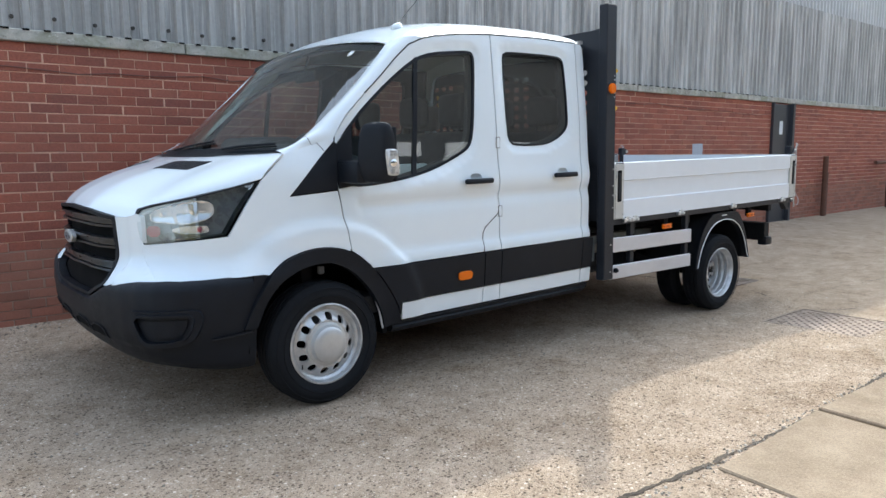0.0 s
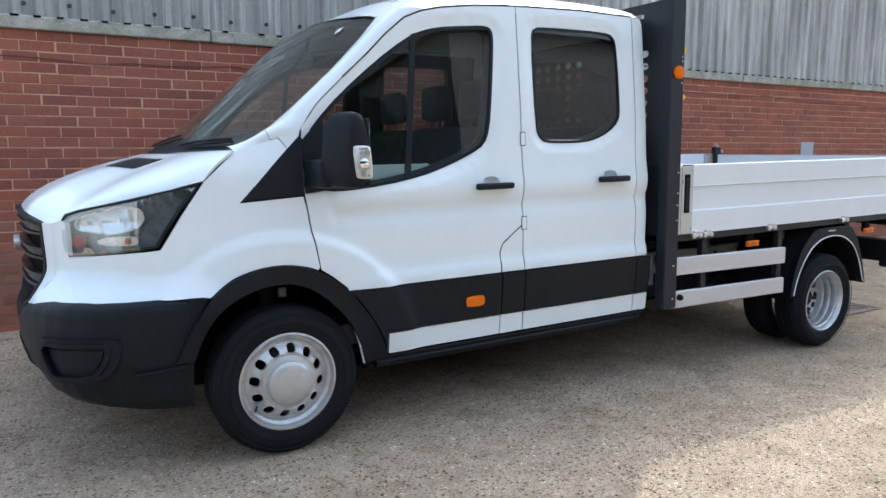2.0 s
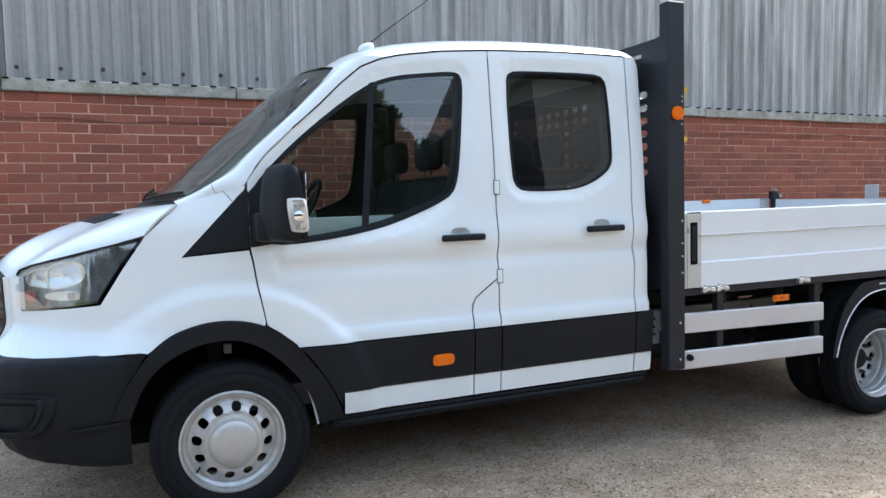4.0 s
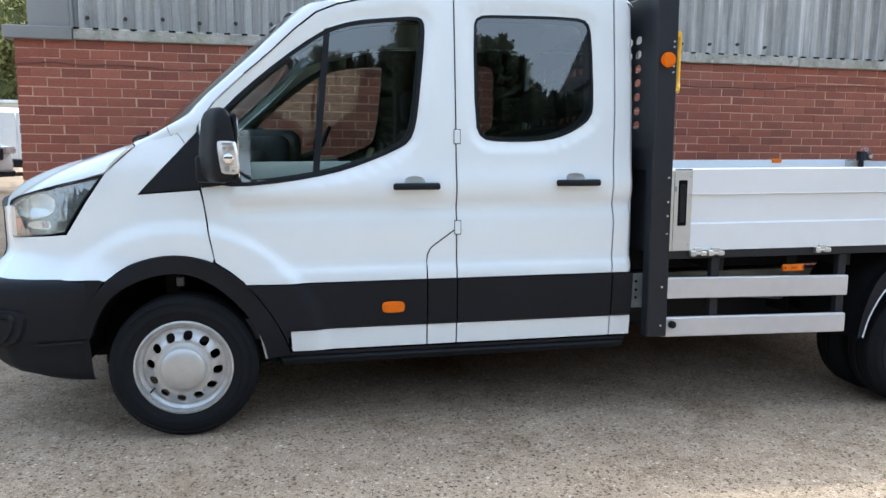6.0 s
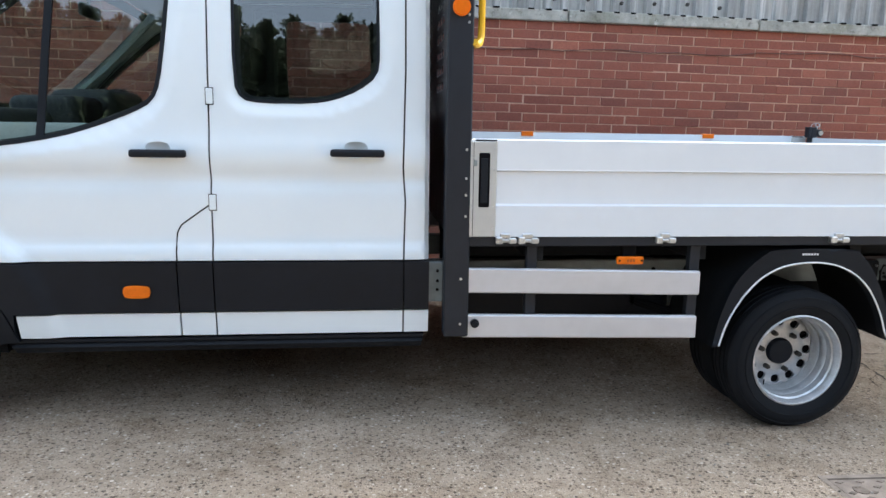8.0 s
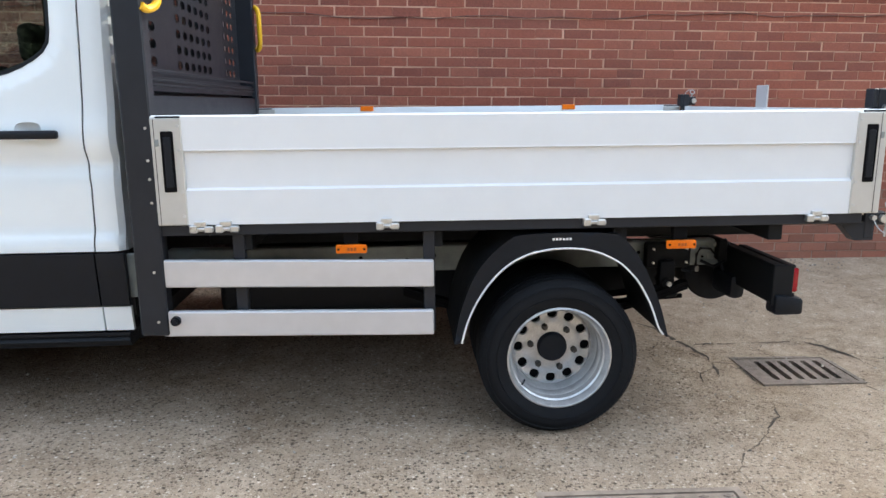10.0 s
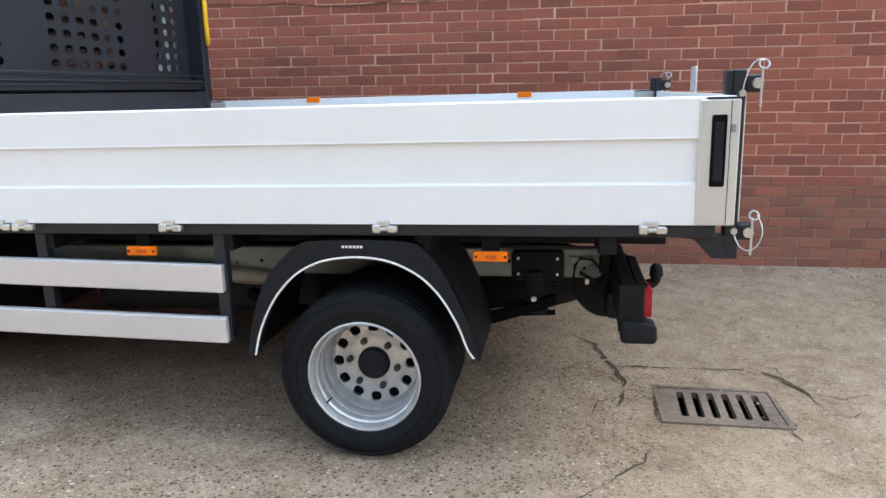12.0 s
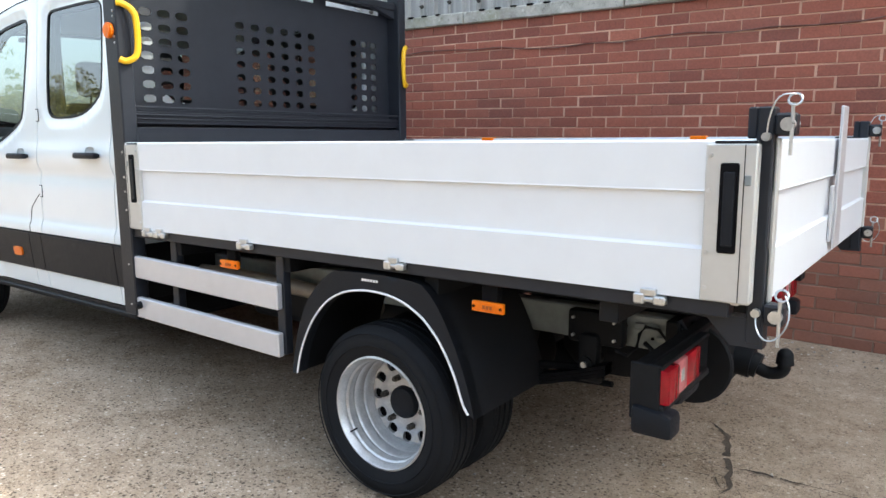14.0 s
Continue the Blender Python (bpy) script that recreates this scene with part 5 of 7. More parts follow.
for s in (1, -1):
    tp("pillar_trim", grid_patch(lambda u, v: (lambda p: (p[0] + 0.03 + 0.03 * v, YC + (p[1] - YC) * 0.955, p[2] - 0.03))(pillar(s)(u, v)), 8, 3), TRIMGREY)
    bp = bmesh.new()
    box(bp, 3.06, 3.21, YC - s * 0.865 - 0.02, YC - s * 0.865 + 0.02, 0.5, 2.0, 0.02)
    tp("middle_pillar_trim", bp, INTERIOR)
# dashboard, wheel, seats
db = bmesh.new()
box(db, 1.80, 2.22, YC - 0.90, YC + 0.90, 1.02, 1.33, 0.06, 3)
box(db, 2.02, 2.40, YC + 0.18, YC + 0.74, 1.16, 1.45, 0.07, 3)
box(db, 2.0, 2.34, YC - 0.22, YC + 0.18, 1.10, 1.40, 0.05, 3)
box(db, 2.02, 2.42, YC - 0.20, YC + 0.20, 0.72, 1.16, 0.04, 2)
tp("dashboard", db, INTERIOR, "dark plastic dashboard")
sw = bmesh.new()
cc = Vector((2.50, YC + 0.45, 1.30))
tilt = Matrix.Rotation(radians(28), 3, "Y")
ringpts = [cc + tilt @ Vector((0.0, 0.19 * math.cos(6.2832 * k / 28), 0.19 * math.sin(6.2832 * k / 28))) for k in range(29)]
tube(sw, ringpts, 0.016, 8)
for a in (0, 2.4, 3.9):
    rod(sw, cc, cc + tilt @ Vector((0, 0.18 * math.cos(a), 0.18 * math.sin(a))), 0.014, 8)
rod(sw, cc + Vector((0.01, 0, 0)), cc + Vector((-0.25, 0, -0.12)), 0.04, 10)
tp("steering_wheel", sw, INTERIOR, "black three-spoke steering wheel")


def seat(xc, yc, w, hr=1):
    bm = bmesh.new()
    box(bm, xc - 0.26, xc + 0.25, yc - w / 2, yc + w / 2, 0.72, 0.88, 0.05, 3)
    vs = box(bm, xc + 0.16, xc + 0.31, yc - w / 2 + 0.01, yc + w / 2 - 0.01, 0.84, 1.46, 0.055, 3)
    for v in vs:
        v.co.x += 0.16 * (v.co.z - 0.84)
    box(bm, xc - 0.22, xc + 0.24, yc - w / 2 + 0.04, yc + w / 2 - 0.04, 0.51, 0.73)
    ob = tp("cab_seat", bm, CLOTH, "dark cloth cab seat with headrest", angle=50)
    for k in range(hr):
        yh = yc + (k - (hr - 1) / 2) * 0.45
        hb = bmesh.new()
        box(hb, xc + 0.27, xc + 0.38, yh - 0.13, yh + 0.13, 1.50, 1.71, 0.045, 3)
        rod(hb, (xc + 0.31, yh - 0.05, 1.40), (xc + 0.325, yh - 0.05, 1.54), 0.007, 6)
        rod(hb, (xc + 0.31, yh + 0.05, 1.40), (xc + 0.325, yh + 0.05, 1.54), 0.007, 6)
        tp("headrest", hb, CLOTH, parent=ob, angle=50)


seat(2.80, YC + 0.45, 0.50)
seat(2.80, YC - 0.38, 0.92, 2)
seat(3.58, YC, 1.80, 4)
rv = bmesh.new()
box(rv, 2.34, 2.37, YC - 0.13, YC + 0.13, 1.80, 1.87, 0.015, 2)
rod(rv, (2.35, YC, 1.87), (2.38, YC, 1.97), 0.01, 6)
tp("rear_view_mirror", rv, INTERIOR)
# wipers and aerial
for y0, y1 in ((YC - 0.45, YC - 0.80), (YC + 0.25, YC - 0.25)):
    wb = bmesh.new()
    pts = []
    for k in range(9):
        t = k / 8
        y = y0 + (y1 - y0) * t
        u = (y - YC) / (2 * 0.88) + 0.5
        p = screen(u, 0.02 + 0.07 * t)
        pts.append((p[0] - 0.010, p[1], p[2] + 0.013))
    tube(wb, pts, 0.007, 6)
    tube(wb, [(p[0] + 0.008, p[1], p[2] - 0.012) for p in pts[2:]], 0.005, 5)
    tp("wiper", wb, PLASTIC, "black windscreen wiper")
ab = bmesh.new()
vs = bmesh.ops.create_uvsphere(ab, u_segments=14, v_segments=8, radius=1.0)["verts"]
AERIAL = Vector((2.605, 3.60, 2.085))
for v in vs:
    v.co = AERIAL + Vector((0.042 * v.co.x, 0.024 * v.co.y, 0.024 * max(v.co.z, -0.6) + 0.24 * 0.042 * v.co.x))
aer = tp("aerial_base", ab, PAINT, "white roof aerial base")
am = bmesh.new()
rod(am, AERIAL + Vector((0.012, 0.006, 0.018)), AERIAL + Vector((0.15, 0.078, 0.122)), 0.0042, 8, 0.0034)
rod(am, AERIAL + Vector((0.15, 0.078, 0.122)), AERIAL + Vector((0.42, 0.218, 0.318)), 0.0028, 8, 0.0020)
tp("aerial_mast", am, PLASTIC, "thin black whip aerial", parent=aer)
st = bmesh.new()
p = screen(0.12, 0.90)
rod(st, (p[0] - 0.0045, p[1], p[2] + 0.0055), (p[0] - 0.0015, p[1], p[2] + 0.0018), 0.026, 20)
tp("windscreen_sticker", st, ALU)


# ---- wheels ----
def tyre_mesh(width, seg=72):
    """A tyre about the y axis at the origin, outer face at y = 0, going to y = width."""
    R, r = TYRE_R, 0.215
    prof = [(r - 0.008, 0.028), (r, 0.012), (r + 0.012, 0.006), (r + 0.035, -0.002), (r + 0.06, -0.006), (r + 0.085, -0.001), (R - 0.022, 0.010), (R - 0.010, 0.020), (R - 0.003, 0.032), (R, 0.044)]
    grooves = (0.3, 0.5, 0.7)
    w = width
    for g in grooves:
        prof += [(R, w * g - 0.006), (R - 0.009, w * g - 0.004), (R - 0.009, w * g + 0.004), (R, w * g + 0.006)]
    prof += [(R, w - 0.044), (R - 0.003, w - 0.032), (R - 0.010, w - 0.020), (R - 0.022, w - 0.010), (r + 0.06, w + 0.004), (r, w - 0.012), (r - 0.008, w - 0.028)]
    bm = bmesh.new()
    lathe(bm, prof, seg)
    # shoulder blocks
    for k in range(120):
        a = 6.283185 * k / 120
        m = Matrix.Rotation(-a, 4, "Y")
        made = bmesh.ops.create_cube(bm, size=1.0)["verts"]
        for v in made:
            v.co = m @ Vector((R - 0.0055 + v.co.x * 0.008 - 0.10 * max(0.0, -v.co.y) * 0.026, 0.042 + v.co.y * 0.030, v.co.z * 0.0125))
    for rr in (r + 0.048, r + 0.092):
        lathe(bm, [(rr - 0.002, -0.0045), (rr, -0.0085), (rr + 0.002, -0.0045)], seg)
    return bm


def disc(inner, outer, turn, n_hole, r_hole, hole_w, hole_h, y_of):
    """A pressed steel wheel disc with a ring of holes."""
    ring = [(outer * math.cos(6.283185 * k / 72), outer * math.sin(6.283185 * k / 72)) for k in range(72)]
    cut = []
    if inner:
        cut.append([(inner * math.cos(6.283185 * k / 36), inner * math.sin(6.283185 * k / 36)) for k in range(36)])
    for i in range(n_hole):
        a = 6.283185 * i / n_hole + turn
        ca, sa = math.cos(a), math.sin(a)
        o = []
        for k in range(16):
            t = 6.283185 * k / 16
            p, q = hole_w * math.copysign(abs(math.cos(t)) ** 0.8, math.cos(t)), hole_h * math.copysign(abs(math.sin(t)) ** 0.8, math.sin(t))
            o.append(((r_hole + p) * ca - q * sa, (r_hole + p) * sa + q * ca))
        cut.append(o)
    return sheet(ring, lambda x, z, off: (x, y_of(math.hypot(x, z)) + off, z), 0.016, cut, 0.014)


def wheel(hub, y_face, s, rear):
    """s is 1 where the wheel's outer face looks to -y."""
    ob = tp("rear_wheel" if rear else "front_wheel", tyre_mesh(0.195), RUBBER, "", parent=None, angle=40)
    tagged(ob, "twin rear wheel with deep-dished silver steel rim" if rear else "front wheel with silver steel rim and domed hub cap")
    ob.name = "rear_wheel" if rear else "front_wheel"
    rim_bm = bmesh.new()
    if rear:
        lathe(rim_bm, [(0.205, 0.030), (0.219, 0.016), (0.220, 0.006), (0.213, 0.003), (0.208, 0.010), (0.205, 0.024), (0.201, 0.030), (0.201, 0.040), (0.194, 0.047), (0.192, 0.070), (0.1955, 0.076), (0.1955, 0.083), (0.190, 0.090), (0.188, 0.118), (0.191, 0.124), (0.191, 0.132), (0.186, 0.139), (0.184, 0.160), (0.178, 0.178)], 72)
        face = lambda r: 0.172 - 0.008 * sstep(0.124, 0.116, r) - 0.006 * sstep(0.150, 0.165, r) + 0.014 * sstep(0.168, 0.182, r)
        db_ = disc(0.0, 0.182, 0.0, 12, 0.147, 0.0200, 0.0215, face)
    else:
        lathe(rim_bm, [(0.205, 0.030), (0.221, 0.016), (0.222, 0.004), (0.213, 0.001), (0.207, 0.010), (0.203, 0.024), (0.192, 0.028), (0.184, 0.038)], 72)
        face = lambda r: 0.040 - 0.036 * sstep(0.178, 0.128, r) + 0.006 * sstep(0.128, 0.11, r)
        db_ = disc(0.0, 0.186, -0.14, 12, 0.149, 0.0205, 0.0205, face)
    rim = tp("rim", rim_bm, SILVER, "silver painted steel rim", parent=ob)
    d = tp("wheel_disc", db_, SILVER, parent=ob)
    bk = bmesh.new()
    lathe(bk, [(0.0, 0.196), (0.2, 0.196)], 40)
    tp("brake_back", bk, DARK, parent=ob)
    if rear:
        hb = bmesh.new()
        lathe(hb, [(0.0, 0.136), (0.048, 0.137), (0.058, 0.140), (0.063, 0.147), (0.066, 0.168)], 36)
        tp("hub_centre", hb, PLASTIC, "black hub centre", parent=ob)
        for k in range(6):
            a = 6.283185 * (k - 0.15) / 6
            nb = bmesh.new()
            cx, cz = 0.097 * math.cos(a), 0.097 * math.sin(a)
            rod(nb, (cx, 0.168, cz), (cx, 0.142, cz), 0.0135, 6)
            rod(nb, (cx, 0.145, cz), (cx, 0.132, cz), 0.008, 8)
            tp("wheel_nut", nb, IRON, parent=ob)
    else:
        hb = bmesh.new()
        lathe(hb, [(0.0, -0.036), (0.055, -0.035), (0.086, -0.030), (0.097, -0.022), (0.102, -0.006), (0.106, 0.001), (0.117, 0.005), (0.121, 0.012)], 56)
        tp("hub_cap", hb, CAPSILVER, "domed silver hub cap", parent=ob)
    vb = bmesh.new()
    rod(vb, (-0.14, 0.036, -0.10), (-0.155, 0.012, -0.112), 0.004, 6)
    tp("valve", vb, PLASTIC, parent=ob)
    place = Matrix.Translation((hub[0], y_face, hub[1]))
    if s < 0:
        place = place @ Matrix.Rotation(math.pi, 4, "Z")
    ob.matrix_local = Matrix.Translation(-BASE) @ place
    return ob


wheel(HUB_F, 3.274, 1, False)
wheel(HUB_F, 2 * YC - 3.274, -1, False)
wheel(HUB_R, 3.226, 1, True)
wheel(HUB_R, 2 * YC - 3.226, -1, True)
for y in (3.262 + 0.225, 2 * YC - 3.262 - 0.225 - 0.195):
    ob = tp("inner_rear_wheel", tyre_mesh(0.195), RUBBER, "inner tyre of the twin rear wheels", angle=40)
    ob.matrix_local = Matrix.Translation(-BASE) @ Matrix.Translation((HUB_R[0], y, HUB_R[1]))
ax = bmesh.new()
rod(ax, (HUB_R[0], 3.5, HUB_R[1]), (HUB_R[0], 5.1, HUB_R[1]), 0.055, 14)
vs = bmesh.ops.create_uvsphere(ax, u_segments=16, v_segments=10, radius=0.17, matrix=Matrix.Translation((HUB_R[0], YC, HUB_R[1])))["verts"]
tp("rear_axle", ax, DARK)
ax = bmesh.new()
rod(ax, (HUB_F[0], 3.5, HUB_F[1] - 0.05), (HUB_F[0], 5.1, HUB_F[1] - 0.05), 0.05, 10)
tp("front_axle", ax, DARK)

# pale trim inside the windscreen pillars
for s in (1, -1):
    trim = [(1.93, 1.40), (2.10, 1.548), (2.26, 1.688), (2.44, 1.825), (2.56, 1.895), (2.60, 1.96), (2.40, 1.885), (2.20, 1.715), (2.02, 1.55), (1.90, 1.45)]
    tp("pillar_trim", sheet(trim, on_side(s), 0.05, (), 0.03, 0.078), TRIMGREY, "pale grey pillar trim")
    tp("door_card_top", bx(2.18, 2.66, min(YC - s * 0.90, YC - s * 0.865), max(YC - s * 0.90, YC - s * 0.865), 1.12, 1.266, 0.012, seg=2), TRIMGREY)


YB = 4.266

# ---- headboard behind the cab ----
def headboard():
    holes = []
    cols = [3.412, 3.515, 3.618] + [3.985 + 0.1085 * k for k in range(6)] + [4.905, 5.003, 5.100]
    for y in cols:
        for k in range(7):
            z = 1.445 + 0.0707 * k
            w, h = (0.036, 0.021) if y < 3.7 else (0.030, 0.021)
            holes.append(soft([(y - w, z - h), (y + w, z - h), (y + w, z + h), (y - w, z + h)], 1))
    for a, b in ((3.42, 3.92), (4.02, 4.56), (4.66, 5.16)):
        holes.append([(a, 2.072), (b, 2.072), (b, 2.104), (a, 2.104)])
    hb = tp("headboard", sheet([(3.27, 1.22), (5.262, 1.22), (5.262, 2.14), (3.27, 2.14)], lambda y, z, off: (4.122 + off, y, z), 0.09, holes, 0.004), STEELPAINT, "black steel headboard with rows of punched holes", False)
    so = hb.modifiers.new("thick", "SOLIDIFY")
    so.thickness, so.offset = 0.004, 0.0
    for s in (1, -1):
        y0 = YB - s * 1.066
        pb = bmesh.new()
        box(pb, 4.118, 4.226, min(y0, y0 + s * 0.075), max(y0, y0 + s * 0.075), 0.372, 2.325, 0.006)
        post = tp("headboard_post", pb, STEELPAINT, "black steel post", parent=hb)
        for z in (0.43, 0.63, 0.90, 0.99, 1.06, 1.18, 1.69, 1.72, 1.81, 1.835):
            rb = bmesh.new()
            x = 4.205 if z > 0.7 else 4.19
            rod(rb, (x, y0 + s * 0.001, z), (x, y0 - s * 0.004, z), 0.0055, 10)
            tp("rivet", rb, ZINC, parent=post)
        gb = bmesh.new()
        a, b, c = (4.15, y0 + s * 0.07, 2.17), (4.15, y0 + s * 0.07, 2.06), (4.15, y0 + s * 0.42, 2.14)
        f = [gb.verts.new(v) for v in (a, b, c)]
        g = [gb.verts.new((v[0] + 0.04, v[1], v[2])) for v in (a, b, c)]
        gb.faces.new(f)
        gb.faces.new(g)
        for i in range(3):
            gb.faces.new((f[i], f[(i + 1) % 3], g[(i + 1) % 3], g[i]))
        tp("gusset", gb, STEELPAINT, parent=hb)
        # grab handle
        yh = YB - s * 1.091
        yb = bmesh.new()
        dy = s * 0.105
        pts = [(4.228, yh + s * 0.03, 1.615), (4.24, yh + dy * 0.5, 1.602), (4.262, yh + dy * 0.85, 1.62), (4.268, yh + dy, 1.66), (4.268, yh + dy, 1.80), (4.262, yh + dy * 0.85, 1.845), (4.24, yh + dy * 0.5, 1.87), (4.228, yh + s * 0.03, 1.872)]
        tube(yb, smooth_path(pts, 2), 0.015, 10)
        tp("grab_handle", yb, YELLOW, "yellow plastic grab handle")
        lb = bmesh.new()
        ya = YB - s * 1.068
        rod(lb, (4.172, ya, 1.748), (4.172, ya - s * 0.014, 1.748), 0.036, 28)
        rod(lb, (4.172, ya - s * 0.013, 1.748), (4.172, ya - s * 0.019, 1.748), 0.029, 28)
        tp("round_marker", lb, AMBER, "round amber reflector")
    for xa, xb, za, zb in ((4.14, 4.20, 2.115, 2.16), (4.14, 4.20, 1.315, 1.375), (4.198, 4.212, 1.39, 1.402), (4.198, 4.212, 1.335, 1.345), (4.198, 4.212, 1.355, 1.365), (4.142, 4.215, 0.80, 1.30)):
        tp("cross_rail", bx(xa, xb, 3.27, 5.262, za, zb, 0.003), STEELPAINT, "", False, parent=hb)


headboard()

# ---- dropside body ----
BED_X0, BED_X1, BED_Z0, BED_Y = 4.222, 7.06, 0.812, 3.203


def bars_text(parent, x0, y, z, widths, h, mat, s):
    """Unreadable lettering as plain bars."""
    for k, w in enumerate(widths):
        bm = bmesh.new()
        box(bm, x0, x0 + w, min(y, y - s * 0.0015), max(y, y - s * 0.0015), z, z + h)
        tp("lettering", bm, mat, parent=parent)
        x0 += w + 0.004


def side_profile(thick):
    """Outer face of a dropside plank: (height, set-back)."""
    return [(0.0, 0.0), (0.133, 0.0), (0.139, 0.010), (0.142, 0.012), (0.276, 0.012), (0.280, 0.010), (0.284, -0.002), (0.287, 0.0), (0.408, 0.0), (0.414, 0.006), (0.414, thick)]


def plank(name, length, thick, label):
    """A dropside panel along x from 0, its outer face at y = 0 looking to -y."""
    prof = side_profile(thick) + [(0.0, thick)]
    bm = bmesh.new()
    a = [bm.verts.new((0, y, z)) for z, y in prof]
    b = [bm.verts.new((length, y, z)) for z, y in prof]
    for i in range(len(prof)):
        j = (i + 1) % len(prof)
        bm.faces.new((a[i], a[j], b[j], b[i]))
    bm.faces.new(a)
    bm.faces.new(b[::-1])
    return tp(name, bm, ALU, label, False)


def corner_lock(parent, x0, x1, slot_x0, slot_x1, hinge_side):
    bm = bmesh.new()
    box(bm, x0, x1, -0.006, 0.034, 0.0, 0.404, 0.004)
    ob = tp("corner_section", bm, CORNERALU, "grey aluminium corner section with latch slot", False, parent=parent)
    xg = x0 + 0.012 if hinge_side == "front" else x1 - 0.030
    tp("section_groove", bx(xg, xg + 0.0022, -0.0068, -0.004, 0.004, 0.400), DARK, parent=parent)
    tp("section_cap", bx(x0 + 0.02, x1 - 0.002, -0.004, 0.032, 0.404, 0.411, 0.002), PLASTIC, parent=parent)
    sb = bmesh.new()
    box(sb, slot_x0, slot_x1, -0.0085, -0.004, 0.128, 0.356, 0.004)
    tp("latch_slot", sb, DARK, parent=parent)
    gb = bmesh.new()
    box(gb, slot_x0 + 0.008, slot_x1 - 0.008, -0.012, -0.006, 0.145, 0.335, 0.004)
    tp("latch_lever", gb, PLASTIC, parent=parent)
    lb = bmesh.new()
    lx = slot_x0 - 0.024 if hinge_side == "front" else slot_x1 + 0.012
    box(lb, lx, lx + 0.016, -0.008, -0.004, 0.30, 0.326, 0.002)
    tp("lock_plate", lb, GALV, parent=parent)
    for z in (0.035, 0.128, 0.286, 0.375):
        rb = bmesh.new()
        xr = x1 - 0.012 if hinge_side == "front" else x0 + 0.012
        rod(rb, (xr, -0.006, z), (xr, -0.011, z), 0.006, 10)
        tp("screw", rb, ZINC, parent=parent)


for s in (1, -1):
    L = BED_X1 - BED_X0
    pk = plank("dropside", L, 0.028, "white ribbed aluminium dropside panel")
    y0 = BED_Y if s > 0 else 2 * YB - BED_Y
    corner_lock(pk, 0.0, 0.113, 0.036, 0.082, "front")
    corner_lock(pk, L - 0.110, L + 0.014, L - 0.072, L - 0.026, "rear")
    m = Matrix.Translation((BED_X0, y0, BED_Z0))
    if s < 0:
        m = Matrix.Translation((BED_X1, y0, BED_Z0 + 0.012)) @ Matrix.Rotation(math.pi, 4, "Z")
    pk.matrix_local = Matrix.Translation(-BASE) @ m
    # hinges under the panel
    for xh in (4.338, 4.435, 5.049, 5.865, 6.775):
        hb = bmesh.new()
        ya, yb_ = y0 - s * 0.016, y0 + s * 0.012
        ylo, yhi = min(ya, yb_), max(ya, yb_)
        box(hb, xh, xh + 0.03, ylo, yhi, 0.782, 0.812, 0.004)
        box(hb, xh + 0.055, xh + 0.088, ylo, yhi, 0.784, 0.808, 0.004)
        rod(hb, (xh, (ya + yb_) / 2 - s * 0.002, 0.796), (xh + 0.09, (ya + yb_) / 2 - s * 0.002, 0.796), 0.0085, 10)
        box(hb, xh + 0.018, xh + 0.062, ylo + 0.004, yhi - 0.002, 0.806, 0.826, 0.002)
        tp("panel_hinge", hb, ZINC, "bright zinc panel hinge", False)
    # bed side rail
    rb = bmesh.new()
    yr = y0 + s * 0.012
    box(rb, 4.20, 7.02, min(yr, yr + s * 0.06), max(yr, yr + s * 0.06), 0.768, 0.811, 0.004)
    tp("bed_side_rail", rb, STEELPAINT, "black steel bed rail", False)
    # side guard rails
    for z0, z1, a, b in ((0.556, 0.664, 4.20, 5.272), (0.356, 0.458, 4.20, 5.270)):
        gb = bmesh.new()
        yg = YB - s * 1.058
        vs = box(gb, a, b, min(yg, yg + s * 0.032), max(yg, yg + s * 0.032), z0, z1, 0.005)
        for v in vs:
            v.co.z -= 0.020 * (v.co.x - 4.7)
        gr = tp("side_guard_rail", gb, RAILALU, "satin aluminium side guard rail", False)
        if z0 < 0.5:
            bb = bmesh.new()
            rod(bb, (4.255, yg + s * 0.002, 0.432), (4.255, yg - s * 0.016, 0.432), 0.019, 20)
            rod(bb, (4.255, yg - s * 0.014, 0.432), (4.255, yg - s * 0.028, 0.432), 0.012, 14)
            tp("rubber_buffer", bb, PLASTIC, "black rubber buffer", parent=gr)
    for xu in (4.485, 5.232):
        ub = bmesh.new()
        yu = YB - s * 1.024
        box(ub, xu, xu + 0.046, min(yu, yu + s * 0.04), max(yu, yu + s * 0.04), 0.35, 0.77, 0.003)
        tp("guard_upright", ub, STEELPAINT, "", False)
    # amber side reflectors with plain bars
    for xa, zc in ((4.887, 0.702), (6.217, 0.694)):
        ab_ = bmesh.new()
        yy = YB - s * 1.028
        box(ab_, xa, xa + 0.122, min(yy, yy - s * 0.018), max(yy, yy - s * 0.018), zc - 0.018, zc + 0.018, 0.006, 2)
        mk = tp("bed_side_marker", ab_, AMBER, "amber side marker lamp under the bed")
        for xs in (xa + 0.010, xa + 0.112):
            sb = bmesh.new()
            rod(sb, (xs, yy - s * 0.016, zc), (xs, yy - s * 0.020, zc), 0.005, 8)
            tp("lamp_screw", sb, DARK, parent=mk)
        bars_text(mk, xa + 0.045, yy - s * 0.0185, zc - 0.006, (0.009, 0.009, 0.009), 0.012, AMBERDARK, s)
        br = bmesh.new()
        box(br, xa + 0.03, xa + 0.09, min(yy, yy + s * 0.03), max(yy, yy + s * 0.03), zc - 0.01, 0.775, 0.003)
        tp("lamp_bracket", br, DARK, "", False)
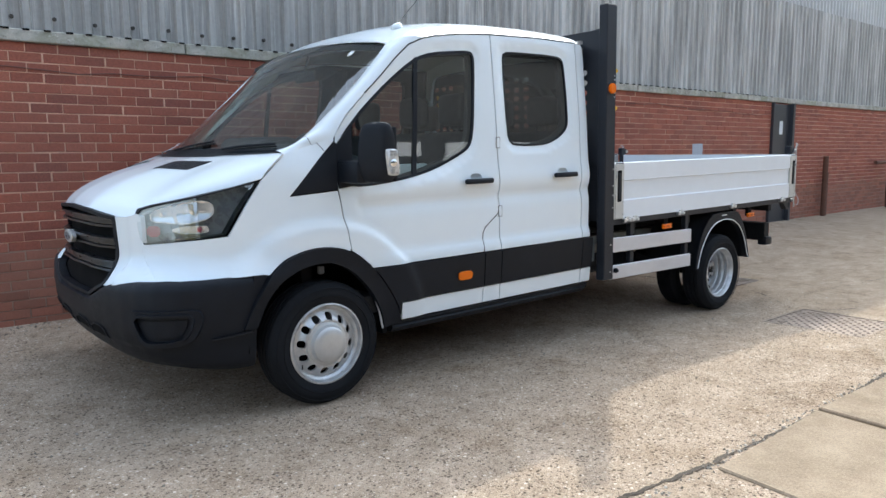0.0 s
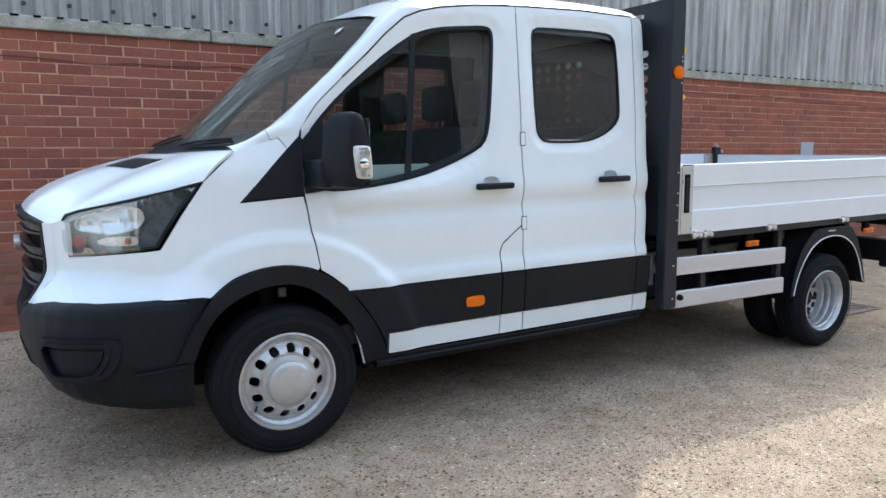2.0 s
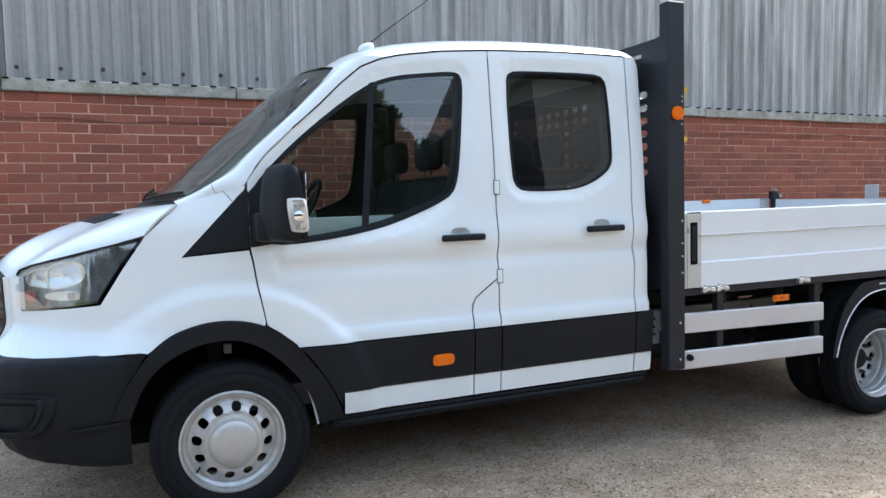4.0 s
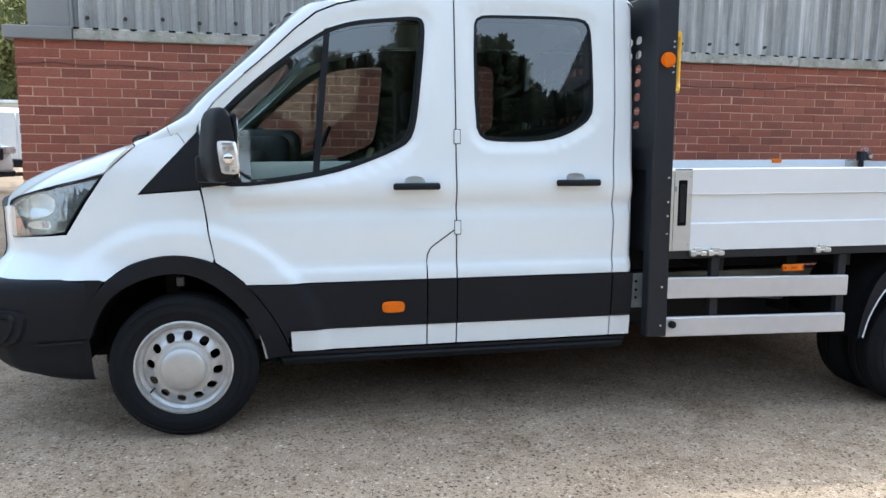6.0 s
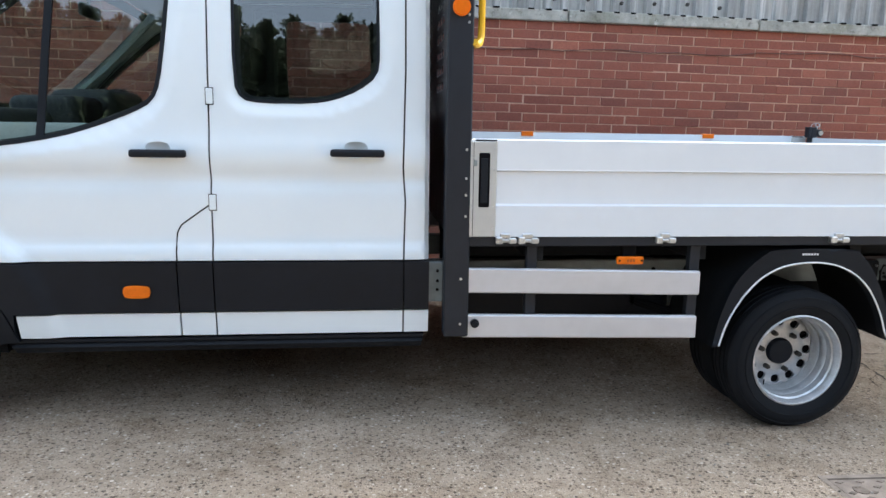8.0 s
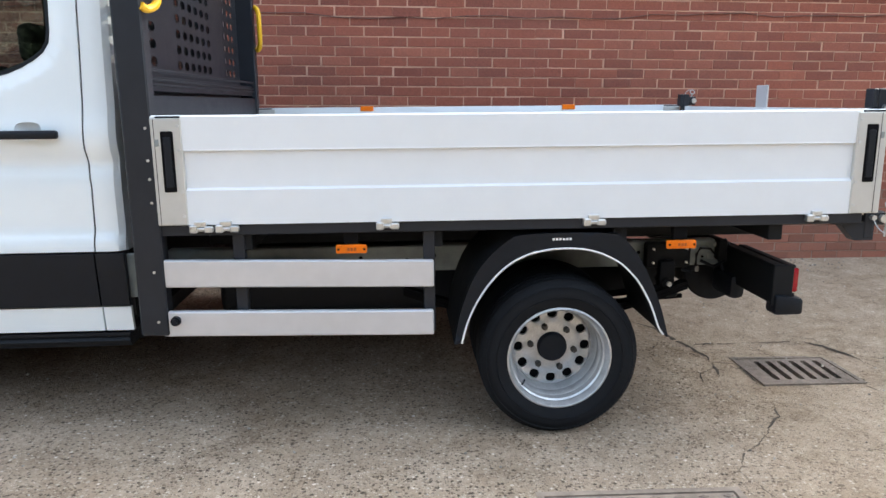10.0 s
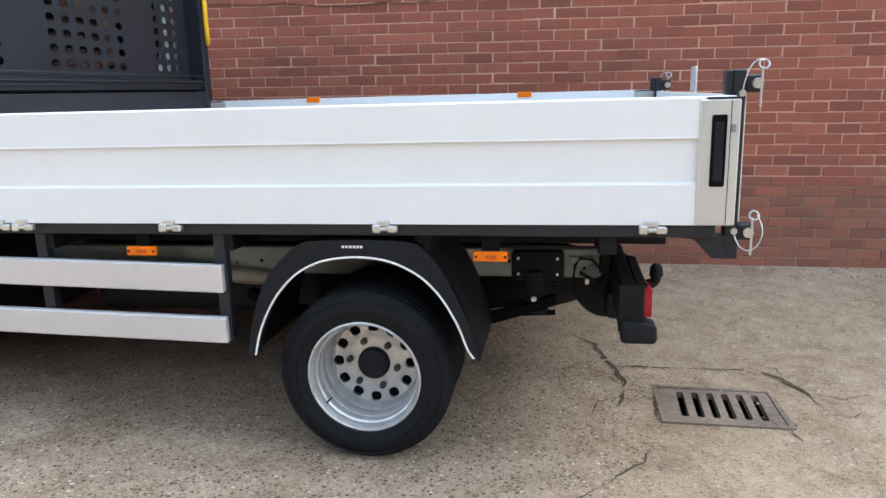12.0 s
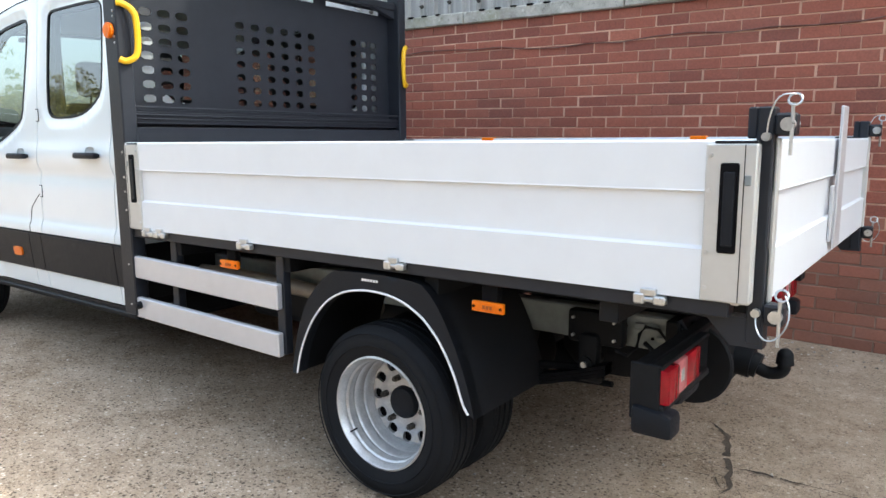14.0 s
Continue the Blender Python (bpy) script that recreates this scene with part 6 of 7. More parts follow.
    # rear mudguard: outer face, tunnel and white edge
    outer = [(5.352, 0.298), (5.372, 0.42), (5.405, 0.52), (5.441, 0.60), (5.50, 0.672), (5.56, 0.722), (5.61, 0.752), (6.0, 0.754), (6.05, 0.715), (6.10, 0.655), (6.161, 0.540), (6.205, 0.43), (6.238, 0.308)]
    inner = [(5.382, 0.305), (5.408, 0.408), (5.466, 0.519), (5.520, 0.585), (5.567, 0.628), (5.625, 0.660), (5.681, 0.680), (5.789, 0.694), (5.913, 0.682), (6.012, 0.636), (6.06, 0.595), (6.107, 0.541), (6.162, 0.442), (6.192, 0.351), (6.215, 0.320)]
    ym = YB - s * 1.058
    inner = smooth_path(inner)
    outer = smooth_path(outer)
    mg = tp("rear_mudguard", sheet(outer + inner[::-1], lambda x, z, off: (x, ym + s * (off), z), 0.03, (), 0.05), PLASTIC, "black plastic rear mudguard with white edge line")
    tn = bmesh.new()
    prev = None
    for x, z in outer:
        p, q = tn.verts.new((x, ym + s * 0.004, z)), tn.verts.new((x, ym + s * 0.50, z))
        if prev:
            tn.faces.new((prev[0], p, q, prev[1]))
        prev = (p, q)
    tt = tp("mudguard_tunnel", tn, UNDERBLACK, parent=mg)
    so = tt.modifiers.new("thick", "SOLIDIFY")
    so.thickness = 0.006
    eb = bmesh.new()
    tube(eb, [(x, ym - s * 0.003, z) for x, z in inner], 0.0042, 6)
    tp("edge_strip", eb, WHITELINE, "white edge strip", parent=mg)
    bars_text(mg, 5.745, ym - s * 0.0005, 0.724, (0.009, 0.010, 0.010, 0.010, 0.009, 0.009), 0.009, WHITELINE, s)
    # cab mounting plate
    pb = bmesh.new()
    yp = YB - s * 0.961
    box(pb, 4.05, 4.14, min(yp, yp + s * 0.02), max(yp, yp + s * 0.02), 0.505, 0.685, 0.003)
    mp_ = tp("mounting_plate", pb, GALV, "galvanised mounting plate", False)
    for z in (0.56, 0.60, 0.645):
        rb = bmesh.new()
        rod(rb, (4.10, yp + s * 0.001, z), (4.10, yp - s * 0.004, z), 0.007, 10)
        tp("plate_hole", rb, DARK, parent=mp_)


def lathe_flat(cx, cy, r, z0):
    """A tyre lying flat."""
    bm = bmesh.new()
    seg = 32
    rings = []
    for k, z in ((0.62, 0.02), (0.90, 0.0), (1.0, 0.05), (1.0, 0.15), (0.90, 0.20), (0.62, 0.18)):
        rings.append([bm.verts.new((cx + r * k * math.cos(6.2832 * i / seg), cy + r * k * math.sin(6.2832 * i / seg), z0 + 0.10 + z)) for i in range(seg)])
    for a, b in zip(rings, rings[1:] + rings[:1]):
        for i in range(seg):
            bm.faces.new((a[i], a[(i + 1) % seg], b[(i + 1) % seg], b[i]))
    return bm


# flat box added unseen under the engine, to darken the ground below
tp("under_engine_light_block", bx(1.35, 2.35, YC - 0.58, YC + 0.58, 0.30, 0.36, 0.02, seg=2), DARK)
# two added dark boxes standing in for the shade beyond the guard rails
tp("far_rail_shade_box", bx(4.30, 5.30, YB + 0.52, YB + 0.90, 0.30, 0.70, 0.02, seg=2), DARK)
tp("bed_shade_box", bx(4.25, 5.35, YB + 0.10, YB + 0.42, 0.30, 0.74, 0.03, seg=2), DARK)
# another unseen block, added to stop light passing under the cab
tp("under_cab_light_block", bx(2.35, 3.30, YC - 0.25, YC + 0.25, 0.24, 0.46, 0.05, seg=3), DARK)
tp("floor_pan", bx(2.20, 4.05, YC - 0.93, YC + 0.93, 0.36, 0.42, 0.01), DARK)
# bed floor and subframe
tp("bed_floor", bx(4.22, 7.04, 3.235, 2 * YB - 3.235, 0.80, 0.822, 0.002), BEDALU, "bare aluminium bed floor", False)
for s in (1, -1):
    cb = bmesh.new()
    yc = YB - s * 0.436
    box(cb, 3.6, 6.726, yc - 0.035, yc + 0.035, 0.470, 0.596, 0.006)
    ch = tp("chassis_rail", cb, GALV, "galvanised chassis rail with holes", False)
    for x in (4.95, 5.05, 5.17, 5.3, 6.30, 6.40, 6.52, 6.62, 6.72):
        hb = bmesh.new()
        ys_ = yc - s * 0.035
        rod(hb, (x, ys_ + s * 0.002, 0.53 + 0.02 * math.sin(x * 31)), (x, ys_ - s * 0.002, 0.53 + 0.02 * math.sin(x * 31)), 0.008 + 0.003 * math.sin(x * 17), 12)
        tp("rail_hole", hb, DARK, parent=ch)
    sb = bmesh.new()
    box(sb, 4.25, 6.95, yc - 0.04, yc + 0.04, 0.62, 0.768, 0.004)
    tp("tipper_subframe", sb, UNDERBLACK, "black tipper subframe", False)
    # leaf spring and shackle
    lb = bmesh.new()
    pts = [(5.15 + 1.35 * t, YB - s * 0.576, 0.42 - 0.15 * math.sin(math.pi * t)) for t in [k / 12 for k in range(13)]]
    for dz in (0.0, -0.014, -0.028):
        prev = None
        for (x, y, z) in pts:
            q = [lb.verts.new((x, y + a, z + dz + b)) for a, b in ((-0.03, -0.006), (0.03, -0.006), (0.03, 0.006), (-0.03, 0.006))]
            if prev:
                for i in range(4):
                    lb.faces.new((prev[i], prev[(i + 1) % 4], q[(i + 1) % 4], q[i]))
            prev = q
    tp("leaf_spring", lb, DARK)
    kb = bmesh.new()
    box(kb, 6.315, 6.535, yc - s * 0.08 - 0.03, yc - s * 0.08 + 0.03, 0.474, 0.60, 0.016, 2)
    box(kb, 6.372, 6.452, yc - s * 0.11 - 0.03, yc - s * 0.11 + 0.03, 0.372, 0.52, 0.02, 2)
    rod(kb, (6.412, yc - s * 0.15, 0.41), (6.412, yc - s * 0.04, 0.41), 0.026, 12)
    box(kb, 6.36, 6.47, yc - s * 0.11 - 0.03, yc - s * 0.11 + 0.02, 0.335, 0.372, 0.012)
    tp("spring_shackle", kb, UNDERBLACK, "black spring shackle bracket")
    for bxx, bzz, rr_ in ((6.412, 0.505, 0.011), (6.412, 0.41, 0.012), (6.345, 0.505, 0.006), (6.345, 0.572, 0.006), (6.507, 0.505, 0.006), (6.507, 0.572, 0.006)):
        zb = bmesh.new()
        rod(zb, (bxx, yc - s * (0.155 if bzz < 0.45 else 0.112), bzz), (bxx, yc - s * (0.168 if bzz < 0.45 else 0.125), bzz), rr_, 6)
        tp("bracket_bolt", zb, ZINC)
    for hx, hw, hz in ((6.60, 0.045, 0.555), (6.70, 0.03, 0.575), (6.655, 0.018, 0.515)):
        tp("rail_fitting", bx(hx - hw, hx + hw, min(yc - s * 0.036, yc - s * 0.05), max(yc - s * 0.036, yc - s * 0.05), hz - 0.012, hz + 0.012, 0.005, seg=2), GALV)
    tb = bmesh.new()
    tube(tb, [(6.50, yc - s * 0.08, 0.46), (6.545, yc - s * 0.085, 0.45), (6.575, yc - s * 0.07, 0.48), (6.58, yc - s * 0.06, 0.53), (6.60, yc - s * 0.055, 0.56), (6.65, yc - s * 0.055, 0.555), (6.69, yc - s * 0.06, 0.51), (6.71, yc - s * 0.07, 0.46), (6.725, yc - s * 0.06, 0.42), (6.735, yc - s * 0.06, 0.47)], 0.007, 7)
    tp("wiring_loom", tb, PLASTIC)
    tb = bmesh.new()
    tube(tb, [(6.60, yc - s * 0.06, 0.50), (6.66, yc - s * 0.08, 0.47), (6.72, yc - s * 0.07, 0.50), (6.75, yc - s * 0.05, 0.56), (6.72, yc - s * 0.05, 0.60)], 0.009, 7)
    tp("brake_hose", tb, PLASTIC)
    rb = bmesh.new()
    tube(rb, [(5.9, yc - s * 0.14, 0.34), (6.2, yc - s * 0.14, 0.37), (6.46, yc - s * 0.11, 0.39)], 0.016, 8)
    tube(rb, [(6.05, yc - s * 0.10, 0.31), (6.5, yc - s * 0.10, 0.335)], 0.012, 8)
    tp("anti_roll_bar", rb, DARK)
for x in (4.5, 5.25, 6.0, 6.65):
    tp("bed_cross_member", bx(x, x + 0.06, 3.25, 2 * YB - 3.25, 0.70, 0.80, 0.003), UNDERBLACK, "", False)
tp("fuel_tank", bx(4.25, 5.44, YB - 0.395, YB + 0.38, 0.25, 0.56, 0.05, seg=3), PLASTIC, "black plastic fuel tank")
tp("rear_axle_casing", bx(5.66, 5.92, YB - 0.70, YB + 0.70, 0.22, 0.36, 0.05, seg=3), UNDERBLACK, "black rear axle casing")
dp = bmesh.new()
rod(dp, (3.9, YB, 0.36), (5.7, YB, 0.26), 0.045, 14)
tp("drive_shaft", dp, GALV)
ex = bmesh.new()
tube(ex, [(3.9, 3.72, 0.50), (4.3, 3.70, 0.515), (4.7, 3.72, 0.505), (5.0, 3.78, 0.47), (5.3, 3.80, 0.44)], 0.04, 12)
tp("exhaust_pipe", ex, EXHAUST, "pale heat-stained exhaust pipe")
sp = bmesh.new()
rod(sp, (6.72, YB - 0.28, 0.36), (6.72, YB + 0.28, 0.36), 0.01, 8)
lathe(sp, [(0.0, 0.0), (0.145, 0.0), (0.153, 0.006), (0.153, 0.02), (0.145, 0.026), (0.0, 0.026)], 32, YB - 0.38, 6.725, 0.42)
tp("tow_bar_plate", sp, UNDERBLACK)
tp("plate_bolt", bx(6.625, 6.645, YB - 0.388, YB - 0.379, 0.415, 0.445, 0.004), ZINC)
# tyre shape added out of view, blocking light below the rear of the bed
tp("under_chassis_light_block", lathe_flat(5.55 + 0.80, YB + 0.1, 0.33, 0.15), RUBBER, "tyre shape added unseen under the chassis to block light")
# rear corner posts with pins, tailgate
for s in (1, -1):
    y0 = YB - s * 1.018
    y1 = y0 + s * 0.055
    pb = bmesh.new()
    ylo, yhi = min(y0, y1), max(y0, y1)
    box(pb, 7.056, 7.096, ylo, yhi, 0.70, 1.306, 0.004)
    box(pb, 7.034, 7.056, ylo, yhi, 1.228, 1.306, 0.004)
    post = tp("tailgate_post", pb, STEELPAINT, "black tailgate post with hinge pins", False)
    fb = bmesh.new()
    a = [(6.86, 0.768), (7.10, 0.768), (7.10, 0.69), (7.02, 0.69), (6.96, 0.755)]
    v0 = [fb.verts.new((x, ylo + 0.003, z)) for x, z in a]
    v1 = [fb.verts.new((x, yhi - 0.003, z)) for x, z in a]
    fb.faces.new(v0)
    fb.faces.new(v1[::-1])
    for i in range(5):
        fb.faces.new((v0[i], v0[(i + 1) % 5], v1[(i + 1) % 5], v1[i]))
    tp("lower_bracket", fb, STEELPAINT, "", False, parent=post)
    for z in (1.262, 0.782):
        kb = bmesh.new()
        box(kb, 7.095, 7.145, min(y0, y0 + s * 0.05), max(y0, y0 + s * 0.05), z - 0.028, z + 0.028, 0.006)
        tp("pin_plate", kb, STEELPAINT, "", False, parent=post)
        nb = bmesh.new()
        rod(nb, (7.128, y0 - s * 0.016, z), (7.128, y0 + s * 0.06, z), 0.0165, 18)
        tp("hinge_pin", nb, ZINC, "bright hinge pin", parent=post)
        cb = bmesh.new()
        rod(cb, (7.138, y0 - s * 0.012, z + 0.05), (7.138, y0 - s * 0.012, z - 0.075), 0.0045, 8)
        rc = Vector((7.142, y0 - s * 0.014, z + 0.058))
        tube(cb, [rc + Vector((0.015 * math.cos(6.2832 * k / 16), 0.006 * math.sin(6.2832 * k / 16), 0.014 * math.sin(6.2832 * k / 16))) for k in range(17)], 0.003, 6)
        tp("linch_pin", cb, ZINC, "bright linch pin ring", parent=post)
        wb = bmesh.new()
        if z > 1:
            pts = [(7.082, y0 - s * 0.010, z - 0.03), (7.086, y0 - s * 0.02, z + 0.01), (7.098, y0 - s * 0.026, z + 0.05), (7.112, y0 - s * 0.028, z + 0.068), (7.13, y0 - s * 0.024, z + 0.072), (7.142, y0 - s * 0.014, z + 0.07)]
        else:
            pts = [(7.082, y0 - s * 0.010, z + 0.005), (7.088, y0 - s * 0.03, z - 0.03), (7.11, y0 - s * 0.045, z - 0.055), (7.14, y0 - s * 0.05, z - 0.05), (7.165, y0 - s * 0.045, z - 0.01), (7.165, y0 - s * 0.03, z + 0.03), (7.15, y0 - s * 0.018, z + 0.06)]
        tube(wb, smooth_path(pts, 2), 0.0022, 6)
        rod(wb, (7.082, y0 - s * 0.001, z - (0.03 if z > 1 else -0.005)), (7.082, y0 - s * 0.02, z - (0.03 if z > 1 else -0.005)), 0.011, 10)
        tp("retaining_wire", wb, ZINC, "looped steel retaining wire", parent=post)
tg = plank("tailgate", 2 * (YB - 3.275), 0.028, "white ribbed aluminium tailgate")
for a in (0.0, 2 * (YB - 3.275) - 0.03):
    tp("tailgate_edge", bx(a, a + 0.03, -0.008, 0.034, -0.004, 0.418, 0.004), CORNERALU, "", False, parent=tg)
sb = bmesh.new()
box(sb, 0.955, 1.075, -0.020, -0.010, 0.02, 0.53, 0.003)
tp("tailgate_prop", sb, RAILALU, "", False, parent=tg)
sb = bmesh.new()
box(sb, 0.90, 0.925, -0.014, -0.002, 0.05, 0.25, 0.003)
tp("tailgate_catch", sb, RAILALU, "", False, parent=tg)
tg.matrix_local = Matrix.Translation(-BASE) @ Matrix.Translation((7.098, 3.275, BED_Z0)) @ Matrix.Rotation(math.pi / 2, 4, "Z")
# amber reflectors on the far panel's top edge
for x in (4.935, 6.292):
    rb = bmesh.new()
    box(rb, x - 0.043, x + 0.043, 5.29, 5.335, 1.212, 1.2445, 0.003)
    tp("top_reflector", rb, AMBER, "amber reflector on the panel edge", False)
# rear lamps and bumper step
for s in (1, -1):
    y0, y1 = YB - s * 0.948, YB - s * 0.22
    ylo, yhi = min(y0, y1), max(y0, y1)
    lb = bmesh.new()
    box(lb, 6.728, 6.790, ylo, yhi, 0.40, 0.572, 0.010)
    bar = tp("rear_lamp_bar", lb, UNDERBLACK, "black rear lamp carrier", False)
    tp("lamp_cheek", bx(6.726, 6.816, min(y0 - s * 0.003, y0 + s * 0.010), max(y0 - s * 0.003, y0 + s * 0.010), 0.398, 0.5745, 0.004), UNDERBLACK, parent=bar)
    # lens in three fields: red outer corner, pale reversing field, red inner field
    for ya, yb_, za, zb_, out_, mat, lab in ((0.006, 0.105, 0.452, 0.560, 6.842, REDLENS, "red rear lamp lens"), (0.108, 0.205, 0.452, 0.560, 6.834, PINKLENS, "pale clear and pink reversing lens"), (0.208, 0.34, 0.452, 0.560, 6.832, REDLENS, "red rear lamp lens")):
        rb = bmesh.new()
        box(rb, 6.788, out_, min(y0 + s * ya, y0 + s * yb_), max(y0 + s * ya, y0 + s * yb_), za, zb_, 0.008, 2)
        tp("rear_lamp", rb, mat, lab, parent=bar)
    for k in range(3):
        tp("lens_rib", bx(6.838, 6.8435, min(y0 + s * (0.012 + 0.030 * k), y0 + s * (0.016 + 0.030 * k)), max(y0 + s * (0.012 + 0.030 * k), y0 + s * (0.016 + 0.030 * k)), 0.458, 0.554), REDLENS, parent=bar)
    # pale patch painting the small highlight in the middle of the lens
    tp("lens_highlight", bx(6.832, 6.8355, min(y0 + s * 0.14, y0 + s * 0.168), max(y0 + s * 0.14, y0 + s * 0.168), 0.49, 0.53, 0.001), CLEARLENS, "small pale patch for the highlight on the lens", parent=bar)
    for za, zb_, xe in ((0.425, 0.452, 6.828), (0.560, 0.574, 6.826)):
        tp("lamp_bezel", bx(6.788, xe, min(y0, y0 + s * 0.46), max(y0, y0 + s * 0.46), za, zb_, 0.005), UNDERBLACK, parent=bar)
    eb = bmesh.new()
    vs = box(eb, 6.735, 6.862, min(y0 - s * 0.02, y0 + s * 0.07), max(y0 - s * 0.02, y0 + s * 0.07), 0.356, 0.447, 0.016, 2)
    for v in vs:
        v.co.z -= 0.25 * max(0.0, v.co.x - 6.79) * (1 if v.co.z > 0.40 else 0)
    tp("underrun_end", eb, PLASTIC, "black plastic end cap", parent=bar)
tp("underrun_beam", bx(6.68, 6.726, 3.75, 2 * YB - 3.75, 0.50, 0.60, 0.006), UNDERBLACK, "black rear cross beam", False)
hb = bmesh.new()
box(hb, 6.70, 6.80, YB - 0.16, YB + 0.16, 0.27, 0.50, 0.012)
rod(hb, (6.76, YB, 0.36), (6.86, YB, 0.345), 0.062, 18)
rod(hb, (6.855, YB, 0.345), (6.885, YB, 0.335), 0.050, 18)
tube(hb, smooth_path([(6.86, YB, 0.34), (6.91, YB, 0.315), (6.95, YB, 0.318), (6.975, YB, 0.335), (6.978, YB, 0.375)], 2), 0.025, 12)
rod(hb, (6.978, YB, 0.362), (6.978, YB, 0.395), 0.034, 16, 0.030)
bmesh.ops.create_uvsphere(hb, u_segments=14, v_segments=10, radius=0.030, matrix=Matrix.Translation((6.978, YB, 0.395)))
tp("tow_hitch", hb, UNDERBLACK, "black ball tow hitch")
eb = bmesh.new()
box(eb, 6.70, 6.78, YB - 0.62, YB - 0.40, 0.33, 0.45, 0.03, 2)
tp("mud_flap", eb, PLASTIC)


# ---- yard fittings ----
def drain():
    x0, x1, y0, y1 = DRAIN
    z = ground_z((x0 + x1) / 2, (y0 + y1) / 2)
    slots = []
    for k in range(6):
        a = x0 + 0.075 + 0.066 * k
        cx, cy, lean = a + 0.024, (y0 + y1) / 2 + 0.004, 0.045
        slots.append([(cx + lean * v + u, cy + v) for u, v in ((-0.016, -0.120), (-0.009, -0.130), (0.009, -0.130), (0.016, -0.120), (0.016, 0.120), (0.009, 0.130), (-0.009, 0.130), (-0.016, 0.120))])
    grate = new("drain_grate")
    grate.location = ((x0 + x1) / 2, (y0 + y1) / 2, z)
    tagged(grate, "rusty cast iron drain grate with slots, set in the yard", "drain")
    off = Vector(grate.location)
    bm = sheet([(x0 + 0.011, y0 + 0.011), (x1 - 0.011, y0 + 0.011), (x1 - 0.011, y1 - 0.011), (x0 + 0.011, y1 - 0.011)], lambda x, y, o: (x - off.x, y - off.y, 0.002 - o), 0.06, slots, 0.03)
    part("grate_plate", bm, GRATE, grate)
    fr = [(x0 - 0.015, y0 - 0.015), (x1 + 0.015, y0 - 0.015), (x1 + 0.015, y1 + 0.015), (x0 - 0.015, y1 + 0.015)]
    bm = sheet(fr, lambda x, y, o: (x - off.x, y - off.y, 0.006 - o), 0.1, [inset(fr, 0.024)], 0.04)
    part("grate_frame", bm, GRATE, grate)
    part("pit", bx(x0 - off.x, x1 - off.x, y0 - off.y, y1 - off.y, -0.3, -0.12), DARK, grate)


def manhole():
    x0, x1, y0, y1 = COVER
    z = ground_z((x0 + x1) / 2, (y0 + y1) / 2)
    ob = new("manhole_cover")
    ob.location = ((x0 + x1) / 2, (y0 + y1) / 2, z)
    tagged(ob, "rectangular studded metal inspection cover set in the yard", "manhole cover")
    o = Vector(ob.location)
    part("cover_plate", bx(x0 + 0.012 - o.x, x1 - 0.012 - o.x, y0 + 0.012 - o.y, y1 - 0.012 - o.y, -0.03, 0.002, 0.002), COVERMETAL, ob)
    fr = [(x0 - 0.02 - o.x, y0 - 0.02 - o.y), (x1 + 0.02 - o.x, y0 - 0.02 - o.y), (x1 + 0.02 - o.x, y1 + 0.02 - o.y), (x0 - 0.02 - o.x, y1 + 0.02 - o.y)]
    part("cover_frame", sheet(fr, lambda x, y, q: (x, y, 0.005 - q), 0.1, [inset(fr, 0.026)], 0.03), COVERMETAL, ob)
    bm = bmesh.new()
    for i in range(15):
        for j in range(17):
            if (i + j) % 2:
                continue
            cx, cy = x0 + 0.04 + i * 0.0445 - o.x, y0 + 0.035 + j * 0.0415 - o.y
            f = [bm.verts.new((cx + a * 0.021, cy + b * 0.013, 0.0015)) for a, b in ((-1, 0), (0, -1), (1, 0), (0, 1))]
            g = [bm.verts.new((cx + a * 0.016, cy + b * 0.009, 0.0065)) for a, b in ((-1, 0), (0, -1), (1, 0), (0, 1))]
            bm.faces.new(g)
            for k in range(4):
                bm.faces.new((f[k], f[(k + 1) % 4], g[(k + 1) % 4], g[k]))
    part("cover_studs", bm, COVERSTUD, ob, kind="stuff")
    for cx in (x0 + 0.09, x1 - 0.09):
        kb = bmesh.new()
        rod(kb, (cx - o.x, y1 - 0.10 - o.y, 0.0), (cx - o.x, y1 - 0.10 - o.y, 0.005), 0.03, 16)
        part("key_hole", kb, COVERSTUD, ob)


COVERMETAL = simple("worn_cover_metal", (0.315, 0.25, 0.197), 0.85, 0.0, 0.5, 14.0, 0.3, 250.0, Specular_IOR_Level=0.1)
COVERSTUD = simple("cover_stud_metal", (0.215, 0.168, 0.132), 0.8, 0.0, 0.5, 60.0, Specular_IOR_Level=0.1)
drain()
manhole()

# door and posts along the wall beyond the truck
door = new("door_1")
door.location = (13.2, WALL_Y, 0.03)
tagged(door, "dark steel door in a frame in the brick wall", "door", "", "structure")
part("door_leaf", bx(-0.40, 0.20, -0.03, 0.02, 0.0, 2.16, 0.006), DOORPAINT, door)
part("door_frame", bx(-0.45, -0.40, -0.05, 0.02, 0.0, 2.18, 0.004), DOORPAINT, door)
part("door_frame", bx(0.20, 0.28, -0.10, 0.02, 0.0, 2.18, 0.004), DOORPAINT, door)
part("door_sign", bx(-0.18, -0.06, -0.034, -0.029, 1.62, 1.86), ALU, door)
pp = bmesh.new()
rod(pp, (0, 0, 0), (0, 0, 1.22), 0.05, 14)
rod(pp, (0.16, 0.02, 0), (0.16, 0.02, 0.9), 0.02, 10)
o = part("wall_post", pp, RUST, None, "rusty iron post standing by the wall", category="post", smooth=True)
o.location = (14.85, WALL_Y - 0.12, 0.02)
pp = bmesh.new()
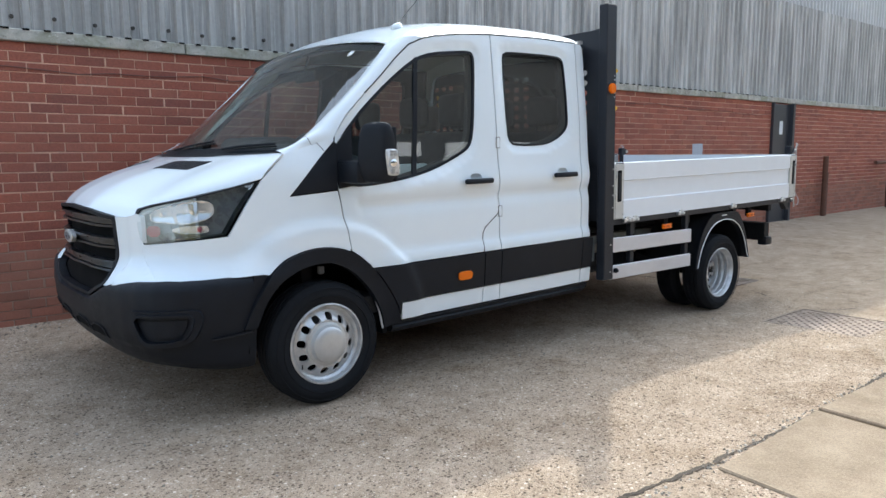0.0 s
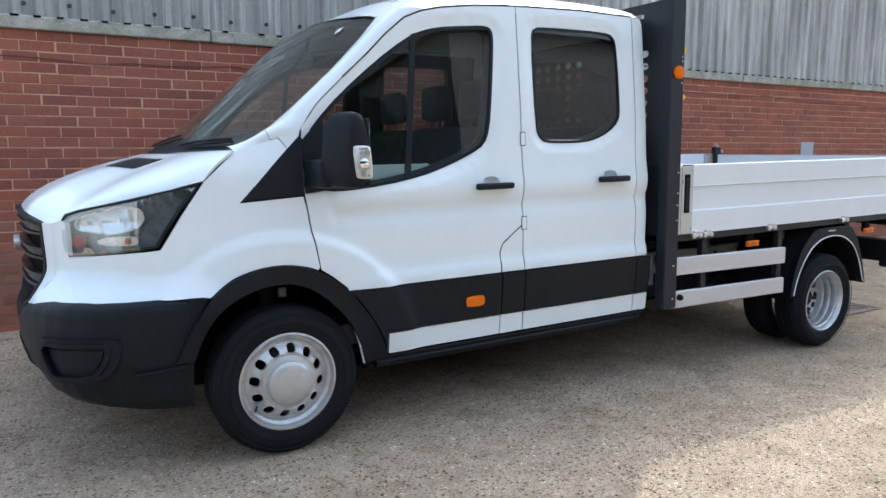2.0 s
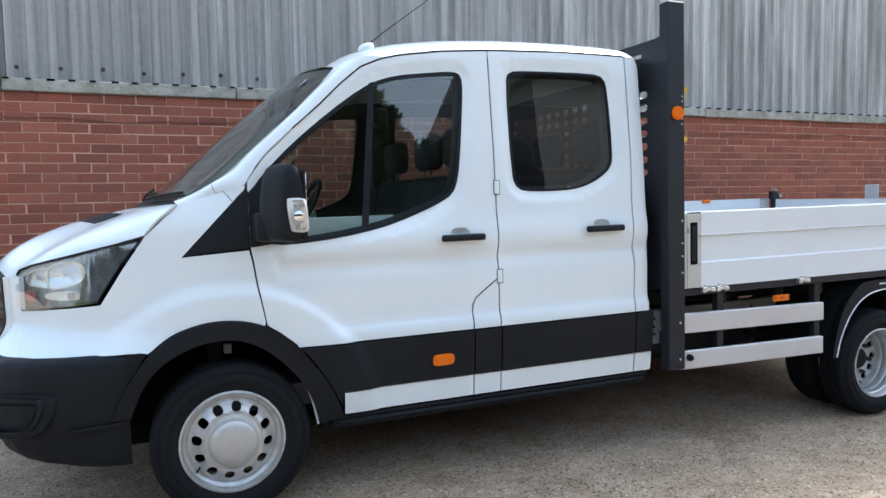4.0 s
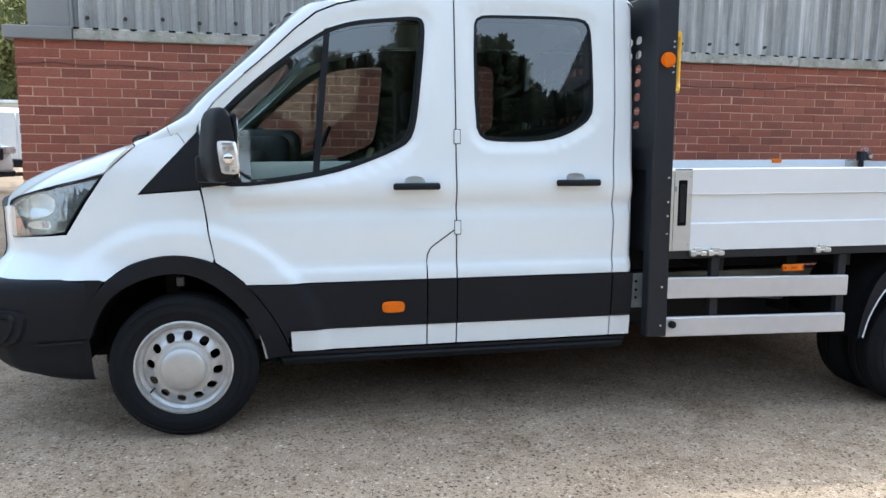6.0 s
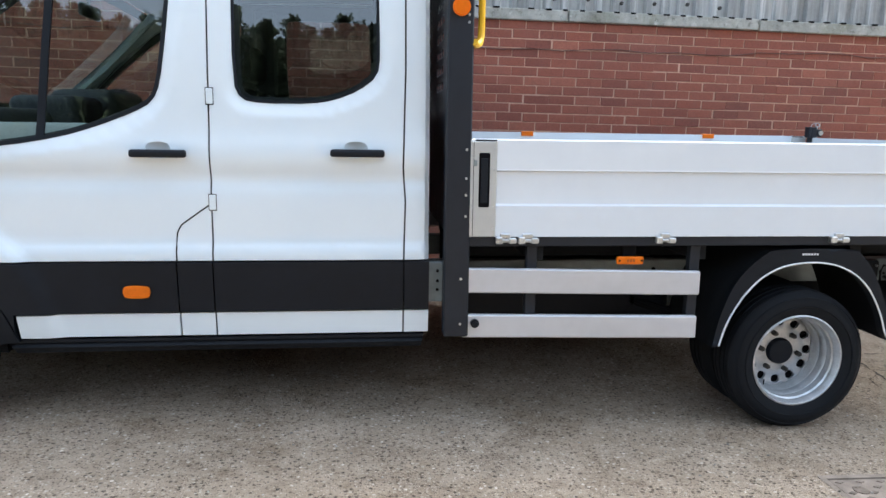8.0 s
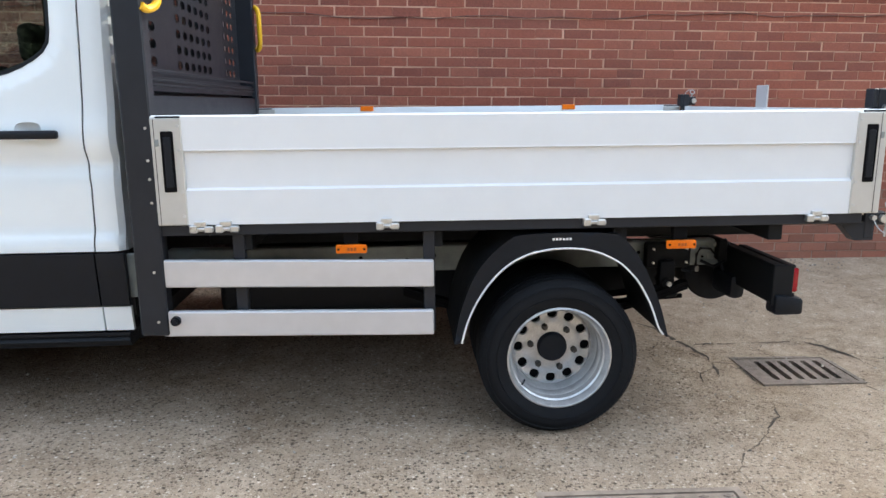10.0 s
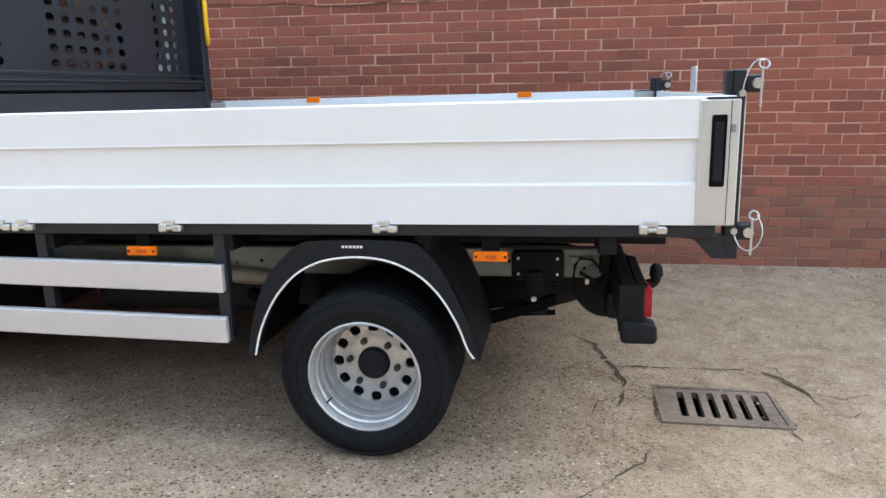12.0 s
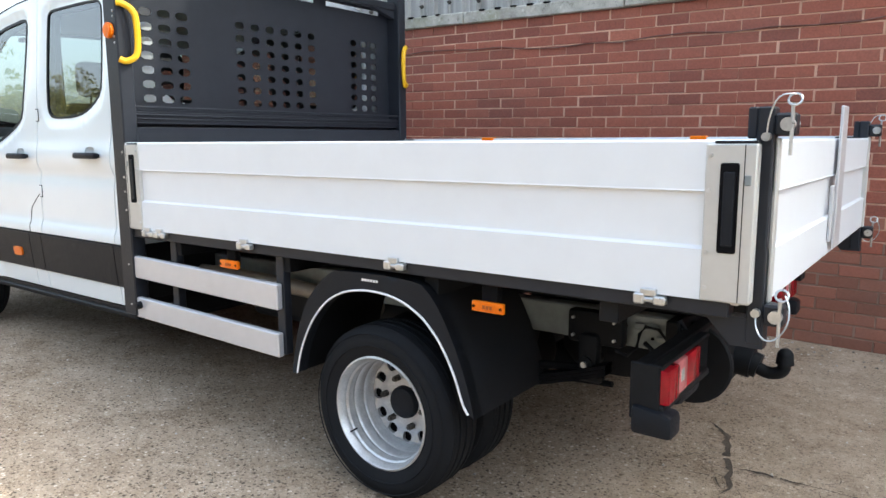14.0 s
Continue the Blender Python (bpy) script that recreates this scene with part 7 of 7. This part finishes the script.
tube(pp, [(0, 0, 0), (0, 0, 1.02), (-0.05, 0, 1.08), (-0.8, 0, 1.08)], 0.04, 10)
o = part("pipe_hoop", pp, RUST, None, "grey-brown bent pipe guard by the wall", category="pipe", smooth=True)
o.location = (18.1, WALL_Y - 0.15, 0.0)

# ---- surroundings beyond the wall's end ----
CARWHITE = simple("white_car_paint", (0.75, 0.76, 0.77), 0.25, 0.0, 0.03, 5.0, Coat_Weight=0.6)
CARGREY = simple("grey_car_paint", (0.24, 0.27, 0.29), 0.25, 0.3, 0.05, 5.0, Coat_Weight=0.6)
CREAM = simple("cream_render", (0.58, 0.54, 0.43), 0.8, 0.0, 0.1, 3.0)


def parked_car(name, paint, x, y, yaw, length, width, height, hood, label, van=False):
    """A parked vehicle, its front to -y in its own frame."""
    root = new(name)
    root.matrix_world = pose(x, y, ground_z(x, y), 0, 0, yaw)
    tagged(root, label, "van" if van else "car")
    hl, w = length / 2, width / 2
    zb, belt = 0.28, hood
    body = [(-hl, zb + 0.12), (-hl + 0.03, belt * 0.72), (-hl + 0.18, belt * 0.93), (-hl + (0.75 if van else 1.15), belt), (-hl + (1.3 if van else 1.9), height * 0.95), (-hl + 2.3, height), (hl - 0.5, height * 0.985), (hl - 0.12, height * 0.9), (hl - 0.02, belt), (hl, zb + 0.2), (hl - 0.1, zb), (-hl + 0.15, zb)]
    bm = bmesh.new()
    rings = []
    for s, k in ((-1, 0.90), (-0.97, 0.97), (-0.8, 1.0), (0.8, 1.0), (0.97, 0.97), (1, 0.90)):
        rings.append([bm.verts.new((s * w * (1 - 0.16 * max(0, (z - belt) / max(0.01, height - belt))), yy * k, zb + (z - zb) * (0.97 if abs(s) > 0.9 else 1))) for yy, z in soft(body, 1)])
    for a, b in zip(rings, rings[1:]):
        for i in range(len(a)):
            bm.faces.new((a[i], a[(i + 1) % len(a)], b[(i + 1) % len(a)], b[i]))
    bm.faces.new(rings[0])
    bm.faces.new(rings[-1][::-1])
    part("body", bm, paint, root, smooth=True, angle=40)
    y0, y1 = -hl + (0.82 if van else 1.22), -hl + (1.28 if van else 1.86)
    gb = bmesh.new()
    f = [gb.verts.new(p) for p in ((-w * 0.86, y0, belt + 0.03), (w * 0.86, y0, belt + 0.03), (w * 0.74, y1, height * 0.925), (-w * 0.74, y1, height * 0.925))]
    r = bmesh.ops.extrude_face_region(gb, geom=[gb.faces.new(f)])
    for v in r["geom"]:
        if isinstance(v, bmesh.types.BMVert):
            v.co += Vector((0, -0.035, 0.03))
    part("windscreen", gb, CARGLASS, root)
    for s in (-1, 1):
        sb = bmesh.new()
        box(sb, s * w * 0.90 - 0.04, s * w * 0.90 + 0.06 * s + 0.02, y1 + 0.15, hl - 0.7, belt + 0.05, height * 0.88, 0.03)
        part("side_window", sb, CARGLASS, root)
        lb = bmesh.new()
        box(lb, s * w * 0.78 - 0.17, s * w * 0.78 + 0.17, -hl - 0.01, -hl + 0.2, belt * 0.72, belt * 0.86, 0.03, 2)
        part("headlamp", lb, CLEARLENS, root)
        tb = bmesh.new()
        box(tb, s * w * 0.86 - 0.10, s * w * 0.86 + 0.10, hl - 0.12, hl + 0.015, belt * 0.75, belt * 1.0, 0.02)
        part("tail_lamp", tb, REDLENS, root)
        for yy in (-hl + 0.85, hl - 0.85):
            wb = bmesh.new()
            rod(wb, (s * (w - 0.2), yy, 0.32), (s * (w + 0.01), yy, 0.32), 0.32, 28)
            wo = part("wheel", wb, RUBBER, root, smooth=True)
            rb = bmesh.new()
            rod(rb, (s * (w + 0.0), yy, 0.32), (s * (w + 0.025), yy, 0.32), 0.2, 20)
            part("rim", rb, SILVER, wo, smooth=True)
    if van:
        for s in (-1, 1):
            part("rear_door", bx(min(s * 0.01, s * w * 0.84), max(s * 0.01, s * w * 0.84), hl - 0.06, hl + 0.012, zb + 0.25, height * 0.90, 0.02), paint, root)
        part("rear_bumper", bx(-w * 0.92, w * 0.92, hl - 0.10, hl + 0.06, zb, zb + 0.24, 0.03), PLASTIC, root)
    gb = bmesh.new()
    box(gb, -w * 0.55, w * 0.55, -hl - 0.015, -hl + 0.1, belt * 0.60, belt * 0.84, 0.03)
    part("grille", gb, PLASTIC, root)
    nb = bmesh.new()
    box(nb, -w * 0.9, w * 0.9, -hl - 0.02, -hl + 0.1, zb + 0.02, belt * 0.42, 0.03)
    part("front_bumper", nb, PLASTIC, root)
    pb = bmesh.new()
    box(pb, -0.26, 0.26, -hl - 0.03, -hl - 0.012, belt * 0.46, belt * 0.56, 0.004)
    part("plate_bar", pb, ALU, root)


CARGLASS = simple("dark_car_glass", (0.02, 0.024, 0.028), 0.06, 0.0, 0.1, 4.0)
parked_car("suv", CARWHITE, -5.5, 14.6, 78, 4.5, 1.85, 1.65, 1.02, "white sport utility car with a dark grille, parked")
parked_car("hatchback", CARGREY, -7.4, 20.5, 55, 4.3, 1.8, 1.55, 0.98, "silver-grey hatchback parked behind a white car")
parked_car("panel_van", CARWHITE, -7.3, 26.9, 197, 5.2, 2.0, 2.2, 1.2, "white panel van parked with its rear doors to the yard", True)
part("boundary_wall", bx(-45, 0.1, 38.0, 38.3, 0, 3.5), CREAM, None, "cream rendered boundary wall with a pale cap", kind="structure", category="wall")
part("boundary_cap", bx(-45, 0.1, 37.95, 38.35, 3.5, 3.65, 0.02), ALU, None, "pale cap of the boundary wall", kind="structure", category="trim")


def leafy_tree(x, y, h, spread, seed, leaves=5200):
    r = random.Random(seed)
    root = new("broadleaf_tree")
    root.location = (x, y, ground_z(x, y))
    tagged(root, "leafy green tree beyond the yard, one row added unseen to block light", "tree", "trees beyond the yard")
    bm = bmesh.new()
    rod(bm, (0, 0, -0.2), (0, 0, h * 0.55), 0.22, 10, 0.10)
    tips = []
    for k in range(11):
        a, t = r.uniform(0, 6.28), r.uniform(0.28, 0.55)
        p = Vector((0, 0, h * t))
        q = p + Vector((math.cos(a) * spread * 0.6, math.sin(a) * spread * 0.6, h * r.uniform(0.12, 0.34)))
        rod(bm, p, q, 0.07, 7, 0.02)
        tips.append(q)
    part("trunk", bm, BARK, root, smooth=True)
    clumps = []
    for k in range(46):
        q = r.choice(tips)
        clumps.append((q + Vector((r.gauss(0, spread * 0.3), r.gauss(0, spread * 0.3), r.gauss(0, h * 0.11))), r.uniform(0.4, 0.95)))
    verts, faces = [], []
    for k in range(leaves):
        c, rad = r.choice(clumps)
        d = Vector((r.gauss(0, 1), r.gauss(0, 1), r.gauss(0, 0.8))).normalized() * rad * r.uniform(0.5, 1.05)
        p = c + d
        u = Vector((r.gauss(0, 1), r.gauss(0, 1), r.gauss(0, 1))).normalized()
        v = u.cross(Vector((r.gauss(0, 1), r.gauss(0, 1), r.gauss(0, 1)))).normalized()
        sz = r.uniform(0.09, 0.19)
        i = len(verts)
        verts += [p - u * sz, p + v * sz * 0.5, p + u * sz, p - v * sz * 0.5]
        faces.append((i, i + 1, i + 2, i + 3))
    link("crown", verts, faces, LEAF, root)


def conifer(x, y, h, seed):
    r = random.Random(seed)
    root = new("conifer_tree")
    root.location = (x, y, 0)
    tagged(root, "tall dark conifer across the yard", "tree", "conifers across the yard")
    bm = bmesh.new()
    rod(bm, (0, 0, -0.2), (0, 0, h * 0.97), 0.18, 8, 0.02)
    part("trunk", bm, BARK, root, smooth=True)
    verts, faces = [], []
    n = int(h * 17)
    for k in range(n):
        t = 0.08 + 0.92 * (k + r.random()) / n
        reach = (1 - t) ** 0.62 * h * 0.16 * r.uniform(0.25, 1.6) + 0.14
        a0 = r.uniform(0, 6.28)
        for b in range(5):
            a = a0 + 1.256 * b + r.uniform(-0.3, 0.3)
            dx, dy = math.cos(a), math.sin(a)
            p = Vector((0, 0, h * t))
            tip = Vector((dx * reach, dy * reach, h * t + reach * r.uniform(-0.1, 0.75)))
            for j in range(5):
                f = (j + 0.6) / 5
                c = p.lerp(tip, f)
                w = reach * 0.15 * (1.15 - f) + 0.035
                i = len(verts)
                up = Vector((0, 0, r.uniform(0.02, 0.16)))
                verts += [c + Vector((-dy * w, dx * w, -w * 0.6)), c + Vector((dx * w * 1.5, dy * w * 1.5, 0)) + up, c + Vector((dy * w, -dx * w, -w * 0.6)), c - Vector((dx * w, dy * w, 0)) + up]
                faces += [(i, i + 1, i + 3), (i + 1, i + 2, i + 3)]
    link("crown", verts, faces, CONIFER, root)


for k, (x, y, h, sp) in enumerate([(-10.5, 41, 9.0, 3.0), (-14.5, 43, 10.0, 3.4), (-7.5, 44, 9.5, 3.2), (-19, 42, 9.0, 3.2), (-4.5, 42, 8.5, 3.0), (-12.5, 46, 12, 3.6), (-24, 45, 10, 3.4)]):
    leafy_tree(x, y, h, sp, 40 + k)
part("hedge_backdrop", bx(-60, 0.0, 52, 54, 0, 17), simple("far_hedge", (0.13, 0.14, 0.05), 0.9, 0.0, 0.5, 1.2, 0.5, 20.0), None, "far green hedge beyond the trees", kind="structure", category="backdrop")
far_rnd = random.Random(17)
for k in range(11):
    leafy_tree(-29 - 3.6 * k + far_rnd.uniform(-1, 1), -22 + far_rnd.uniform(-2, 2), far_rnd.uniform(8.0, 11.0), 3.2, 300 + k, 2600)
# row past the yard's right end, added out of view to block low sky light
for k in range(6):
    leafy_tree(36 + far_rnd.uniform(-1, 1), -17 + 3.6 * k, far_rnd.uniform(7.0, 9.0), 3.2, 320 + k, 2600)
rr = random.Random(11)
SKYLINE = table([(-30, 10.6), (0, 10.4), (4, 10.5), (5.6, 10.9), (6.4, 12.0), (7.0, 12.4), (7.7, 11.6), (8.6, 11.7), (9.3, 11.4), (10.1, 11.5), (11.2, 10.4), (12.2, 9.2), (14.0, 8.6), (20.0, 8.0)])
for k in range(62):
    x = -28 + 0.70 * k + rr.uniform(-0.2, 0.2)
    conifer(x, -22.5 + rr.uniform(-0.5, 0.5), SKYLINE(x) + rr.uniform(-0.55, 0.15), 70 + k)
for k in range(15):
    x = -26 + 2.8 * k + rr.uniform(-0.7, 0.7)
    conifer(x, -25.5 + rr.uniform(-1.0, 1.0), SKYLINE(x) - 0.3 + rr.uniform(-0.6, 0.3), 170 + k)

# workshop across the yard
WORKSHOP = simple("dark_workshop_sheet", (0.05, 0.052, 0.056), 0.6, 0.0, 0.25, 2.0)
ws_root = new("workshop_building")
ws_root.location = (27, -24, 0)
tagged(ws_root, "grey workshop with a pitched roof and louvred windows across the yard", "building")
part("wall", bx(-11, 27, -6, 6, 0, 10.4), WORKSHOP, ws_root)
rb = bmesh.new()
f = [rb.verts.new(p) for p in ((-11.4, -6.4, 10.4), (-11.4, 6.4, 10.4), (-11.4, 0, 13.2))]
g = [rb.verts.new((27.4, v.co.y, v.co.z)) for v in f]
rb.faces.new(f)
rb.faces.new(g[::-1])
for i in range(3):
    rb.faces.new((f[i], f[(i + 1) % 3], g[(i + 1) % 3], g[i]))
part("roof", rb, WORKSHOP, ws_root)
for i in range(6):
    for j in range(3):
        part("window", bx(-10 + 3.4 * i, -8 + 3.4 * i, 6.0, 6.06, 1.4 + 1.1 * j, 2.2 + 1.1 * j), ALU, ws_root)

# ---- bricks of the wall, last ----
COURSES, PITCH, BW, BH = 29, 0.225, 0.2158, 0.0668


def brick_mesh(mat):
    bm = bmesh.new()
    box(bm, 0, BW, 0, 0.05, 0, BH)
    front = [e for e in bm.edges if all(v.co.y < 0.001 for v in e.verts)]
    bmesh.ops.bevel(bm, geom=front, offset=0.0025, segments=1, affect="EDGES")
    me = bpy.data.meshes.new("brick")
    bm.to_mesh(me)
    bm.free()
    me.materials.append(mat)
    return me


def lay_bricks():
    me, low_me = brick_mesh(BRICK), brick_mesh(PLINTH)
    rnd = random.Random(8)
    src_v = [v.co.copy() for v in me.vertices]
    src_f = [tuple(p.vertices) for p in me.polygons]
    upper, lower, loose = ([], []), ([], []), 0
    for c in range(COURSES):
        z = WALL_TOP - 0.0755 * (c + 1) + 0.008
        x = WALL_X0 - (PITCH / 2 if c % 2 else 0.0)
        k = 0
        while x < WALL_X1 - 0.1:
            x0 = x + rnd.uniform(-0.0045, 0.0045)
            foot = z < 0.60 or (z < 0.86 and rnd.random() < (0.86 - z) / 0.26 * 0.8)
            verts, faces = lower if foot else upper
            dy, dz = rnd.uniform(-0.002, 0.003), rnd.uniform(-0.0025, 0.0025)
            if x0 < WALL_X0 - 0.01:
                i = len(verts)
                verts += [(WALL_X0 + (v.x - (BW - 0.107)) if v.x > BW / 2 else WALL_X0, WALL_Y + dy + v.y, z + dz + v.z) for v in src_v]
                faces += [tuple(i + j for j in f) for f in src_f]
            elif 6.55 <= x0 < 8.85 and loose < 300:
                ob = new("brick", low_me if foot else me)
                ob.parent = wall
                ob.location = (x0, WALL_Y + dy, z + dz)
                loose += 1
            else:
                i = len(verts)
                verts += [(x0 + v.x, WALL_Y + dy + v.y, z + dz + v.z) for v in src_v]
                faces += [tuple(i + j for j in f) for f in src_f]
            x += PITCH
            k += 1
    link("brickwork", *upper, BRICK, wall, kind="stuff")
    link("plinth_brickwork", *lower, PLINTH, wall, kind="stuff")


lay_bricks()
